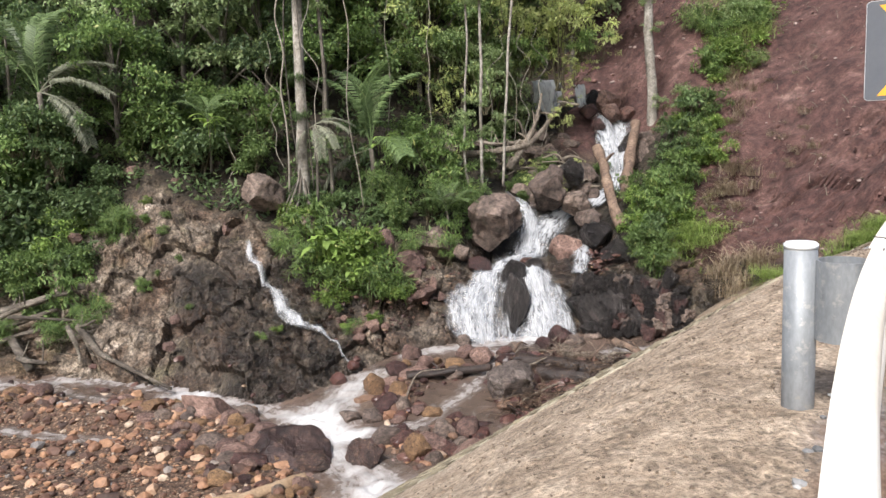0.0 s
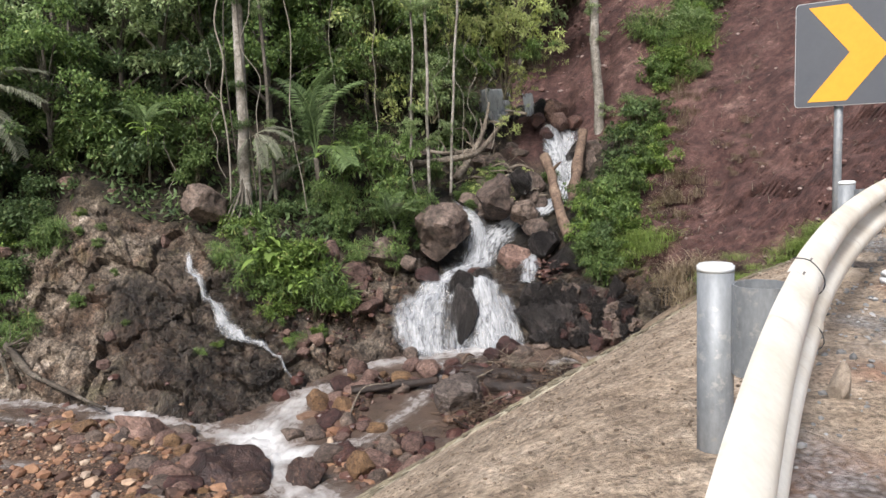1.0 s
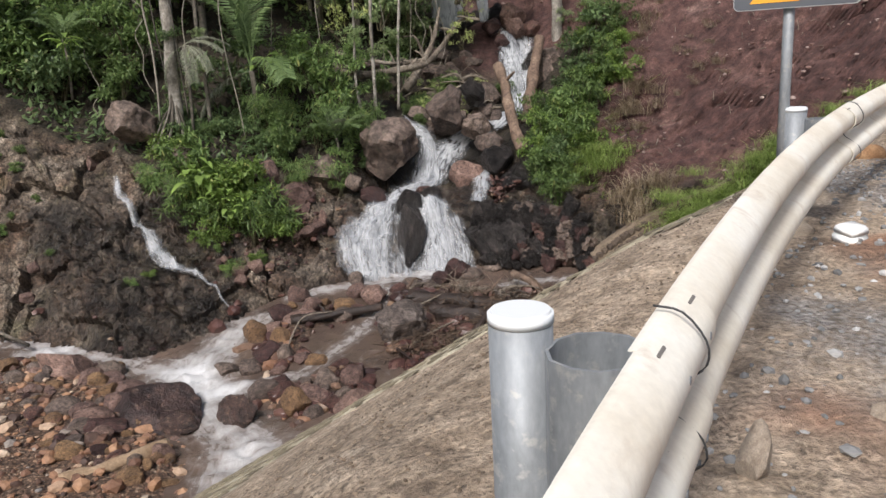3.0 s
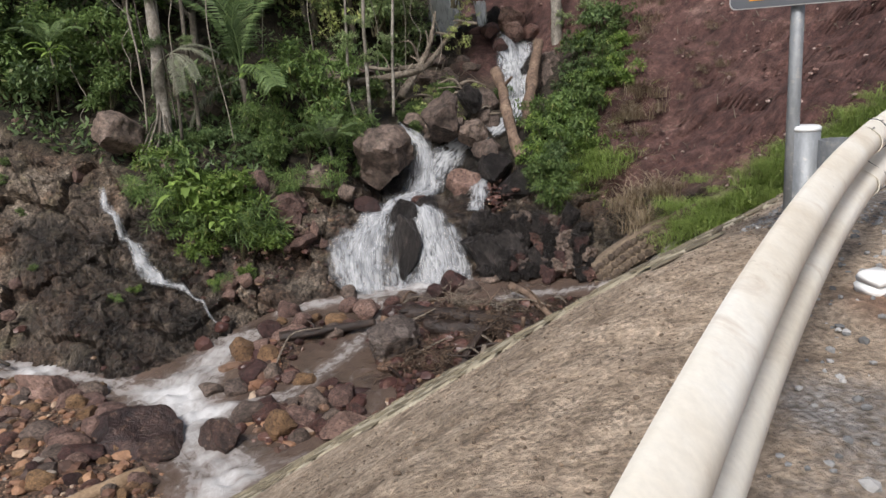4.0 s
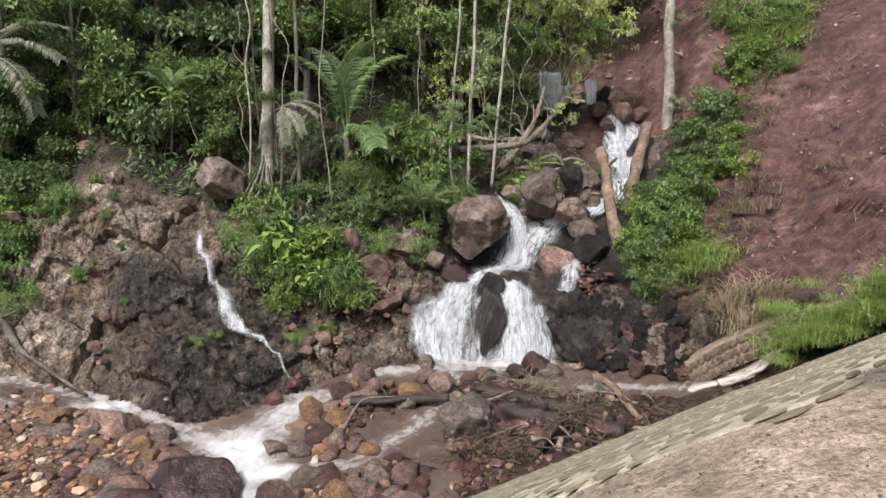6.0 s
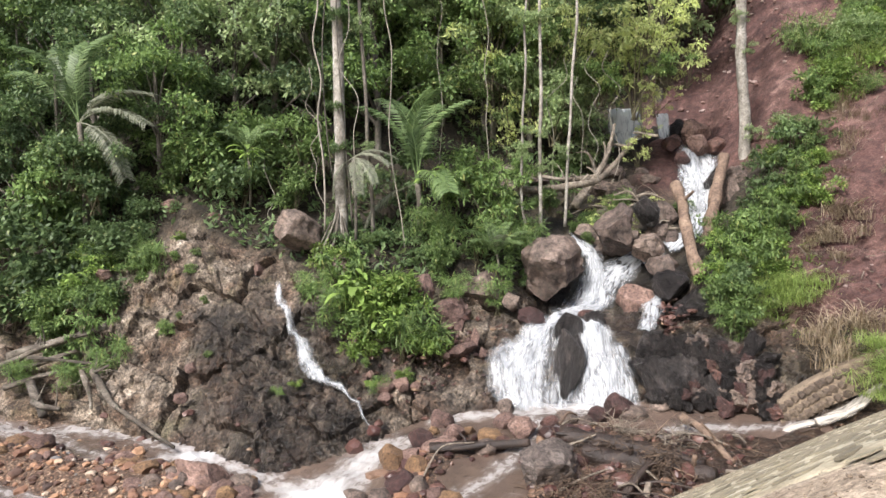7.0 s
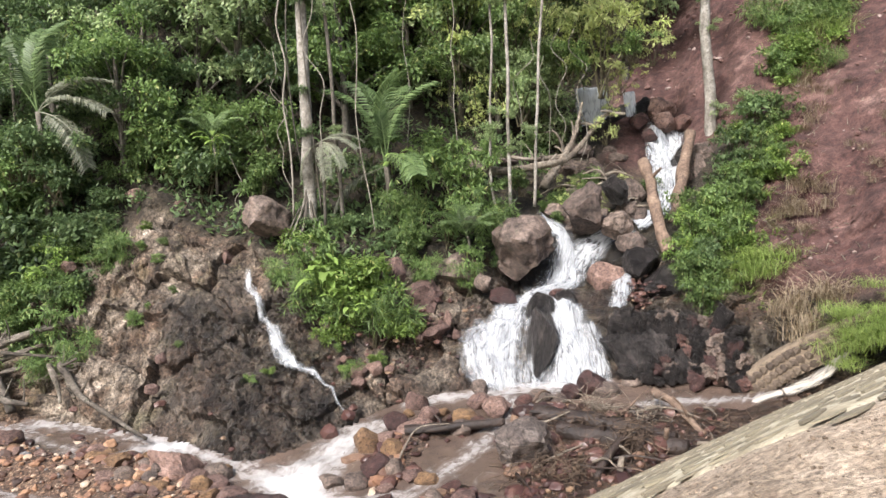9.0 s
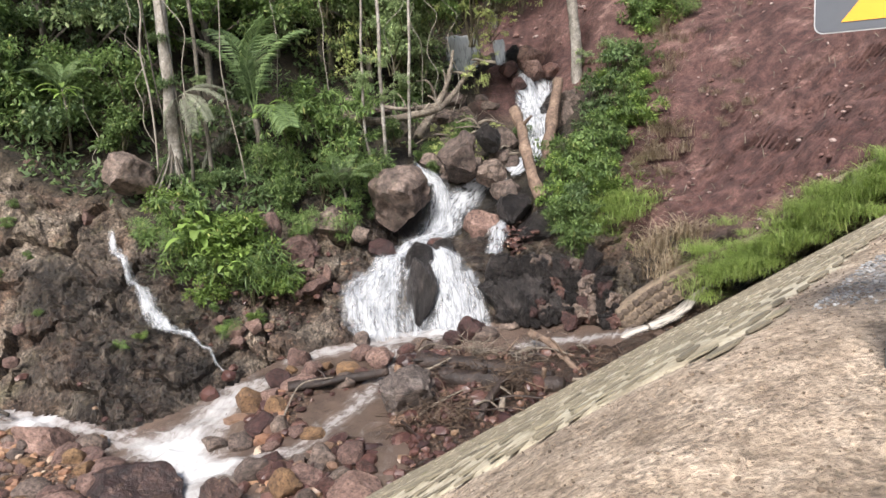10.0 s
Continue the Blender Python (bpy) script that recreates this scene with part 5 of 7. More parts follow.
def strewn(name, spots, mat, seed, label):
    """Broken stones too many to count, in one mesh."""
    rnd = random.Random(seed)
    shapes = [rock_mesh(60 + k, 2, 9) for k in range(6)]
    pieces = []
    for x, y, z, w in spots:
        me = rnd.choice(shapes)
        m = Matrix.Translation((x, y, z - 0.15 * w)) @ Matrix.Rotation(rnd.uniform(0, 6.28), 4, "Z") @ Matrix.Diagonal((w * rnd.uniform(0.55, 0.85), w * 0.52, w * rnd.uniform(0.34, 0.52), 1)) @ Matrix.Rotation(rnd.uniform(0, 6.28), 4, "Z")
        pieces.append(([m @ v.co for v in me.vertices], [tuple(q.vertices) for q in me.polygons]))
    v, f = joined(pieces)
    tagged(new(name, mesh_of(name, v, f, mat)), label, "stones", "", "stuff")

strewn("jam_stones", scatter(130, -0.1, 0.14, 19.3, 23.6, 79, 0.19, lambda x, y, a: y < profile(a)[2][0] - 0.3 and dist_to(MAIN_FLOW, x, y) > 0.9), WET_STONES, 3, "reddish wet stones lodged in the debris jam")
strewn("bed_stones", scatter(190, -0.27, 0.0, 16.4, 20.8, 81, 0.17, lambda x, y, a: dist_to(MAIN_FLOW, x, y) > 0.5 and dist_to(BACK_FLOW, x, y) > 0.3 and math.hypot((x + 0.5) / 1.2, (y - 20.3) / 0.9) > 0.9), WET_STONES, 4, "dark red wet stones between the rapids")
strewn("bar_stones", scatter(330, -0.95, -0.22, 13.5, 22.5, 78, 0.14, on_bar), BED_STONES, 5, "ochre and rust coloured stones on the gravel bar")
strewn("rapid_stones", scatter(60, -0.42, -0.2, 16.0, 22.6, 83, 0.2, lambda x, y, a: dist_to(MAIN_FLOW, x, y) < 0.9, 0.55) + scatter(46, -0.85, -0.36, 18.0, 23.2, 84, 0.17, lambda x, y, a: dist_to(SIDE_FLOW, x, y) < 0.8 or dist_to(BRAID_FLOW, x, y) < 0.5, 0.7), WET_STONES, 6, "dark stones breaking the rapids")

# ---- masonry on the embankment ----
PITCH_STONE = surface("pitching_stone", [(0.3, (0.16, 0.135, 0.093)), (0.6, (0.27, 0.232, 0.163)), (0.8, (0.37, 0.325, 0.235))], 3, 25, 0.9, 0.5, 0.02, (0.16, 0.15, 0.085), 0.3)


def slab_mesh(seed):
    rnd = random.Random(seed)
    n = 7
    pts = [(math.cos(2 * math.pi * k / n) * rnd.uniform(0.8, 1.1), math.sin(2 * math.pi * k / n) * rnd.uniform(0.75, 1.05)) for k in range(n)]
    verts = [(x * 1.02, y * 1.02, -0.9) for x, y in pts] + [(x, y, 0.55 + 0.1 * rnd.random()) for x, y in pts] + [(x * 0.8, y * 0.8, 1.0) for x, y in pts]
    faces = [(b + j, b + (j + 1) % n, b + n + (j + 1) % n, b + n + j) for b in (0, n) for j in range(n)] + [tuple(range(2 * n, 3 * n))]
    return mesh_of("pitching_stone", verts, faces, PITCH_STONE)


pitch = thing("stone_pitching", Matrix(), "stone pitching set in raised pale mortar on the embankment slope", "stone pitching", "", "structure")
SLABS = [slab_mesh(i) for i in range(6)]
ROW, RUN = 0.115, 0.33
PALE_MORTAR = surface("pale_mortar", [(0.28, (0.26, 0.215, 0.14)), (0.45, (0.41, 0.355, 0.25)), (0.65, (0.53, 0.475, 0.355))], 3.0, 28, 0.95, 0.6, 0.015, (0.24, 0.2, 0.14))


def rope(s, q):
    """Height of the mortar joints over the slope: wavering courses, staggered from course to course."""
    qq = (q + 0.05 * wobble(s, q, 1.3, 11.0)) / ROW
    row = math.floor(qq)
    ss = (s + 0.06 * wobble(s, q, 2.1, 15.0)) / RUN + 0.5 * (row % 2) + 0.35 * noise.cell((row * 7.3, 2.0, 0.5))
    d = min(min(qq - row, 1 - qq + row) * ROW, min(ss % 1, 1 - ss % 1) * RUN)
    return 0.007 * bell(d, 0.03) * (0.75 + 0.5 * wobble(s, q, 1.7, 19.0))


def build_mortar():
    ss, qq = np.arange(-11.5, 10.5, 0.06), np.arange(0.1, 9.2, 0.02)
    keep, verts = {}, []
    for j, q in enumerate(qq):
        for i, u in enumerate(ss):
            edge = sand_edge(u, q) - q
            if edge < -0.12:
                continue
            x, y, z = bank_surface(u, q)[:3]
            keep[i, j] = len(verts)
            verts.append((x, y, z + 0.012 + rope(u, q) - 0.075 * smooth01((0.32 - edge) / 0.44)))
    faces = [(keep[i, j], keep[i, j + 1], keep[i + 1, j + 1], keep[i + 1, j]) for i, j in keep if (i + 1, j) in keep and (i, j + 1) in keep and (i + 1, j + 1) in keep]
    part("mortar", mesh_of("mortar", verts, faces, PALE_MORTAR, True), None, pitch, "raised pale cream mortar joints")


build_mortar()
rnd = random.Random(91)
spots = []
for k in range(82):
    for i in range(68):
        u = (i - 0.5 * (k % 2) - 0.35 * noise.cell((k * 7.3, 2.0, 0.5)) + 0.5) * RUN - 11.4
        u = (math.floor(u / RUN + 0.5 * (k % 2) + 0.35 * noise.cell((k * 7.3, 2.0, 0.5))) + 0.5 - 0.5 * (k % 2) - 0.35 * noise.cell((k * 7.3, 2.0, 0.5))) * RUN
        q = (k + 0.5) * ROW
        u, q = u - 0.06 * wobble(u, q, 2.1, 15.0), q - 0.05 * wobble(u, q, 1.3, 11.0)
        if q > sand_edge(u, q) - 0.1 or q < 0.15:
            continue
        spots.append((u, q, rnd.randrange(6), rnd.uniform(0.7, 1.12), rnd.uniform(-0.16, 0.16), 0.007 * rnd.uniform(0.7, 1.5)))
spots.sort(key=lambda r: (r[0] + 6) ** 2 + 0.4 * (r[1] - 8.0) ** 2)
rest = []
for n, (s, q, k, f, turn, h) in enumerate(spots):
    x, y = bank_point(s, q)
    e = Vector(bank_surface(s, q + 0.1)[:3]) - Vector(bank_surface(s, q - 0.1)[:3])
    across = e.normalized()
    level = Vector((ALONG.x, ALONG.y, 0))
    slope = Matrix((level, across, level.cross(across) * (1 if level.cross(across).z > 0 else -1))).transposed().to_4x4()
    m = Matrix.Translation((x, y, bank_surface(s, q)[2] + 0.017)) @ slope @ Matrix.Rotation(turn, 4, "Z") @ Matrix.Diagonal((0.148 * f, 0.041 * f, h, 1))
    if n < 300:
        part("pitching_stone", SLABS[k], None, pitch).matrix_world = m
    else:
        me = SLABS[k]
        rest.append(([m @ v.co for v in me.vertices], [tuple(p.vertices) for p in me.polygons]))
v, f = joined(rest)
tagged(part("pitching_stones", mesh_of("pitching_stones", v, f, PITCH_STONE), None, pitch), "", "", "", "stuff")

# ditch wall with rounded stones set in mortar
MORTAR = surface("mortar", [(0.3, (0.12, 0.09, 0.06)), (0.6, (0.20, 0.152, 0.108)), (0.8, (0.29, 0.228, 0.168))], 2, 25, 0.9, 0.6, 0.02, (0.08, 0.062, 0.04))
COBBLE = surface("set_stone", [(0.3, (0.055, 0.04, 0.03)), (0.7, (0.13, 0.095, 0.068))], 2, 12, 0.85, 0.5, 0.02, None, 0.35)
WALL_LINE = [(6.3, 23.45, -4.72), (7.0, 23.5, -4.22), (7.6, 23.45, -3.85), (8.7, 23.3, -3.3), (9.85, 22.9, -2.75), (11.2, 22.4, -1.6), (12.0, 22.0, -1.1), (13.2, 21.4, -0.45), (15.0, 20.3, 0.4)]


def build_ditch_wall():
    wall = thing("ditch_wall", Matrix(), "low masonry wall of round stones lining the roadside ditch", "retaining wall", "", "structure")
    line = curve(WALL_LINE, 6)
    verts, faces = [], []
    for i, p in enumerate(line):
        d = line[min(i + 1, len(line) - 1)] - line[max(i - 1, 0)]
        nx, ny = -d.y / math.hypot(d.x, d.y), d.x / math.hypot(d.x, d.y)
        for o, z in ((-0.22, -0.75), (0.0, 0.0), (0.05, 0.05), (0.28, 0.05), (0.32, -0.9)):
            verts.append((p.x + nx * o, p.y + ny * o, p.z + z))
    for i in range(len(line) - 1):
        for j in range(4):
            faces.append((i * 5 + j, (i + 1) * 5 + j, (i + 1) * 5 + j + 1, i * 5 + j + 1))
    faces += [(0, 1, 2, 3, 4), tuple((len(line) - 1) * 5 + j for j in (4, 3, 2, 1, 0))]
    part("wall_body", mesh_of("wall_body", verts, faces, MORTAR), None, wall)
    me = rock_mesh(40, 1, 3)
    me.materials.append(COBBLE)
    rnd = random.Random(5)
    total = sum((b - a).length for a, b in zip(line, line[1:]))
    for c in range(int(total / 0.29)):
        for k, zz in enumerate((-0.15, -0.41, -0.66)):
            f = min(0.999, (c + 0.5 + 0.5 * (k % 2)) * 0.29 / total) * (len(line) - 1)
            p, d = line[int(f)].lerp(line[int(f) + 1], f % 1), line[int(f) + 1] - line[int(f)]
            nx, ny = -d.y / math.hypot(d.x, d.y), d.x / math.hypot(d.x, d.y)
            st = part("set_stone", me, None, wall)
            st.matrix_world = Matrix.Translation((p.x + nx * (zz * 0.29 + 0.055), p.y + ny * (zz * 0.29 + 0.055), p.z + zz)) @ Matrix.Diagonal((0.135, 0.135, 0.13, 1)) @ Matrix.Rotation(rnd.uniform(0, 6), 4, "Z")


build_ditch_wall()
outfall = thing("ditch_outfall", Matrix(), "foaming water pouring from the ditch into the pool", "waterfall", "", "structure")
part("cascade", fall([(8.9, 23.35, 0.45), (8.3, 23.25, 0.55), (7.68, 23.05, 0.62), (7.14, 22.95, 0.62), (6.54, 22.97, 0.62), (5.7, 23.1, 0.6), (4.6, 23.3, 0.4)], 0.28, 0.2, 8, 21.0, 0.12, SILTY, 6), None, outfall)

# ---- wood ----
WOOD_GREY = surface("grey_driftwood", [(0.3, (0.10, 0.078, 0.06)), (0.55, (0.235, 0.195, 0.15)), (0.8, (0.40, 0.345, 0.28))], 2, 14, 0.9, 0.9, 0.04, (0.07, 0.055, 0.04), 0.25, grain=0.6)
WOOD_OLD = surface("weathered_driftwood", [(0.3, (0.035, 0.028, 0.022)), (0.5, (0.11, 0.09, 0.07)), (0.72, (0.26, 0.225, 0.185))], 3, 18, 0.95, 1.0, 0.05, (0.05, 0.05, 0.03), 0.3, 0.0, (0.35, 1, 1), grain=0.7)
WOOD_DARK = surface("dark_wet_log", [(0.3, (0.016, 0.011, 0.009)), (0.6, (0.045, 0.029, 0.022)), (0.8, (0.10, 0.068, 0.05))], 2, 14, 0.5, 0.9, 0.05, None, 0.2, grain=0.6)
WOOD_BROWN = surface("brown_bare_log", [(0.3, (0.08, 0.05, 0.035)), (0.55, (0.20, 0.135, 0.095)), (0.8, (0.34, 0.25, 0.18))], 2, 14, 0.85, 0.9, 0.04, (0.09, 0.06, 0.045), 0.2, grain=0.6)
WOOD_TAN = surface("tan_log", [(0.3, (0.22, 0.145, 0.085)), (0.55, (0.36, 0.255, 0.16)), (0.8, (0.47, 0.36, 0.24))], 2, 14, 0.85, 0.8, 0.03, None, 0.0, grain=0.4)
TWIGS = surface("dry_twigs", [(0.3, (0.04, 0.025, 0.018)), (0.55, (0.09, 0.06, 0.04)), (0.8, (0.2, 0.145, 0.10))], 3, 20, 0.95, 0.0)


def log(name, points, r0, r1, mat, label, category="log", group="", stubs=0, seed=1):
    ob = thing(name, Matrix.Translation(points[0]), label, category, group)
    o = Vector(points[0])
    pts = [Vector(p) - o for p in points]
    part("trunk", limb_mesh("trunk", pts, r0, r1, mat, 11, 0.55, 10, seed), None, ob)
    rnd = random.Random(seed)
    line = curve(pts, 8)
    for _ in range(stubs):
        p = rnd.choice(line[3:-2])
        d = Vector((rnd.uniform(-1, 1), rnd.uniform(-0.6, 0.6), rnd.uniform(0.1, 1))).normalized() * rnd.uniform(0.3, 0.8)
        part("branch_stub", limb_mesh("branch_stub", [p, p + d * 0.5 + Vector((0.03, 0, 0.04)), p + d], r1 * 0.5, r1 * 0.2, mat, 6, 0.2, 3), None, ob)
    return ob


log("log", [(0.95, 22.15, -5.28), (2.4, 21.6, -5.32), (4.1, 20.75, -5.4)], 0.26, 0.22, WOOD_DARK, "dark wet log lodged across the stream", "log", "logs in the debris jam", 2, 2)
log("log", [(1.5, 21.35, -5.42), (2.8, 20.9, -5.45), (4.3, 20.3, -5.45)], 0.25, 0.2, WOOD_DARK, "dark wet log lodged across the stream", "log", "logs in the debris jam", 1, 3)
log("log", [(-2.2, 21.2, -5.35), (-1.0, 21.4, -5.3), (0.2, 21.7, -5.3)], 0.13, 0.1, WOOD_DARK, "dark wet log lodged across the stream", "log", "logs in the debris jam", 1, 4)
log("log", [(3.9, 23.0, -4.95), (4.3, 22.0, -5.0), (4.75, 20.9, -5.35)], 0.1, 0.08, WOOD_BROWN, "bare brown log leaning on the debris jam", "log", "", 1, 5)
log("log", [(2.25, 19.4, -5.75), (2.6, 19.9, -5.4), (3.0, 20.6, -5.2)], 0.1, 0.07, WOOD_DARK, "grey branch end sticking out of the debris", "log", "", 1, 6)
log("log", [(2.75, 19.4, -5.75), (2.85, 19.6, -5.35)], 0.09, 0.07, WOOD_GREY, "pale broken stump end among the debris", "log", "", 0, 7)
log("log", [(3.8, 20.5, -5.75), (3.88, 20.4, -5.0)], 0.06, 0.05, WOOD_BROWN, "short upright stick in the debris jam", "log", "", 0, 8)
log("bent_twig", [(-2.15, 19.6, -5.75), (-2.05, 20.3, -5.45), (-1.8, 21.0, -5.2), (-1.1, 21.3, -5.2)], 0.022, 0.014, WOOD_GREY, "thin bent twig arching over the stones", "twig")
log("log", [(5.05, 28.3, -2.1), (4.85, 29.2, -1.1), (4.78, 30.2, 0.0), (4.6, 30.9, 0.75)], 0.2, 0.17, WOOD_BROWN, "fallen grey trunk leaning beside the upper falls", "log", "fallen trunks by the falls", 2, 9)
log("log", [(5.65, 31.0, -1.5), (6.1, 32.2, 0.0), (6.65, 33.5, 1.65)], 0.24, 0.2, WOOD_BROWN, "bare fallen trunk leaning beside the upper falls", "log", "fallen trunks by the falls", 0, 10)
log("gnarled_root", [(4.3, 33.6, 2.5), (3.6, 33.8, 2.5), (3.0, 33.2, 1.9), (2.2, 32.2, 1.05), (1.2, 31.6, 0.75), (-0.6, 31.6, 0.65), (-1.8, 31.6, 0.85)], 0.05, 0.16, WOOD_GREY, "gnarled fallen tree arching over the gully", "fallen tree", "", 6, 11)
log("fallen_branch", [(2.7, 33.2, 3.0), (2.5, 32.9, 2.2), (2.2, 32.5, 1.4), (1.2, 31.2, 0.0)], 0.04, 0.14, WOOD_GREY, "grey fallen branch hanging across the gully", "fallen tree", "", 3, 12)
log("fallen_branch", [(2.4, 32.4, 1.1), (0.6, 32.2, 1.0), (-1.6, 32.6, 1.55)], 0.09, 0.06, WOOD_GREY, "grey fallen branch hanging across the gully", "fallen tree", "", 3, 13)
log("log", [(-16.6, 24.8, -4.1), (-15, 25.0, -3.65), (-13.3, 25.1, -3.15)], 0.15, 0.09, WOOD_OLD, "grey driftwood trunk resting on the bank", "log", "driftwood on the bank", 2, 14)
log("log", [(-16.4, 24.5, -4.6), (-15.2, 24.6, -4.2), (-13.7, 24.8, -3.75)], 0.12, 0.07, WOOD_OLD, "grey driftwood trunk resting on the bank", "log", "driftwood on the bank", 1, 15)
log("log", [(-15.4, 24.2, -4.75), (-14.9, 23.8, -5.15), (-14.4, 23.4, -5.55)], 0.16, 0.12, WOOD_OLD, "mossy log end by the water", "log", "driftwood on the bank", 0, 16)
log("driftwood_branch", [(-12.9, 23.7, -4.25), (-12.2, 23.2, -4.7), (-11.8, 22.95, -4.98), (-10.5, 22.2, -5.3), (-9.1, 21.45, -5.65)], 0.1, 0.045, WOOD_OLD, "forked grey driftwood branch reaching the water", "driftwood", "", 4, 17)
for i, (a, b, r) in enumerate((((-16.5, 24.2, -4.3), (-13.6, 24.6, -3.3), 0.09), ((-16.2, 24.0, -4.9), (-14.4, 24.2, -4.4), 0.1), ((-15.6, 24.4, -4.0), (-12.9, 24.3, -4.2), 0.06), ((-13.2, 23.6, -4.2), (-12.6, 23.1, -5.2), 0.08), ((-12.7, 23.6, -4.35), (-12.2, 23.2, -5.1), 0.07), ((-12.9, 23.7, -4.2), (-12.2, 23.5, -4.0), 0.05), ((-14.9, 23.6, -5.2), (-13.9, 23.5, -5.35), 0.11))):
    mid = [(u + v) / 2 + 0.12 * math.sin(7 * i + k) for k, (u, v) in enumerate(zip(a, b))]
    log("driftwood", [a, mid, b], r, r * 0.6, WOOD_OLD, "weathered grey driftwood branch piled on the bank", "driftwood", "driftwood on the bank", 2, 80 + i)
log("log", [(-5.50, 14.65, -5.97), (-4.76, 15.13, -5.97), (-3.93, 15.88, -5.97)], 0.16, 0.13, WOOD_TAN, "pale tan log half buried in gravel", "log", "", 0, 18)
log("slope_branch", [(8.3, 38.0, 3.6), (9.2, 37.6, 4.3), (10.0, 37.2, 4.7)], 0.05, 0.02, WOOD_GREY, "dead branch lying on the red slope", "branch", "", 2, 19)


def brush(name, x, y, z, rx, ry, rz, n, seed, mat, label):
    """A tangle of dry twigs."""
    rnd = random.Random(seed)
    pieces = []
    for _ in range(n):
        p = Vector((rnd.gauss(0, 0.45) * rx, rnd.gauss(0, 0.45) * ry, abs(rnd.gauss(0, 0.45)) * rz))
        d = Vector((rnd.gauss(0, 1), rnd.gauss(0, 0.8), rnd.gauss(-0.1, 0.5))).normalized() * rnd.uniform(0.2, 0.6)
        q = p + d * 0.5 + Vector((rnd.gauss(0, 0.05), rnd.gauss(0, 0.05), rnd.gauss(0, 0.06)))
        pieces.append(tube([p, q, p + d], [rnd.uniform(0.006, 0.016), 0.01, 0.005], 3, 0, 0, False))
    v, f = joined(pieces)
    ob = new(name, mesh_of(name, v, f, mat))
    ob.location = (x, y, z)
    tagged(ob, label, "brushwood", "", "stuff")


brush("brushwood", 1.3, 19.7, -5.75, 1.0, 0.8, 0.45, 420, 1, TWIGS, "tangled heap of dry twigs in the stream")
brush("brushwood", 3.3, 20.5, -5.6, 0.5, 0.4, 0.7, 260, 2, TWIGS, "dark bundle of roots and twigs on the logs")
brush("brushwood", 3.7, 21.9, -5.4, 0.55, 0.5, 0.5, 130, 3, WOOD_GREY, "pale tangle of dry twigs on the debris jam")
brush("brushwood", 2.4, 22.4, -5.3, 0.4, 0.4, 0.5, 90, 4, WOOD_GREY, "pale tangle of dry twigs on the debris jam")
brush("brushwood", 4.9, 21.8, -5.45, 1.0, 0.6, 0.3, 160, 5, TWIGS, "dry twigs washed up beside the pool")
brush("brushwood", -12.7, 23.7, -4.6, 0.5, 0.4, 0.4, 90, 7, WOOD_GREY, "grey roots and twigs caught on the driftwood")
brush("brushwood", 2.2, 21.8, -5.35, 1.4, 0.8, 0.3, 260, 6, TWIGS, "twigs and bark washed over the debris jam")

rnd = random.Random(515)
for i in range(22):
    x, y = rnd.uniform(0.4, 5.2), rnd.uniform(19.4, 23.2)
    if dist_to(MAIN_FLOW, x, y) < 0.6:
        continue
    t, ln = rnd.gauss(-0.45, 0.7), rnd.uniform(0.5, 1.5)
    z = height(x, y) + 0.12
    log("stick", [(x, y, z), (x + 0.5 * ln * math.cos(t), y + 0.5 * ln * math.sin(t), z + rnd.uniform(0.02, 0.2)), (x + ln * math.cos(t), y + ln * math.sin(t), z + rnd.uniform(0.0, 0.3))], rnd.uniform(0.025, 0.06), 0.015, rnd.choice((WOOD_BROWN, WOOD_DARK, WOOD_GREY)), "broken stick caught in the debris jam", "branch", "sticks in the debris jam", rnd.randrange(3), 120 + i)

# ---- plants ----
STEM = surface("green_brown_stem", [(0.3, (0.05, 0.045, 0.025)), (0.7, (0.13, 0.11, 0.06))], 5, 30, 0.9, 0.2)
DRY = leaf_mat("dry_grass", (0.15, 0.11, 0.07), (0.27, 0.215, 0.145), (0.40, 0.335, 0.24), 0.2)
GRASS = leaf_mat("fresh_grass", (0.11, 0.15, 0.045), (0.29, 0.38, 0.11), (0.42, 0.43, 0.17), 0.45)
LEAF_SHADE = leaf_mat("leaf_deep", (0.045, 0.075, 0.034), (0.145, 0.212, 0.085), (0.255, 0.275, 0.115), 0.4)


def shrub_kind(mat, seed, n=1500, length=0.17, width=0.5, droop=0.3, loose=False):
    rnd = random.Random(seed)
    puffs = [(rnd.gauss(0, 0.42), rnd.gauss(0, 0.42), rnd.uniform(-0.35, 0.65), rnd.uniform(0.22, 0.46)) for _ in range(14)]
    if loose:
        puffs = [(rnd.gauss(0, 0.5), rnd.gauss(0, 0.45), rnd.uniform(-0.6, 1.15), rnd.uniform(0.1, 0.26)) for _ in range(22)]
    stems = []
    for _ in range(9):
        q = rnd.choice(puffs)
        stems.append(tube([(rnd.gauss(0, 0.1), rnd.gauss(0, 0.1), -0.95), (q[0] * 0.5, q[1] * 0.5, q[2] * 0.4 - 0.3), q[:3]], [0.025, 0.017, 0.007], 5, 0, 0, False))
    v, f = joined(stems)
    return foliage_mesh("foliage", n, puffs, length, width, mat, seed, droop), mesh_of("stem", v, f, STEM)


def plant(name, kind, x, y, z, r, turn, label, category, group, squash=1.0):
    ob = thing(name, Matrix.Translation((x, y, z)) @ Matrix.Rotation(turn, 4, "Z") @ Matrix.Diagonal((r, r, r * squash, 1)), label, category, group)
    part("foliage", kind[0], None, ob)
    part("stem", kind[1], None, ob)
    return ob


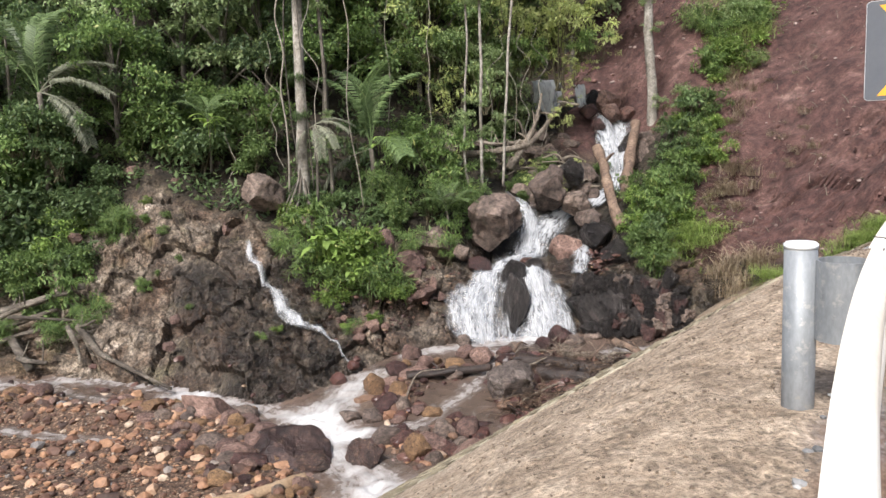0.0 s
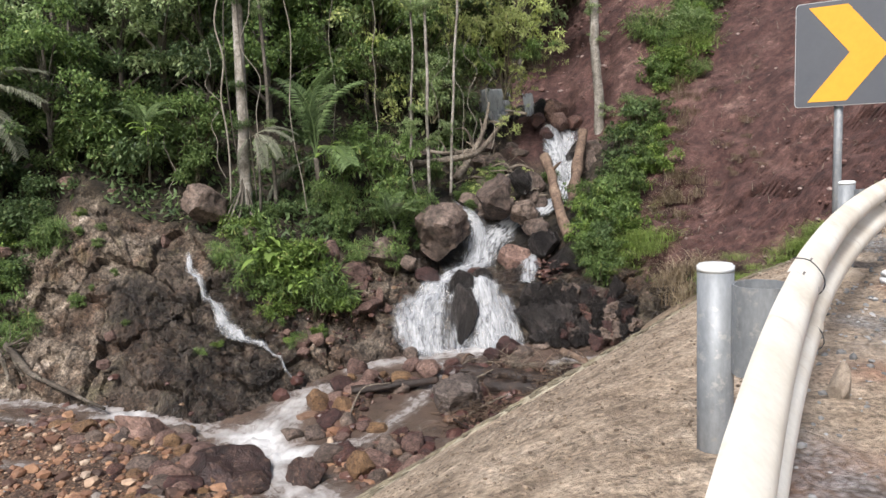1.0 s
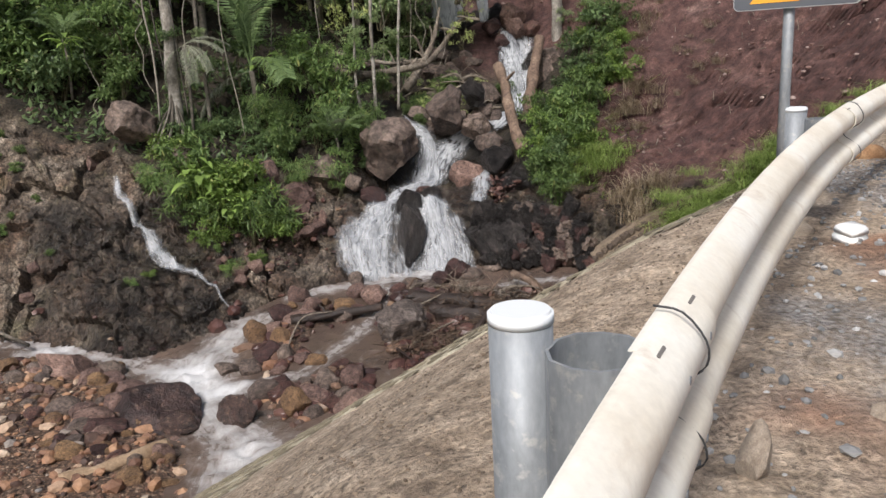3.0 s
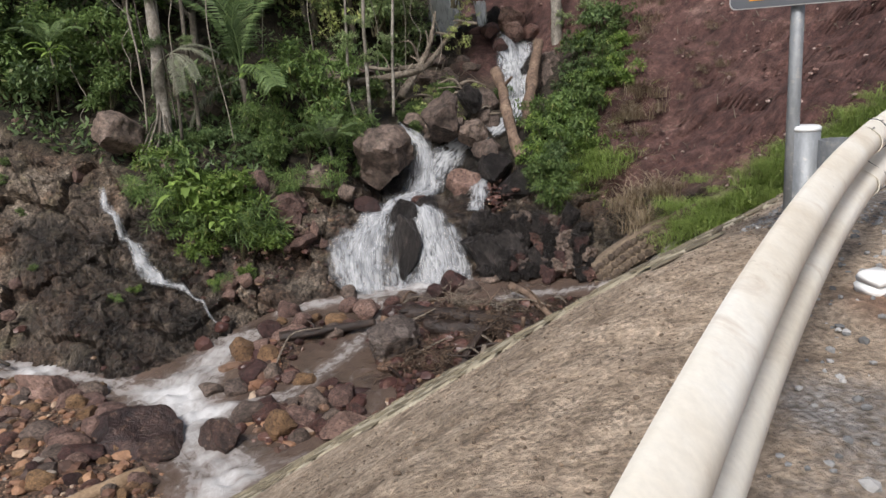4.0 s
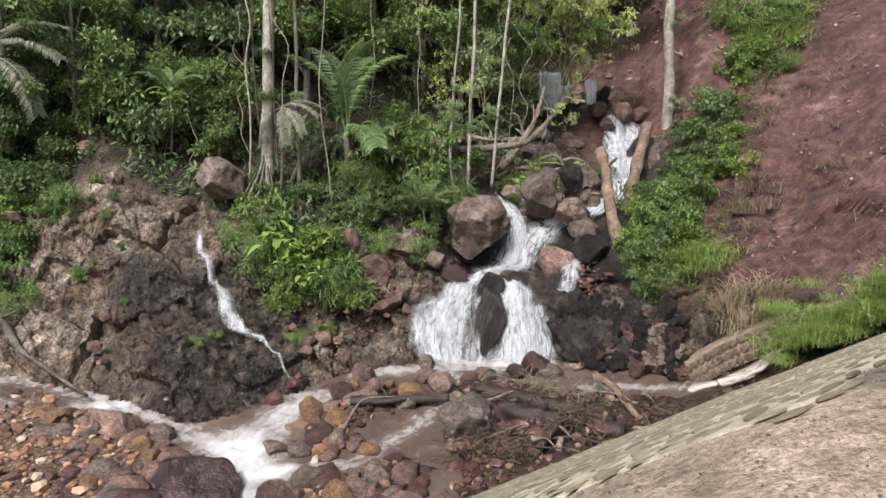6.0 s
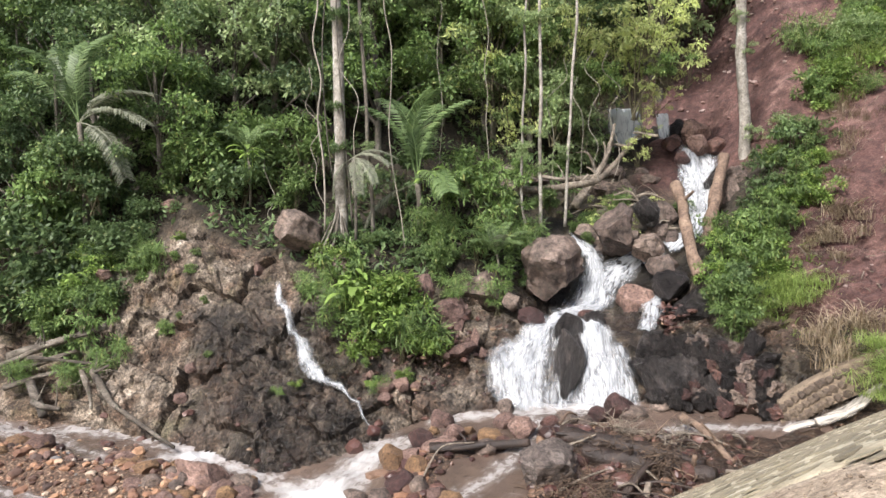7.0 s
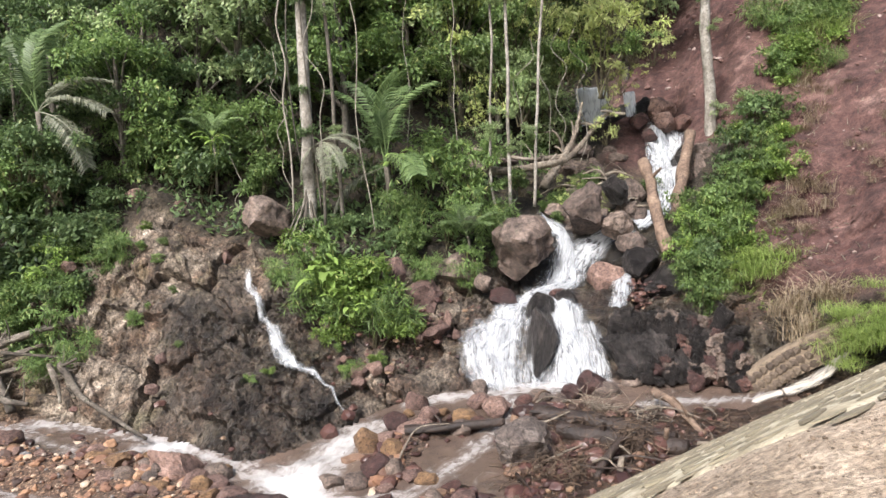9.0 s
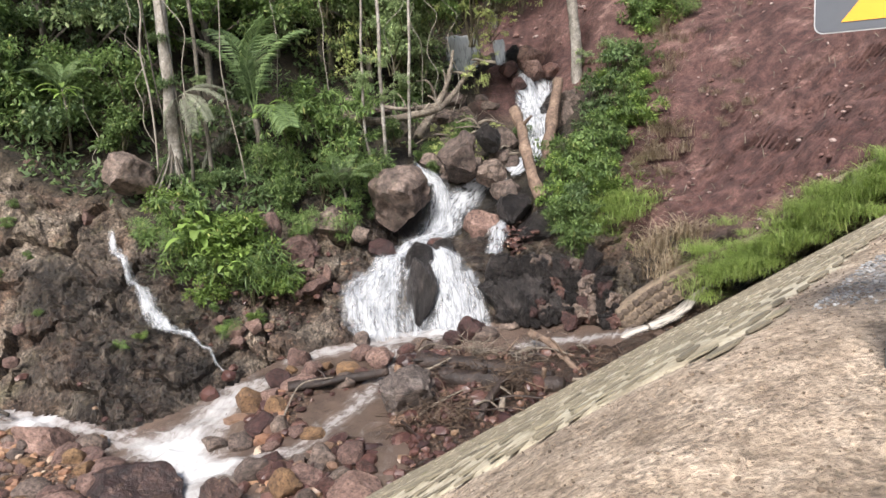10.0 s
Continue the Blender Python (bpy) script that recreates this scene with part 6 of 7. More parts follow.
KINDS = {}
for key, mat, n, ln, wd, dr in (("bright", LEAF_C, 2000, 0.15, 0.46, 0.25), ("mid", LEAF_A, 1900, 0.15, 0.42, 0.45), ("deep", LEAF_SHADE, 1700, 0.155, 0.46, 0.5), ("yellow", LEAF_Y, 620, 0.16, 0.36, 0.6), ("fern", LEAF_A, 1300, 0.3, 0.12, 0.4), ("light", LEAF_L, 1500, 0.15, 0.42, 0.45), ("wild", LEAF_A, 1000, 0.24, 0.3, 0.7), ("bramble", LEAF_SHADE, 1000, 0.2, 0.36, 0.6)):
    KINDS[key] = [shrub_kind(mat, 100 + i + len(KINDS) * 10, n, ln, wd, dr, key in ("yellow", "wild", "bramble")) for i in range(3)]


def shrubs(rows, keys, label, group, seed, grow=1.15):
    rnd = random.Random(seed)
    for x, y, z, r in rows:
        plant("shrub", rnd.choice(KINDS[rnd.choice(keys)]), x, y, z, r * grow * rnd.uniform(0.9, 1.15), rnd.uniform(0, 6.28), label, "shrub", group, rnd.uniform(0.85, 1.1))


shrubs([(-4.53, 25.6, -2.35, 1.19), (-5.47, 25.2, -2.6, 0.93), (-3.66, 24.6, -3.36, 0.89), (-6.18, 26.6, -1.39, 0.81), (-4.62, 24.4, -3.62, 0.65), (-6.6, 25.6, -1.95, 0.61), (-2.98, 24.8, -3.58, 0.49), (-4.1, 25.0, -2.9, 0.9), (-4.9, 24.9, -3.0, 0.8), (-5.6, 25.9, -1.9, 0.8), (-3.9, 25.9, -2.2, 0.7), (-14.04, 25.0, -3.75, 0.7), (-12.92, 24.4, -4.15, 0.5), (-13.86, 24.2, -4.61, 0.5)], ("bright", "bright", "wild", "fern", "mid"), "bright green broad-leaved shrub on the rocky bank", "shrubs on the bank", 1, 1.1)
# Mostly deep leaves here: the bank's heavy shadow is put into leaf colour.
shrubs([(-17.34, 28.5, -0.01, 1.6), (-15.87, 29.0, 0.5, 1.35), (-16.6, 27.5, -1.72, 1.44), (-14.7, 27.6, -1.21, 1.28), (-15.88, 26.0, -3.2, 1.05), (-14.04, 28.0, -0.5, 0.96), (-13.02, 26.8, -1.73, 0.61), (-14.33, 26.5, -2.58, 0.82), (-19.03, 28.0, -0.7, 1.87), (-18.09, 26.5, -2.87, 1.56), (-13.69, 28.6, 0.23, 0.64), (-14.96, 25.4, -4.2, 0.51), (-15.3, 27.9, 1.3, 1.0), (-15.9, 27.6, 2.2, 0.9), (-16.8, 27.8, 1.9, 1.1), (-15.0, 28.3, 2.1, 0.8)], ("mid", "deep", "deep"), "green creeper-covered shrub on the steep bank", "shrubs on the steep bank", 2)
shrubs([(-12.06, 29.8, 1.71, 1.3), (-10.72, 29.6, 1.24, 1.27), (-9.36, 30.0, 1.77, 1.26), (-12.32, 30.5, 2.75, 1.33), (-10.78, 31.0, 2.89, 1.1), (-8.5, 29.2, 0.75, 0.91), (-13.3, 30.0, 1.36, 1.0), (-8.4, 30.4, 2.52, 1.05)], ("mid", "mid", "deep"), "dense green understorey shrub below the trees", "understorey shrubs", 3)
shrubs([(-2.63, 30.0, 1.41, 1.08), (-1.82, 29.4, 0.42, 0.96), (-2.95, 29.2, 0.29, 0.86), (-0.86, 29.2, 0.0, 0.76), (-3.46, 28.6, -0.41, 0.75), (-1.92, 28.2, -1.0, 0.73), (-2.93, 27.4, -1.6, 0.63), (-0.3, 28.6, -1.1, 0.65), (-0.77, 31.0, 1.31, 0.6), (0.42, 30.2, 0.28, 0.6), (-4.67, 30.0, 0.73, 0.8)], ("wild", "mid", "fern", "bramble"), "green shrub growing among the boulders", "shrubs by the falls", 4)
shrubs([(7.38, 31.5, 0.49, 0.94), (8.87, 33.0, 1.41, 1.11), (7.24, 30.0, -0.97, 0.99), (5.98, 29.0, -1.75, 0.76), (8.07, 30.5, -0.47, 0.91), (6.1, 27.8, -2.85, 0.73), (9.06, 31.5, 0.41, 0.85), (7.14, 28.0, -2.56, 0.65), (6.25, 29.5, -1.07, 0.58), (6.19, 26.6, -3.5, 0.53), (9.92, 34.0, 1.79, 0.81)], ("wild", "deep", "bramble"), "green shrub on the bank beside the falls", "shrubs beside the falls", 5, 0.95)
shrubs([(11.9, 37.0, 4.5, 1.3), (13.2, 39.0, 6.0, 1.4), (13.3, 37.5, 5.0, 1.1), (10.8, 35.5, 3.2, 0.9), (15.3, 41.0, 7.2, 1.4), (9.9, 35.0, 2.5, 0.75), (16.6, 43.0, 8.5, 1.5), (15.1, 43.0, 8.6, 1.4)], ("mid", "light", "bright"), "green shrub in a strip up the red slope", "shrubs on the red slope", 6, 1.1)
shrubs([(3.29, 45.0, 9.45, 1.85), (6.22, 46.0, 9.98, 1.91), (8.65, 47.0, 10.57, 1.64), (3.0, 44.0, 7.5, 1.5), (5.0, 46.0, 8.6, 1.4)], ("mid",), "green shrub above the top of the falls", "shrubs above the falls", 7)
shrubs([(3.42, 34.0, 4.71, 1.35), (4.57, 35.0, 5.62, 1.4), (3.04, 34.5, 5.65, 1.14), (2.15, 34.0, 4.8, 0.9), (4.0, 34.0, 6.6, 1.2), (5.2, 35.5, 6.4, 1.0), (3.9, 34.6, 3.0, 0.5), (3.5, 33.2, 1.9, 0.5), (4.3, 35.2, 3.9, 0.6), (2.0, 34.6, 5.6, 1.0), (1.2, 34.2, 6.4, 1.0), (5.6, 36.0, 5.2, 0.8)], ("yellow",), "airy yellow-green foliage hanging over the gully", "yellow-green foliage", 8, 1.05)

rnd = random.Random(909)
rows = []
for _ in range(20):
    a, y = rnd.uniform(-0.24, 0.0), rnd.uniform(34, 38)
    x = FAN[0] + a * (y - FAN[1])
    rows.append((x, y, base_height(x, y) + rnd.uniform(1.2, 5.5), rnd.uniform(0.7, 1.3)))
rows += [(0.97, 33.97, 4.41, 0.64), (1.52, 34.29, 3.15, 0.65), (2.33, 33.63, 4.6, 0.74), (3.60, 35.03, 5.0, 0.68), (4.70, 33.84, 5.0, 0.6), (0.35, 33.93, 3.41, 0.92), (1.76, 35.16, 1.87, 0.88), (0.81, 35.10, 1.27, 0.67)]
shrubs(rows, ("light", "light", "yellow", "mid"), "light green foliage hanging between the trees", "hanging foliage", 58)


def broadleaf(x, y, z, size, n, seed):
    """A rosette of large paddle leaves on short stalks."""
    rnd = random.Random(seed)
    ob = thing("broadleaf_plant", Matrix.Translation((x, y, z)), "bright green plant with large paddle-shaped leaves", "plant", "broad-leaved plants")
    for _ in range(n):
        t, up, ln = rnd.uniform(-2.9, 0.3), rnd.uniform(0.2, 1.0), size * rnd.uniform(0.6, 1.15)
        out, side = Vector((math.cos(t), math.sin(t), 0)), Vector((-math.sin(t), math.cos(t), 0))
        base = Vector((rnd.gauss(0, 0.12), rnd.gauss(0, 0.1), rnd.uniform(0, 0.9) * size))
        v, f = tube([base - Vector((0, 0, 0.6 * size)), base, base + out * 0.12 + Vector((0, 0, 0.1))], [0.012, 0.01, 0.008], 4, 0, 0, False)
        v, f = list(v), list(f)
        o = len(v)
        for k in range(7):
            u = k / 6
            c = base + out * (0.1 + ln * u) + Vector((0, 0, ln * (up * u - 0.75 * u * u) + 0.1))
            w = 0.24 * ln * math.sin(math.pi * min(1.0, u * 0.93 + 0.07)) ** 0.8
            v += [c - side * w + Vector((0, 0, 0.25 * w)), c, c + side * w + Vector((0, 0, 0.25 * w))]
        for k in range(6):
            q = o + 3 * k
            f += [(q, q + 1, q + 4, q + 3), (q + 1, q + 2, q + 5, q + 4)]
        part("leaf", mesh_of("leaf", v, f, LEAF_C, True), None, ob)


for i, (x, y, z, size, n) in enumerate(((-4.75, 24.25, -2.3, 0.55, 12), (-4.3, 24.0, -2.75, 0.45, 9), (-5.1, 24.6, -1.9, 0.5, 8), (-4.1, 23.9, -3.1, 0.35, 7), (-9.8, 28.4, 2.0, 0.55, 9), (-3.3, 28.0, 0.9, 0.5, 7), (-14.9, 25.6, -1.9, 0.4, 6))):
    broadleaf(x, y, z, size, n, 300 + i)


def tree_kind(mat, seed, n=6500, length=0.22, width=0.46, spread=2.5, tall=7.0):
    rnd = random.Random(seed)
    puffs, limbs = [], []
    for i in range(15):
        h = tall * rnd.uniform(0.35, 1.05)
        t = rnd.uniform(0, 6.28)
        d = spread * rnd.uniform(0.25, 0.95) * (1.15 - 0.45 * abs(h / tall - 0.65))
        c = (math.cos(t) * d, math.sin(t) * d, h)
        puffs += [(c[0] + rnd.gauss(0, 0.5), c[1] + rnd.gauss(0, 0.5), c[2] + rnd.gauss(0, 0.45), rnd.uniform(0.35, 0.8)) for _ in range(3)]
        limbs.append(tube(curve([(0, 0, h * 0.55), (c[0] * 0.45, c[1] * 0.45, h * 0.8), c], 3), [0.06, 0.055, 0.045, 0.04, 0.03, 0.02, 0.012], 5, 0.1, 0, False))
    v, f = joined(limbs)
    lean = rnd.uniform(-0.3, 0.3)
    trunk = limb_mesh("trunk", [(0, 0, -0.6), (0.05, 0, tall * 0.3), (lean * 0.6, 0.1, tall * 0.65), (lean, 0.1, tall)], 0.16, 0.05, BARK, 9, 0.2, 5, seed)
    return trunk, mesh_of("branching", v, f, BARK), foliage_mesh("crown", n, puffs, length, width, mat, seed, 0.5)


TREES = {k: [tree_kind(m, 200 + i + j * 10, n) for i in range(3)] for j, (k, m, n) in enumerate((("mid", LEAF_A, 6400), ("deep", LEAF_SHADE, 6000), ("dark", LEAF_B, 5600), ("light", LEAF_L, 5600), ("airy", LEAF_Y, 2300)))}


def tree(kind, x, y, z, scale, turn, label, group):
    ob = thing("tree", Matrix.Translation((x, y, z)) @ Matrix.Rotation(turn, 4, "Z") @ Matrix.Scale(scale, 4), label, "tree", group)
    for nm, me in zip(("trunk", "branching", "crown"), kind):
        part(nm, me, None, ob)


rnd = random.Random(404)
# First row: deep and dark leaf colours paint in the far-left forest shadow.
for y, a0, a1, n, keys, sc in ((31.0, -1.02, -0.5, 8, ("mid", "deep", "dark"), 0.85), (33.5, -1.02, -0.24, 12, ("mid", "deep", "dark", "light"), 1.0), (37.5, -0.95, -0.06, 12, ("deep", "mid", "mid"), 1.15), (36.0, -0.32, -0.1, 5, ("light",), 1.05), (43.0, -0.9, 0.1, 12, ("deep", "light"), 1.35), (44.0, -0.08, 0.1, 8, ("light", "airy", "airy"), 1.05), (50.0, -0.85, 0.16, 11, ("mid", "deep"), 1.6), (58.0, -0.8, 0.3, 9, ("mid", "deep"), 2.0)):
    for i in range(n):
        a = a0 + (a1 - a0) * (i + rnd.uniform(0.1, 0.9)) / n
        yy = y + rnd.uniform(-1.2, 1.2)
        x = FAN[0] + a * (yy - FAN[1])
        tree(rnd.choice(TREES[rnd.choice(keys)]), x, yy, base_height(x, yy) - 0.4, sc * rnd.uniform(0.85, 1.15), rnd.uniform(0, 6.28), "dense rainforest tree hung with creepers", "rainforest trees")

rnd = random.Random(77)
rows = []
for _ in range(26):
    a, u = rnd.uniform(-0.6, -0.22), rnd.uniform(0.35, 1.0)
    nodes = profile(a)
    y = nodes[2][0] + (nodes[4][0] - nodes[2][0]) * u
    x = FAN[0] + a * (y - FAN[1])
    if abs(x + 8.0 - 1.1 * (26.0 - y)) > 0.9:
        rows.append((x, y - 0.05, surface_z(x, y) + 0.1, rnd.uniform(0.1, 0.26)))
shrubs(rows, ("fern", "bright", "mid"), "small green plant rooted in a crack of the rock", "plants on the rock face", 56)

# tall slender trees whose crowns stand above the view
def tall_tree(points, r0, r1, label, seed, mat=BARK, crown="mid", sprays=4, shoot="light"):
    o = Vector(points[0])
    ob = thing("tall_tree", Matrix.Translation(o), label, "tree", "")
    pts = [Vector(p) - o for p in points]
    line = curve(pts, 3)
    bend = 0.08 + 0.35 * r0
    line = [p + Vector((bend * noise.noise((p.z * 0.5, seed, r0 * 40)), bend * noise.noise((p.z * 0.5, 9 + seed, r0 * 40)), 0)) * min(1.0, i / 2) for i, p in enumerate(line)]
    part("trunk", limb_mesh("trunk", line, r0, r1, mat, 12, 0.22, 4, seed), None, ob)
    top = pts[-1]
    cr = part("crown", TREES[crown][seed % 3][2], None, ob)
    cr.matrix_world = Matrix.Translation(o + top - Vector((0, 0, 1.0))) @ Matrix.Scale(0.42, 4)
    rnd = random.Random(seed + int(r0 * 1000))
    for _ in range(sprays):
        p = line[rnd.randrange(2, len(line) - 2)]
        sp = part("leafy_shoot", rnd.choice(KINDS[shoot])[0], None, ob)
        sp.matrix_world = Matrix.Translation(o + p + Vector((rnd.uniform(-0.25, 0.25), -0.1, 0))) @ Matrix.Rotation(rnd.uniform(0, 6.28), 4, "Z") @ Matrix.Scale(rnd.uniform(0.22, 0.45), 4)
    return ob


BARK_PALE = surface("pale_bark", [(0.3, (0.12, 0.105, 0.085)), (0.5, (0.27, 0.245, 0.21)), (0.72, (0.44, 0.415, 0.37))], 3.5, 16, 0.9, 0.6, 0.02, (0.11, 0.10, 0.075), 0.1, 0.0, (1, 1, 0.8), grain=0.5)
big = tall_tree([(-6.26, 27.7, -0.6), (-6.2, 27.65, 2.2), (-6.14, 27.6, 6.3), (-6.0, 27.7, 10.5)], 0.21, 0.15, "thick grey rainforest tree wrapped in vines and roots", 1, BARK_PALE, "deep", 7, "deep")
for i, (dx, dy, dz, r) in enumerate(((-0.6, -0.6, -1.0, 0.07), (-0.85, -0.9, -1.3, 0.06), (-0.3, -0.8, -1.0, 0.06), (0.35, -0.6, -0.8, 0.06), (0.6, -0.4, -0.7, 0.05), (-1.1, -1.1, -1.5, 0.045))):
    part("root", limb_mesh("root", [(0.08 * dx, -0.12, 1.1 - 0.12 * i), (dx * 0.22, dy * 0.22 - 0.08, 0.45), (dx * 0.45, dy * 0.5, -0.1), (dx * 0.75, dy * 0.8, dz + 0.55)], r * 0.6, r * 0.8, BARK, 6, 0.2, 5, i), None, big)
for i in range(2):
    t = i * 1.9
    part("vine", limb_mesh("vine", [(0.36 * math.cos(t), 0.36 * math.sin(t), 0.2), (0.36 * math.cos(t + 0.5), -0.33, 3.2), (0.3 * math.cos(t + 0.9), -0.3, 6.5), (0.3, -0.25, 10)], 0.028, 0.02, WOOD_GREY if i == 2 else BARK, 5, 0.2, 6, i), None, big)
tall_tree([(0.1, 29.5, -0.6), (0.12, 29.5, 2.5), (0.2, 29.5, 6.2), (0.3, 29.6, 10.0)], 0.065, 0.045, "slender pale rainforest tree beside the falls", 2, BARK_PALE)
tall_tree([(0.9, 29.8, -0.6), (1.12, 29.8, 3.0), (1.36, 29.8, 6.2), (1.6, 29.8, 10.0)], 0.055, 0.04, "slender pale rainforest tree beside the falls", 0, BARK_PALE)
tall_tree([(7.7, 35.0, 0.3), (7.6, 35.0, 3.5), (7.46, 35.0, 6.8), (7.3, 35.0, 11.5)], 0.23, 0.17, "pale straight tree standing at the gully's edge", 1, BARK_PALE)
tall_tree([(-5.3, 28.0, -0.6), (-5.35, 28.0, 2.2), (-5.45, 28.0, 6.0), (-5.5, 28.2, 9.5)], 0.07, 0.05, "thin grey understorey tree among the vines", 2, BARK, "deep")
tall_tree([(-0.35, 29.3, -0.8), (-0.5, 29.4, 0.6), (-0.45, 29.4, 2.6), (-0.3, 29.5, 5.0), (-0.1, 29.6, 9.0)], 0.05, 0.035, "thin leaning tree beside the falls", 1, BARK_PALE)

LIANA = surface("pale_liana", [(0.3, (0.16, 0.14, 0.11)), (0.7, (0.36, 0.325, 0.27))], 4, 30, 0.9, 0.3)
rnd = random.Random(8)
for x, y, z0, z1, sway, r in ((-6.7, 27.2, -0.4, 8.0, 0.22, 0.032), (-4.55, 27.6, -1.2, 8.0, 0.3, 0.02), (-5.8, 27.3, 0.6, 8.0, 0.4, 0.016), (-1.9, 31.5, 1.2, 8.0, 0.3, 0.016), (-3.4, 30.5, 1.5, 8.0, 0.3, 0.014), (1.9, 31.5, 0.8, 5.5, 0.4, 0.014), (2.4, 32.0, 0.8, 5.5, 0.5, 0.014), (1.5, 30.8, 0.2, 4.5, 0.3, 0.013), (-9.3, 28.9, -0.2, 2.0, 0.2, 0.013), (0.5, 29.9, 0.4, 5.0, 0.5, 0.012), (-7.4, 28.6, 0.4, 5.0, 0.3, 0.014)):
    n = 7
    pts = [(x + sway * noise.noise((i * 0.9, x, 0)) * 1.6 + 0.04 * (n - i) * sway, y + sway * 0.5 * noise.noise((i * 0.6, x, 9)), z0 + (z1 - z0) * i / n) for i in range(n + 1)]
    ob = new("liana", limb_mesh("liana", pts, r, r * 0.9, LIANA, 6, 0.15, 5))
    tagged(ob, "pale liana hanging from the forest canopy", "liana", "lianas")


def frond_mesh(length, mat, seed, lift=0.75, droop=1.3, leaflet=0.45, pairs=52):
    """One feather frond: a bowed midrib with paired hanging leaflets."""
    rnd = np.random.default_rng(seed)
    rib = [Vector((length * (t - 0.12 * t * t), 0, length * (lift * t - 0.5 * droop * t * t))) for t in np.linspace(0, 1, 14)]
    v, f = tube(rib, [0.022 * (1 - 0.85 * i / 13) for i in range(14)], 5, 0, 0, False)
    v, f = list(v), list(f)
    for i in range(pairs):
        t = 0.18 + 0.82 * i / (pairs - 1)
        k = min(int(t * 13), 12)
        p = rib[k].lerp(rib[k + 1], t * 13 - k)
        d = (rib[k + 1] - rib[k]).normalized()
        ln = leaflet * length * 0.55 * (1 - 0.75 * abs(t - 0.45) ** 1.3) * rnd.uniform(0.85, 1.1)
        for s in (-1, 1):
            out = (Vector((0, s, 0)) * 0.85 + d * 0.55 + Vector((0, 0, 0.12 + rnd.normal(0, 0.05)))).normalized()
            mid, tip = p + out * ln * 0.55, p + out * ln - Vector((0, 0, ln * 0.38))
            w = d * (0.012 * length * 0.5 + 0.003)
            o = len(v)
            v += [p - w * 0.5, p + w * 0.5, mid + w, mid - w, tip]
            f += [(o, o + 1, o + 2, o + 3), (o + 3, o + 2, o + 4)]
    return mesh_of("frond", v, f, mat)


PALM_LEAF = leaf_mat("palm_leaf", (0.07, 0.11, 0.04), (0.15, 0.215, 0.085), (0.25, 0.30, 0.12), 0.35)
PALM_GREY = leaf_mat("palm_leaf_grey", (0.15, 0.16, 0.11), (0.28, 0.29, 0.21), (0.36, 0.35, 0.25), 0.3)
FRONDS = [frond_mesh(2.6, PALM_LEAF, i, 0.9, 1.3) for i in range(2)] + [frond_mesh(2.4, PALM_GREY, 5, 0.35, 1.2)]


def palm(x, y, z, trunk, scale, turns, label, seed):
    rnd = random.Random(seed)
    ob = thing("palm", Matrix.Translation((x, y, z)), label, "palm", "palms")
    part("trunk", limb_mesh("trunk", [(0, 0, -trunk - 0.5), (0.05, 0, -trunk * 0.5), (0, 0, 0)], 0.09 * scale, 0.07 * scale, BARK, 9, 0.1, 5), None, ob)
    for k, (turn, tilt, dead) in enumerate(turns):
        fr = part("frond", FRONDS[2 if dead else k % 2], None, ob)
        fr.matrix_world = Matrix.Translation((x, y, z)) @ Matrix.Rotation(radians(turn), 4, "Z") @ Matrix.Rotation(radians(-tilt), 4, "Y") @ Matrix.Scale(scale, 4)
    return ob


palm(-15.9, 28.2, 3.5, 3.1, 1.3, ((5, 34, 1), (-8, 12, 1), (30, 55, 0), (-14, -28, 1), (95, 55, 0), (140, 45, 0), (175, 20, 0), (-160, 40, 0)), "tall palm with long arching grey-green fronds", 1)
palm(-10.15, 29.3, 2.35, 1.5, 0.55, ((0, 10, 0), (60, 30, 0), (-40, 5, 0), (120, 25, 0), (180, 15, 0), (-100, 20, 0)), "young palm rising from the understorey", 2)
palm(-3.95, 28.9, 1.0, 1.6, 1.3, ((5, 42, 0), (-20, 62, 0), (80, 45, 0), (150, 52, 0), (190, 40, 0), (-60, -20, 0), (185, -30, 1)), "palm with upright arching fronds below the trees", 3)
palm(-1.2, 27.7, -1.3, 0.6, 0.5, ((10, 20, 0), (-40, 5, 0), (-80, 10, 0), (60, 40, 0), (120, 40, 0), (180, 25, 0), (-130, 10, 0), (-70, 55, 1)), "small palm leaning out beside the boulder", 4)
palm(-5.75, 27.5, 1.9, 2.2, 0.62, ((-15, 5, 1), (-35, -20, 1), (10, 15, 1), (-165, -45, 1), (-60, -40, 1)), "withered palm with drooping grey fronds", 5)


def tuft_mesh(n, tall, width, mat, seed, lean=0.7, spread=0.18):
    rnd = np.random.default_rng(seed)
    v, f = [], []
    for _ in range(n):
        t = rnd.uniform(0, 6.28)
        b = np.array([rnd.normal(0, spread), rnd.normal(0, spread), -0.05])
        d = np.array([math.cos(t), math.sin(t), 0]) * lean * rnd.uniform(0.3, 1.2)
        h = tall * rnd.uniform(0.55, 1.15)
        side = np.array([-math.sin(t), math.cos(t), 0]) * width
        o = len(v)
        for k, (u, w) in enumerate(((0, 1.0), (0.4, 0.9), (0.75, 0.6))):
            p = b + np.array([0, 0, h * (u - 0.35 * lean * u * u)]) + d * h * u * u
            v += [tuple(p - side * w), tuple(p + side * w)]
        p = b + np.array([0, 0, h * (1 - 0.42 * lean)]) + d * h
        v.append(tuple(p))
        f += [(o, o + 1, o + 3, o + 2), (o + 2, o + 3, o + 5, o + 4), (o + 4, o + 5, o + 6)]
    return mesh_of("grass_tuft", v, f, mat)


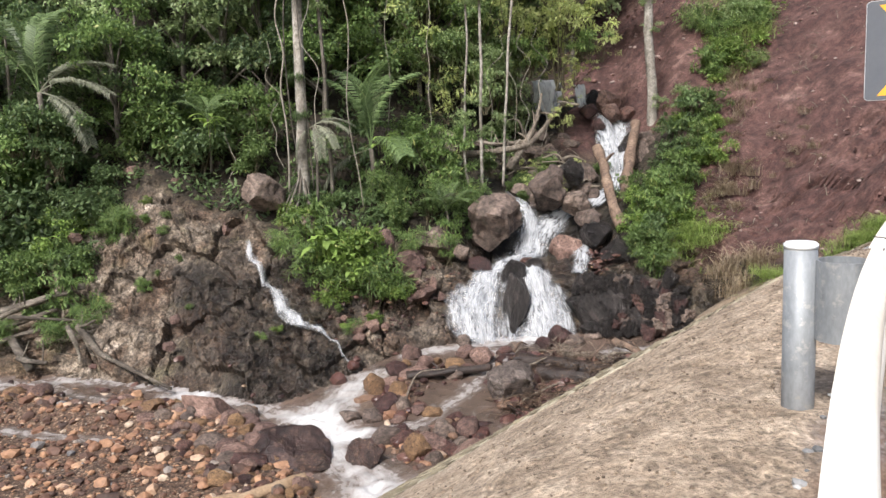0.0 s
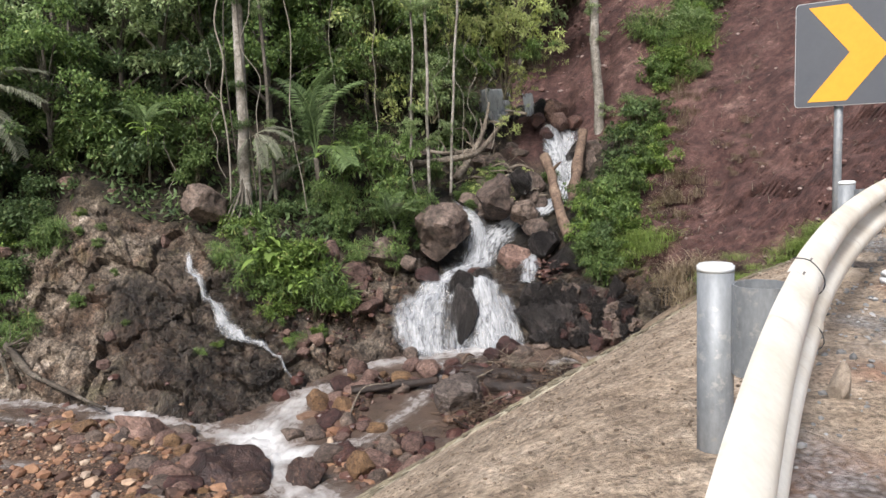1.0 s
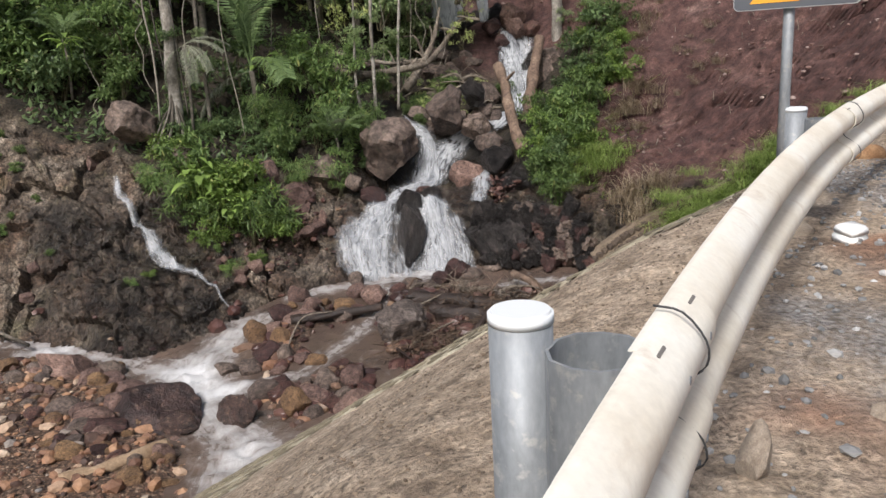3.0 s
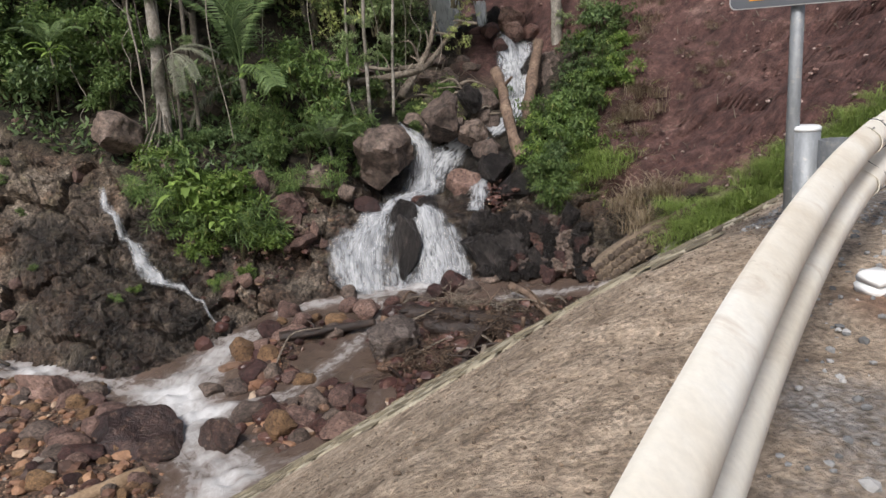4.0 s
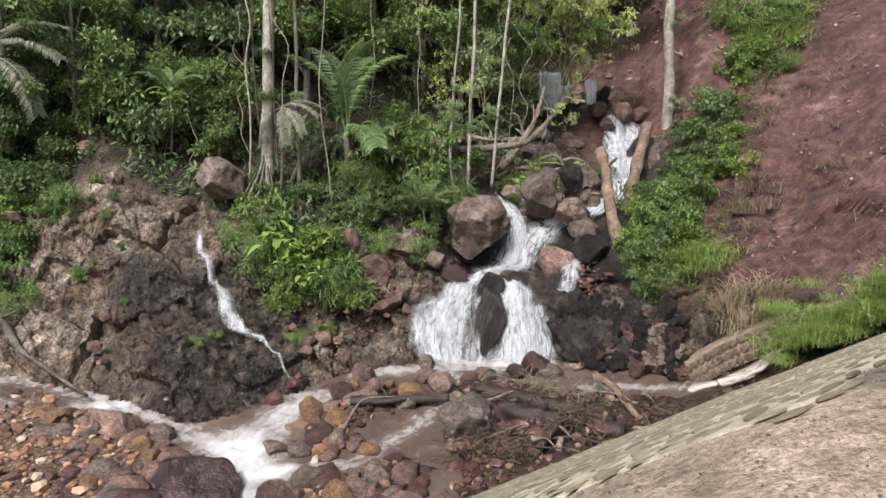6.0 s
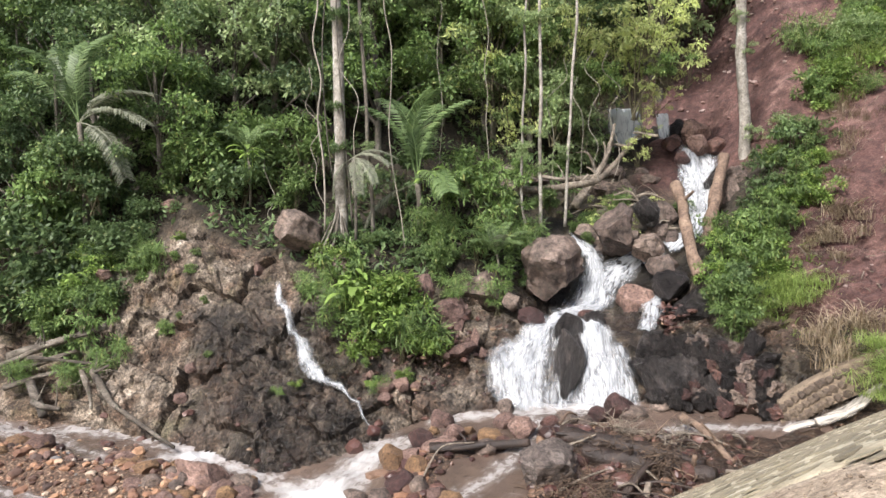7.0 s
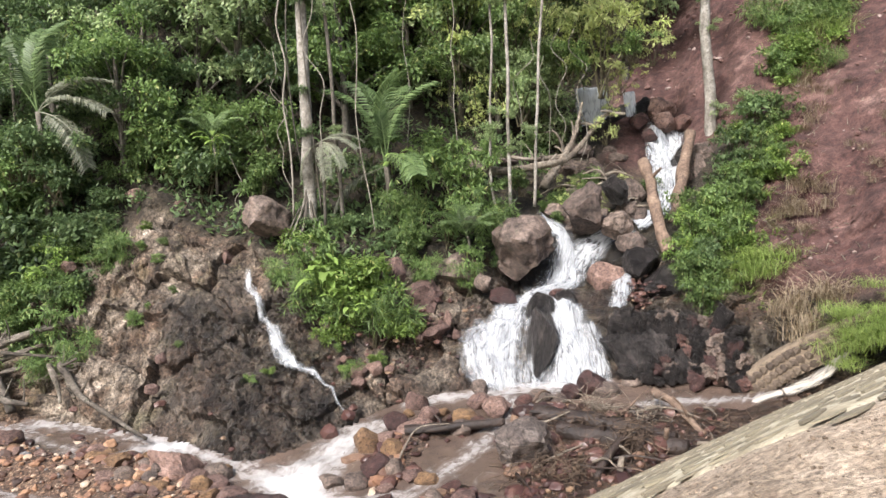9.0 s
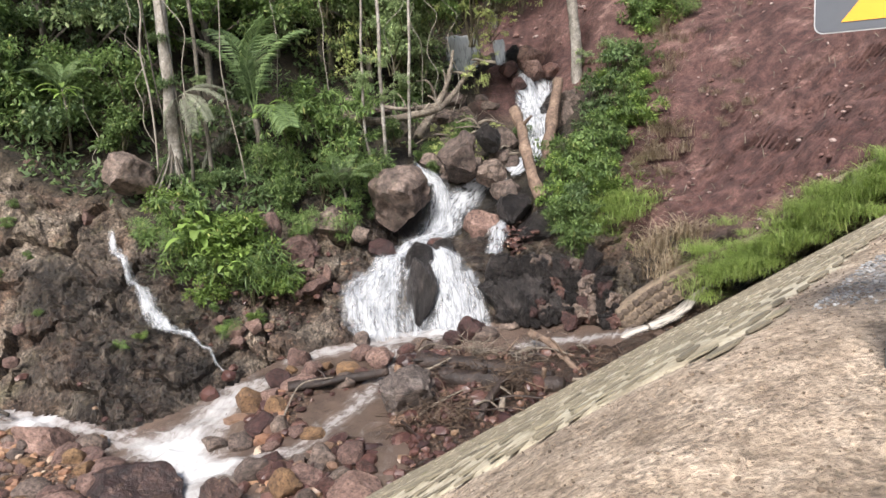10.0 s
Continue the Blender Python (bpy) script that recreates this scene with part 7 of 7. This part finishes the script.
TUFTS = [tuft_mesh(64, 1.15, 0.02, GRASS, i, 1.15) for i in range(3)]
DRY_TUFTS = [tuft_mesh(60, 0.9, 0.009, DRY, 10 + i, 1.1) for i in range(2)]
LOW_TUFTS = [tuft_mesh(100, 0.72, 0.008, GRASS, 20 + i, 1.5, 0.26) for i in range(3)]


def tufts(rows, kinds, label, group, seed, size=1.0, copies=1, jitter=0.0):
    rnd = random.Random(seed)
    for x, y, z, *_ in rows:
        for _ in range(copies):
            ob = new("grass_tuft", rnd.choice(kinds))
            px, py = x + rnd.gauss(0, jitter), y + rnd.gauss(0, jitter)
            put(ob, px, py, z if not jitter else z + base_height(px, py) - base_height(x, y), size * rnd.uniform(0.75, 1.25), rnd.uniform(0, 6.28))
            tagged(ob, label, "grass", group)


tufts([(6.92, 28.5, -1.91), (7.71, 29.0, -1.64), (8.5, 29.4, -1.34), (7.49, 30.3, -0.62), (8.26, 29.8, -0.81), (9.07, 30.2, -0.69), (8.9, 29.0, -1.5), (6.43, 27.8, -2.51), (5.86, 27.4, -2.95), (6.75, 27.0, -3.08), (7.34, 26.8, -3.23), (7.14, 26.0, -3.73), (6.38, 26.0, -3.72), (6.38, 28.4, -2.23), (8.29, 28.0, -2.08), (7.21, 27.6, -2.51), (9.45, 34.5, 2.26), (10.03, 33.0, 1.15), (10.19, 35.0, 2.67)], TUFTS, "tall drooping green grass on the bank", "grass tufts on the bank", 3, 0.85, 1, 0.4)
tufts([(7.94, 25.6, -3.67), (8.26, 25.2, -3.75), (8.7, 25.2, -3.6), (7.34, 25.0, -4.0), (10.12, 32.0, 0.35), (9.79, 31.5, -0.4), (10.8, 33.0, 1.3), (12.87, 33.0, 1.78), (12.41, 32.0, 1.0), (10.91, 34.0, 1.94), (8.48, 27.5, -2.7), (9.3, 28.6, -1.6), (9.5, 29.3, -1.2), (9.9, 30.2, -0.6), (10.2, 31.0, 0.0), (10.4, 31.8, 0.5), (10.9, 32.6, 1.0), (9.0, 27.6, -2.4), (8.7, 26.6, -3.0), (8.3, 26.0, -3.4)], DRY_TUFTS, "withered straw-coloured grass on the slope", "dry grass tufts", 4, 0.7, 2, 0.4)
GRASS_LINE = curve([(8.75, 23.0, -3.95), (9.4, 22.5, -3.3), (10.1, 22.1, -2.75), (10.8, 21.7, -2.1), (11.5, 21.2, -1.55), (12.3, 20.6, -1.0), (13.5, 19.8, -0.3)], 5)


def sward(name, rows, kinds, seed, size, copies, jitter, label):
    """Grass too thick to count, in one mesh."""
    rnd = random.Random(seed)
    pieces = []
    for x, y, z in rows:
        for _ in range(copies):
            me = rnd.choice(kinds)
            px, py = x + rnd.gauss(0, jitter), y + rnd.gauss(0, jitter)
            m = Matrix.Translation((px, py, z + base_height(px, py) - base_height(x, y))) @ Matrix.Rotation(rnd.uniform(0, 6.28), 4, "Z") @ Matrix.Scale(size * rnd.uniform(0.5, 1.35), 4)
            pieces.append(([m @ v.co for v in me.vertices], [tuple(p.vertices) for p in me.polygons]))
    v, f = joined(pieces)
    tagged(new(name, mesh_of(name, v, f, kinds[0].materials[0])), label, "grass", "", "stuff")


sward("ditch_grass", [tuple(p) for p in GRASS_LINE], LOW_TUFTS, 5, 0.72, 7, 0.42, "fresh green grass along the roadside ditch")
def on_slope(line, n):
    return [(q.x, q.y, base_height(q.x, q.y) + 0.1) for q in curve([(x, y, 0.0) for x, y in line], n)]


sward("strip_grass", on_slope([(11.4, 36.4), (12.4, 37.6), (13.6, 39.6), (15.6, 42.6), (17.6, 46.0)], 6), LOW_TUFTS, 15, 1.3, 1, 0.7, "fresh grass in a strip up the red slope")
sward("bank_grass", on_slope([(6.3, 26.2), (6.9, 26.9), (7.5, 26.4), (7.9, 27.2)], 4), LOW_TUFTS, 16, 0.9, 2, 0.35, "fresh grass tumbling down the bank beside the falls")
sward("slope_straw", on_slope([(7.2, 24.6), (7.8, 24.4), (8.4, 24.3), (8.8, 24.9)], 5), DRY_TUFTS, 17, 0.95, 1, 0.35, "withered straw hanging over the ditch wall")
sward("slope_straw", [tuple(p) for p in curve([(8.4, 26.6, -2.9), (8.9, 28.8, -1.1), (9.6, 30.6, 0.2), (10.4, 32.9, 2.0), (11.6, 35.6, 4.2)], 5)], DRY_TUFTS, 6, 0.85, 4, 0.4, "withered straw hanging on the red slope")
sward("slope_straw", [(11.9, 30.7, 1.4), (11.3, 29.0, 0.1), (12.1, 30.5, 1.45), (11.6, 28.3, 0.05), (12.6, 33.0, 3.2), (14.5, 30.0, 2.6)], DRY_TUFTS, 7, 0.5, 5, 0.6, "patches of withered grass on the red slope")
rnd = random.Random(12)
pieces = []
for _ in range(420):
    y = rnd.uniform(25.5, 42)
    a = rnd.uniform(0.24, 0.62)
    x = FAN[0] + a * (y - FAN[1])
    if y < profile(a)[2][0] + 1.0:
        continue
    p = Vector((x, y - 0.05, surface_z(x, y) + 0.05))
    d = Vector((rnd.gauss(0, 0.6), rnd.gauss(0, 0.3), rnd.gauss(0, 0.5))) * rnd.uniform(0.15, 0.5)
    d.z += 0.7 * d.y
    pieces.append(tube([p, p + d * 0.5 + Vector((0, -0.02, 0.03)), p + d], [0.016, 0.012, 0.006], 4, 0, 0, False))
v, f = joined(pieces)
tagged(new("slope_twigs", mesh_of("slope_twigs", v, f, WOOD_GREY)), "dead twigs and roots strewn on the red slope", "twigs", "", "stuff")


def undergrowth():
    rnd = np.random.default_rng(3)
    pts = []
    while len(pts) < 16000:
        y = rnd.uniform(26, 46)
        a = rnd.uniform(-1.0, 0.03)
        nodes = profile(a)
        if y < nodes[4][0] + 0.5 or (a > -0.06 and y < 33):
            continue
        x = FAN[0] + a * (y - FAN[1])
        if wobble(x, y, 0.7, 4.0) < -0.05:
            continue
        pts.append((x, y, base_height(x, y) + rnd.uniform(0.0, 0.6)))
    v, f = leaves(np.array(pts), np.array([[0, -0.3, 0.5]]) * np.ones((len(pts), 1)), 0.28, 0.42, rnd, 0.2)
    tagged(new("undergrowth", mesh_of("undergrowth", v, f, LEAF_SHADE)), "low leafy undergrowth on the forest floor", "undergrowth", "", "stuff")


undergrowth()


def band(line, n, wide, keys, r0, r1, label, group, seed):
    """Shrubs strewn along a line of the slope."""
    rnd = random.Random(seed)
    pts = curve(line, 10)
    rows = []
    for _ in range(n):
        p = rnd.choice(pts)
        x, y = p.x + rnd.gauss(0, wide), p.y + rnd.gauss(0, wide)
        r = rnd.uniform(r0, r1)
        rows.append((x, y, base_height(x, y) + 0.45 * r, r))
    shrubs(rows, keys, label, group, seed, 1.0)


band([(6.0, 26.2, 0), (6.6, 27.6, 0), (7.2, 29.3, 0), (8.1, 31.0, 0), (9.3, 33.3, 0)], 40, 0.5, ("wild", "bramble", "wild", "mid", "bright"), 0.35, 0.7, "leafy green shrub on the bank beside the falls", "shrubs beside the falls", 51)
band([(9.9, 34.6, 0), (11.7, 37.0, 0), (13.5, 39.5, 0), (15.8, 43.0, 0), (18.2, 47.0, 0)], 52, 0.75, ("wild", "bright", "light", "fern"), 0.5, 0.95, "leafy green shrub in a strip up the red slope", "shrubs on the red slope", 52)
band([(-16.5, 26.4, 0), (-14.6, 26.8, 0), (-13.2, 27.6, 0)], 16, 0.9, ("mid", "bright", "fern"), 0.4, 0.8, "leafy green shrub on the steep bank", "shrubs on the steep bank", 53)
band([(-6.5, 28.5, 0), (-4, 28.3, 0), (-2, 28.0, 0), (-0.5, 28.6, 0)], 22, 0.6, ("wild", "fern", "bramble", "deep"), 0.3, 0.6, "leafy green shrub among the boulders", "shrubs by the falls", 54)

# ---- small things on the shoulder ----
def near_spots(n, run0, run1, off0, off1, size, seed, sink=0.2):
    rnd = random.Random(seed)
    out = []
    for _ in range(n):
        run, off = rnd.uniform(run0, run1), off0 + (off1 - off0) * rnd.random() ** 1.4
        x, y, _ = rail_point(run, off)
        d = Vector((x, y)) - TOE
        z = bank_surface(d.dot(ALONG), d.dot(INWARD))[2]
        r = size * math.exp(min(rnd.gauss(0, 0.45), 0.75))
        out.append((x, y, z + sink * r, r))
    return out


cobbles("road_gravel", near_spots(1700, -1.5, 9.0, 0.1, 3.2, 0.013, 61), GREY_GRAVEL, 62, "grey crushed gravel strewn on the road shoulder", "gravel")
cobbles("edge_gravel", near_spots(1000, 4.4, 5.8, -0.55, 0.35, 0.008, 70), GREY_GRAVEL, 71, "heap of grey gravel at the foot of a post", "gravel")
CLOD = stone_mat("soil_clods", [(0.0, (0.14, 0.10, 0.07)), (0.6, (0.27, 0.20, 0.14)), (1.0, (0.36, 0.28, 0.20))], 0.95)
cobbles("soil_clods", near_spots(2200, -1.5, 8.0, -0.05, -2.6, 0.0045, 63), CLOD, 64, "small clods of sandy soil on the shoulder", "clods")
cobbles("damp_crumbs", near_spots(5200, -1.5, 8.0, -0.05, -2.4, 0.0055, 67, 0.05), stone_mat("damp_soil", [(0.0, (0.09, 0.065, 0.045)), (0.6, (0.17, 0.125, 0.088)), (1.0, (0.26, 0.2, 0.145))], 0.95), 68, "dark crumbs of damp soil on the shoulder", "clods")
RUST = stone_mat("mud_clods", [(0.0, (0.14, 0.065, 0.04)), (0.6, (0.28, 0.14, 0.085)), (1.0, (0.36, 0.21, 0.14))], 0.95)
cobbles("mud_clods", near_spots(600, -1.0, 8.0, 0.7, 3.4, 0.022, 65), RUST, 66, "reddish mud clods on the road", "clods")
DUSTY = surface("dusty_stone", [(0.3, (0.24, 0.19, 0.145)), (0.55, (0.36, 0.295, 0.23)), (0.8, (0.48, 0.41, 0.335))], 2, 16, 0.9, 0.5, 0.03, None, 0.1)
for x, y, z, w, h, mat, label in ((3.2, 5.75, 0.09, 0.2, 0.1, DUSTY, "pale flat stone under the guardrail"), (2.45, 3.7, 0.03, 0.09, 0.06, DUSTY, "small brown stone on the road shoulder"), (2.2, 4.35, 0.05, 0.1, 0.06, DUSTY, "small pale stone on the road shoulder")):
    rocks("stone", [(x, y, z, w, h)], mat, label, "", 1.0, int(x * 100))

block = new("stone", rock_of(3, DUSTY))
block.matrix_world = Matrix.Translation((1.95, 3.45, 0.065)) @ Matrix.Rotation(0.1, 4, "Y") @ Matrix.Rotation(0.5, 4, "Z") @ Matrix.Diagonal((0.045, 0.042, 0.1, 1))
tagged(block, "pale upright stone block beside the guardrail", "rock")


def litter_box():
    ob = thing("foam_box", Matrix.Translation((3.38, 5.52, 0.09)) @ Matrix.Rotation(radians(25), 4, "Z") @ Matrix.Rotation(radians(8), 4, "X"), "crushed white foam food box on the road shoulder", "litter")
    white = plain("foam_white", (0.82, 0.82, 0.80), 0.6)
    for name, z, h in (("tray", 0.0, 0.055), ("lid", 0.055, 0.045)):
        bm = bmesh.new()
        bmesh.ops.create_cube(bm, size=1.0, matrix=Matrix.Translation((0, 0, z)) @ Matrix.Diagonal((0.15, 0.13, h, 1)))
        for v in bm.verts:
            if (v.co.z - z) * (1 if name == "lid" else -1) > 0:
                v.co.x, v.co.y = v.co.x * 0.82, v.co.y * 0.8
        bmesh.ops.bevel(bm, geom=list(bm.edges), offset=0.01, segments=2, affect="EDGES")
        part(name, bm, white, ob, "", True)
    husk = thing("coconut_husk", Matrix.Translation((4.85, 7.8, 0.16)) @ Matrix.Rotation(radians(60), 4, "Z"), "split brown coconut husk lying on the gravel", "litter")
    bm = bmesh.new()
    bmesh.ops.create_uvsphere(bm, u_segments=20, v_segments=12, radius=0.1)
    bmesh.ops.delete(bm, geom=[v for v in bm.verts if v.co.x > 0.05], context="VERTS")
    bmesh.ops.solidify(bm, geom=list(bm.faces), thickness=0.02)
    for v in bm.verts:
        v.co *= 1 + 0.12 * noise.noise(v.co * 14)
        v.co.y *= 1.3
    part("shell", bm, surface("husk_fibre", [(0.3, (0.22, 0.11, 0.05)), (0.7, (0.42, 0.26, 0.14))], 8, 60, 0.95, 0.6, 0.01), husk, "", True)


litter_box()
for s0 in (0.02, 3.53):
    prof = [(0.0, 0.325), (0.05, 0.318), (0.09, 0.27), (0.092, 0.225), (0.06, 0.195), (0.012, 0.165), (0.012, 0.14), (0.07, 0.1), (0.092, 0.07), (0.09, 0.03), (0.03, -0.012)]
    pts = []
    for o, z in prof:
        x, y, h = rail_point(s0 + 0.05 * (0.3 - z), 0.24 + o)
        pts.append((x, y, 0.358 + GRADE * s0 + z))
    v, f = tube(curve(pts, 3), 0.0022, 5)
    part("wire_tie", mesh_of("wire_tie", v, f, plain("dark_wire", (0.06, 0.06, 0.06), 0.6, 0.5), True), None, rail, "dark wire tied round the beam joint")

# gully between the falls: stacked boulders, ferns and hanging roots
rnd = random.Random(2024)
rows = []
for _ in range(30):
    x, y = rnd.uniform(1.6, 4.6), rnd.uniform(29.6, 35.5)
    w = rnd.uniform(0.4, 0.95)
    rows.append((x, y, base_height(x, y) + 0.2 * w, w, w * rnd.uniform(0.6, 0.95)))
rocks("boulder", rows, ROCK_BROWN, "brown boulder stacked in the gully", "boulders in the gully", 1.0, 41)
for i in range(16):
    x, y = rnd.uniform(0.8, 4.4), rnd.uniform(30.6, 33.6)
    z = base_height(x, y) + rnd.uniform(0.1, 0.9)
    dx, dz = rnd.uniform(-1.6, 1.6), rnd.uniform(-0.5, 1.3)
    log("fallen_branch", [(x, y, z), (x + dx * 0.4, y + rnd.uniform(-0.3, 0.3), z + dz * 0.5 + rnd.uniform(0, 0.35)), (x + dx, y + rnd.uniform(-0.4, 0.4), z + dz)], rnd.uniform(0.03, 0.075), 0.02, WOOD_GREY, "bare grey branch tangled in the gully", "branch", "branches in the gully", 2, 60 + i)
band([(1.2, 30.6, 0), (2.2, 31.8, 0), (3.4, 33.0, 0), (4.2, 34.6, 0)], 16, 0.5, ("fern", "mid", "yellow"), 0.25, 0.5, "small leafy plant rooted in the gully", "plants in the gully", 55)
for x, y, z in ((-2.6, 36.2, 3.0), (-0.6, 35.4, 2.6), (-4.2, 35.2, 3.0)):
    tree(TREES["mid"][int(abs(x * 10)) % 3], x, y, z, 0.85, x * 3, "light green rainforest tree above the gully", "trees above the gully")
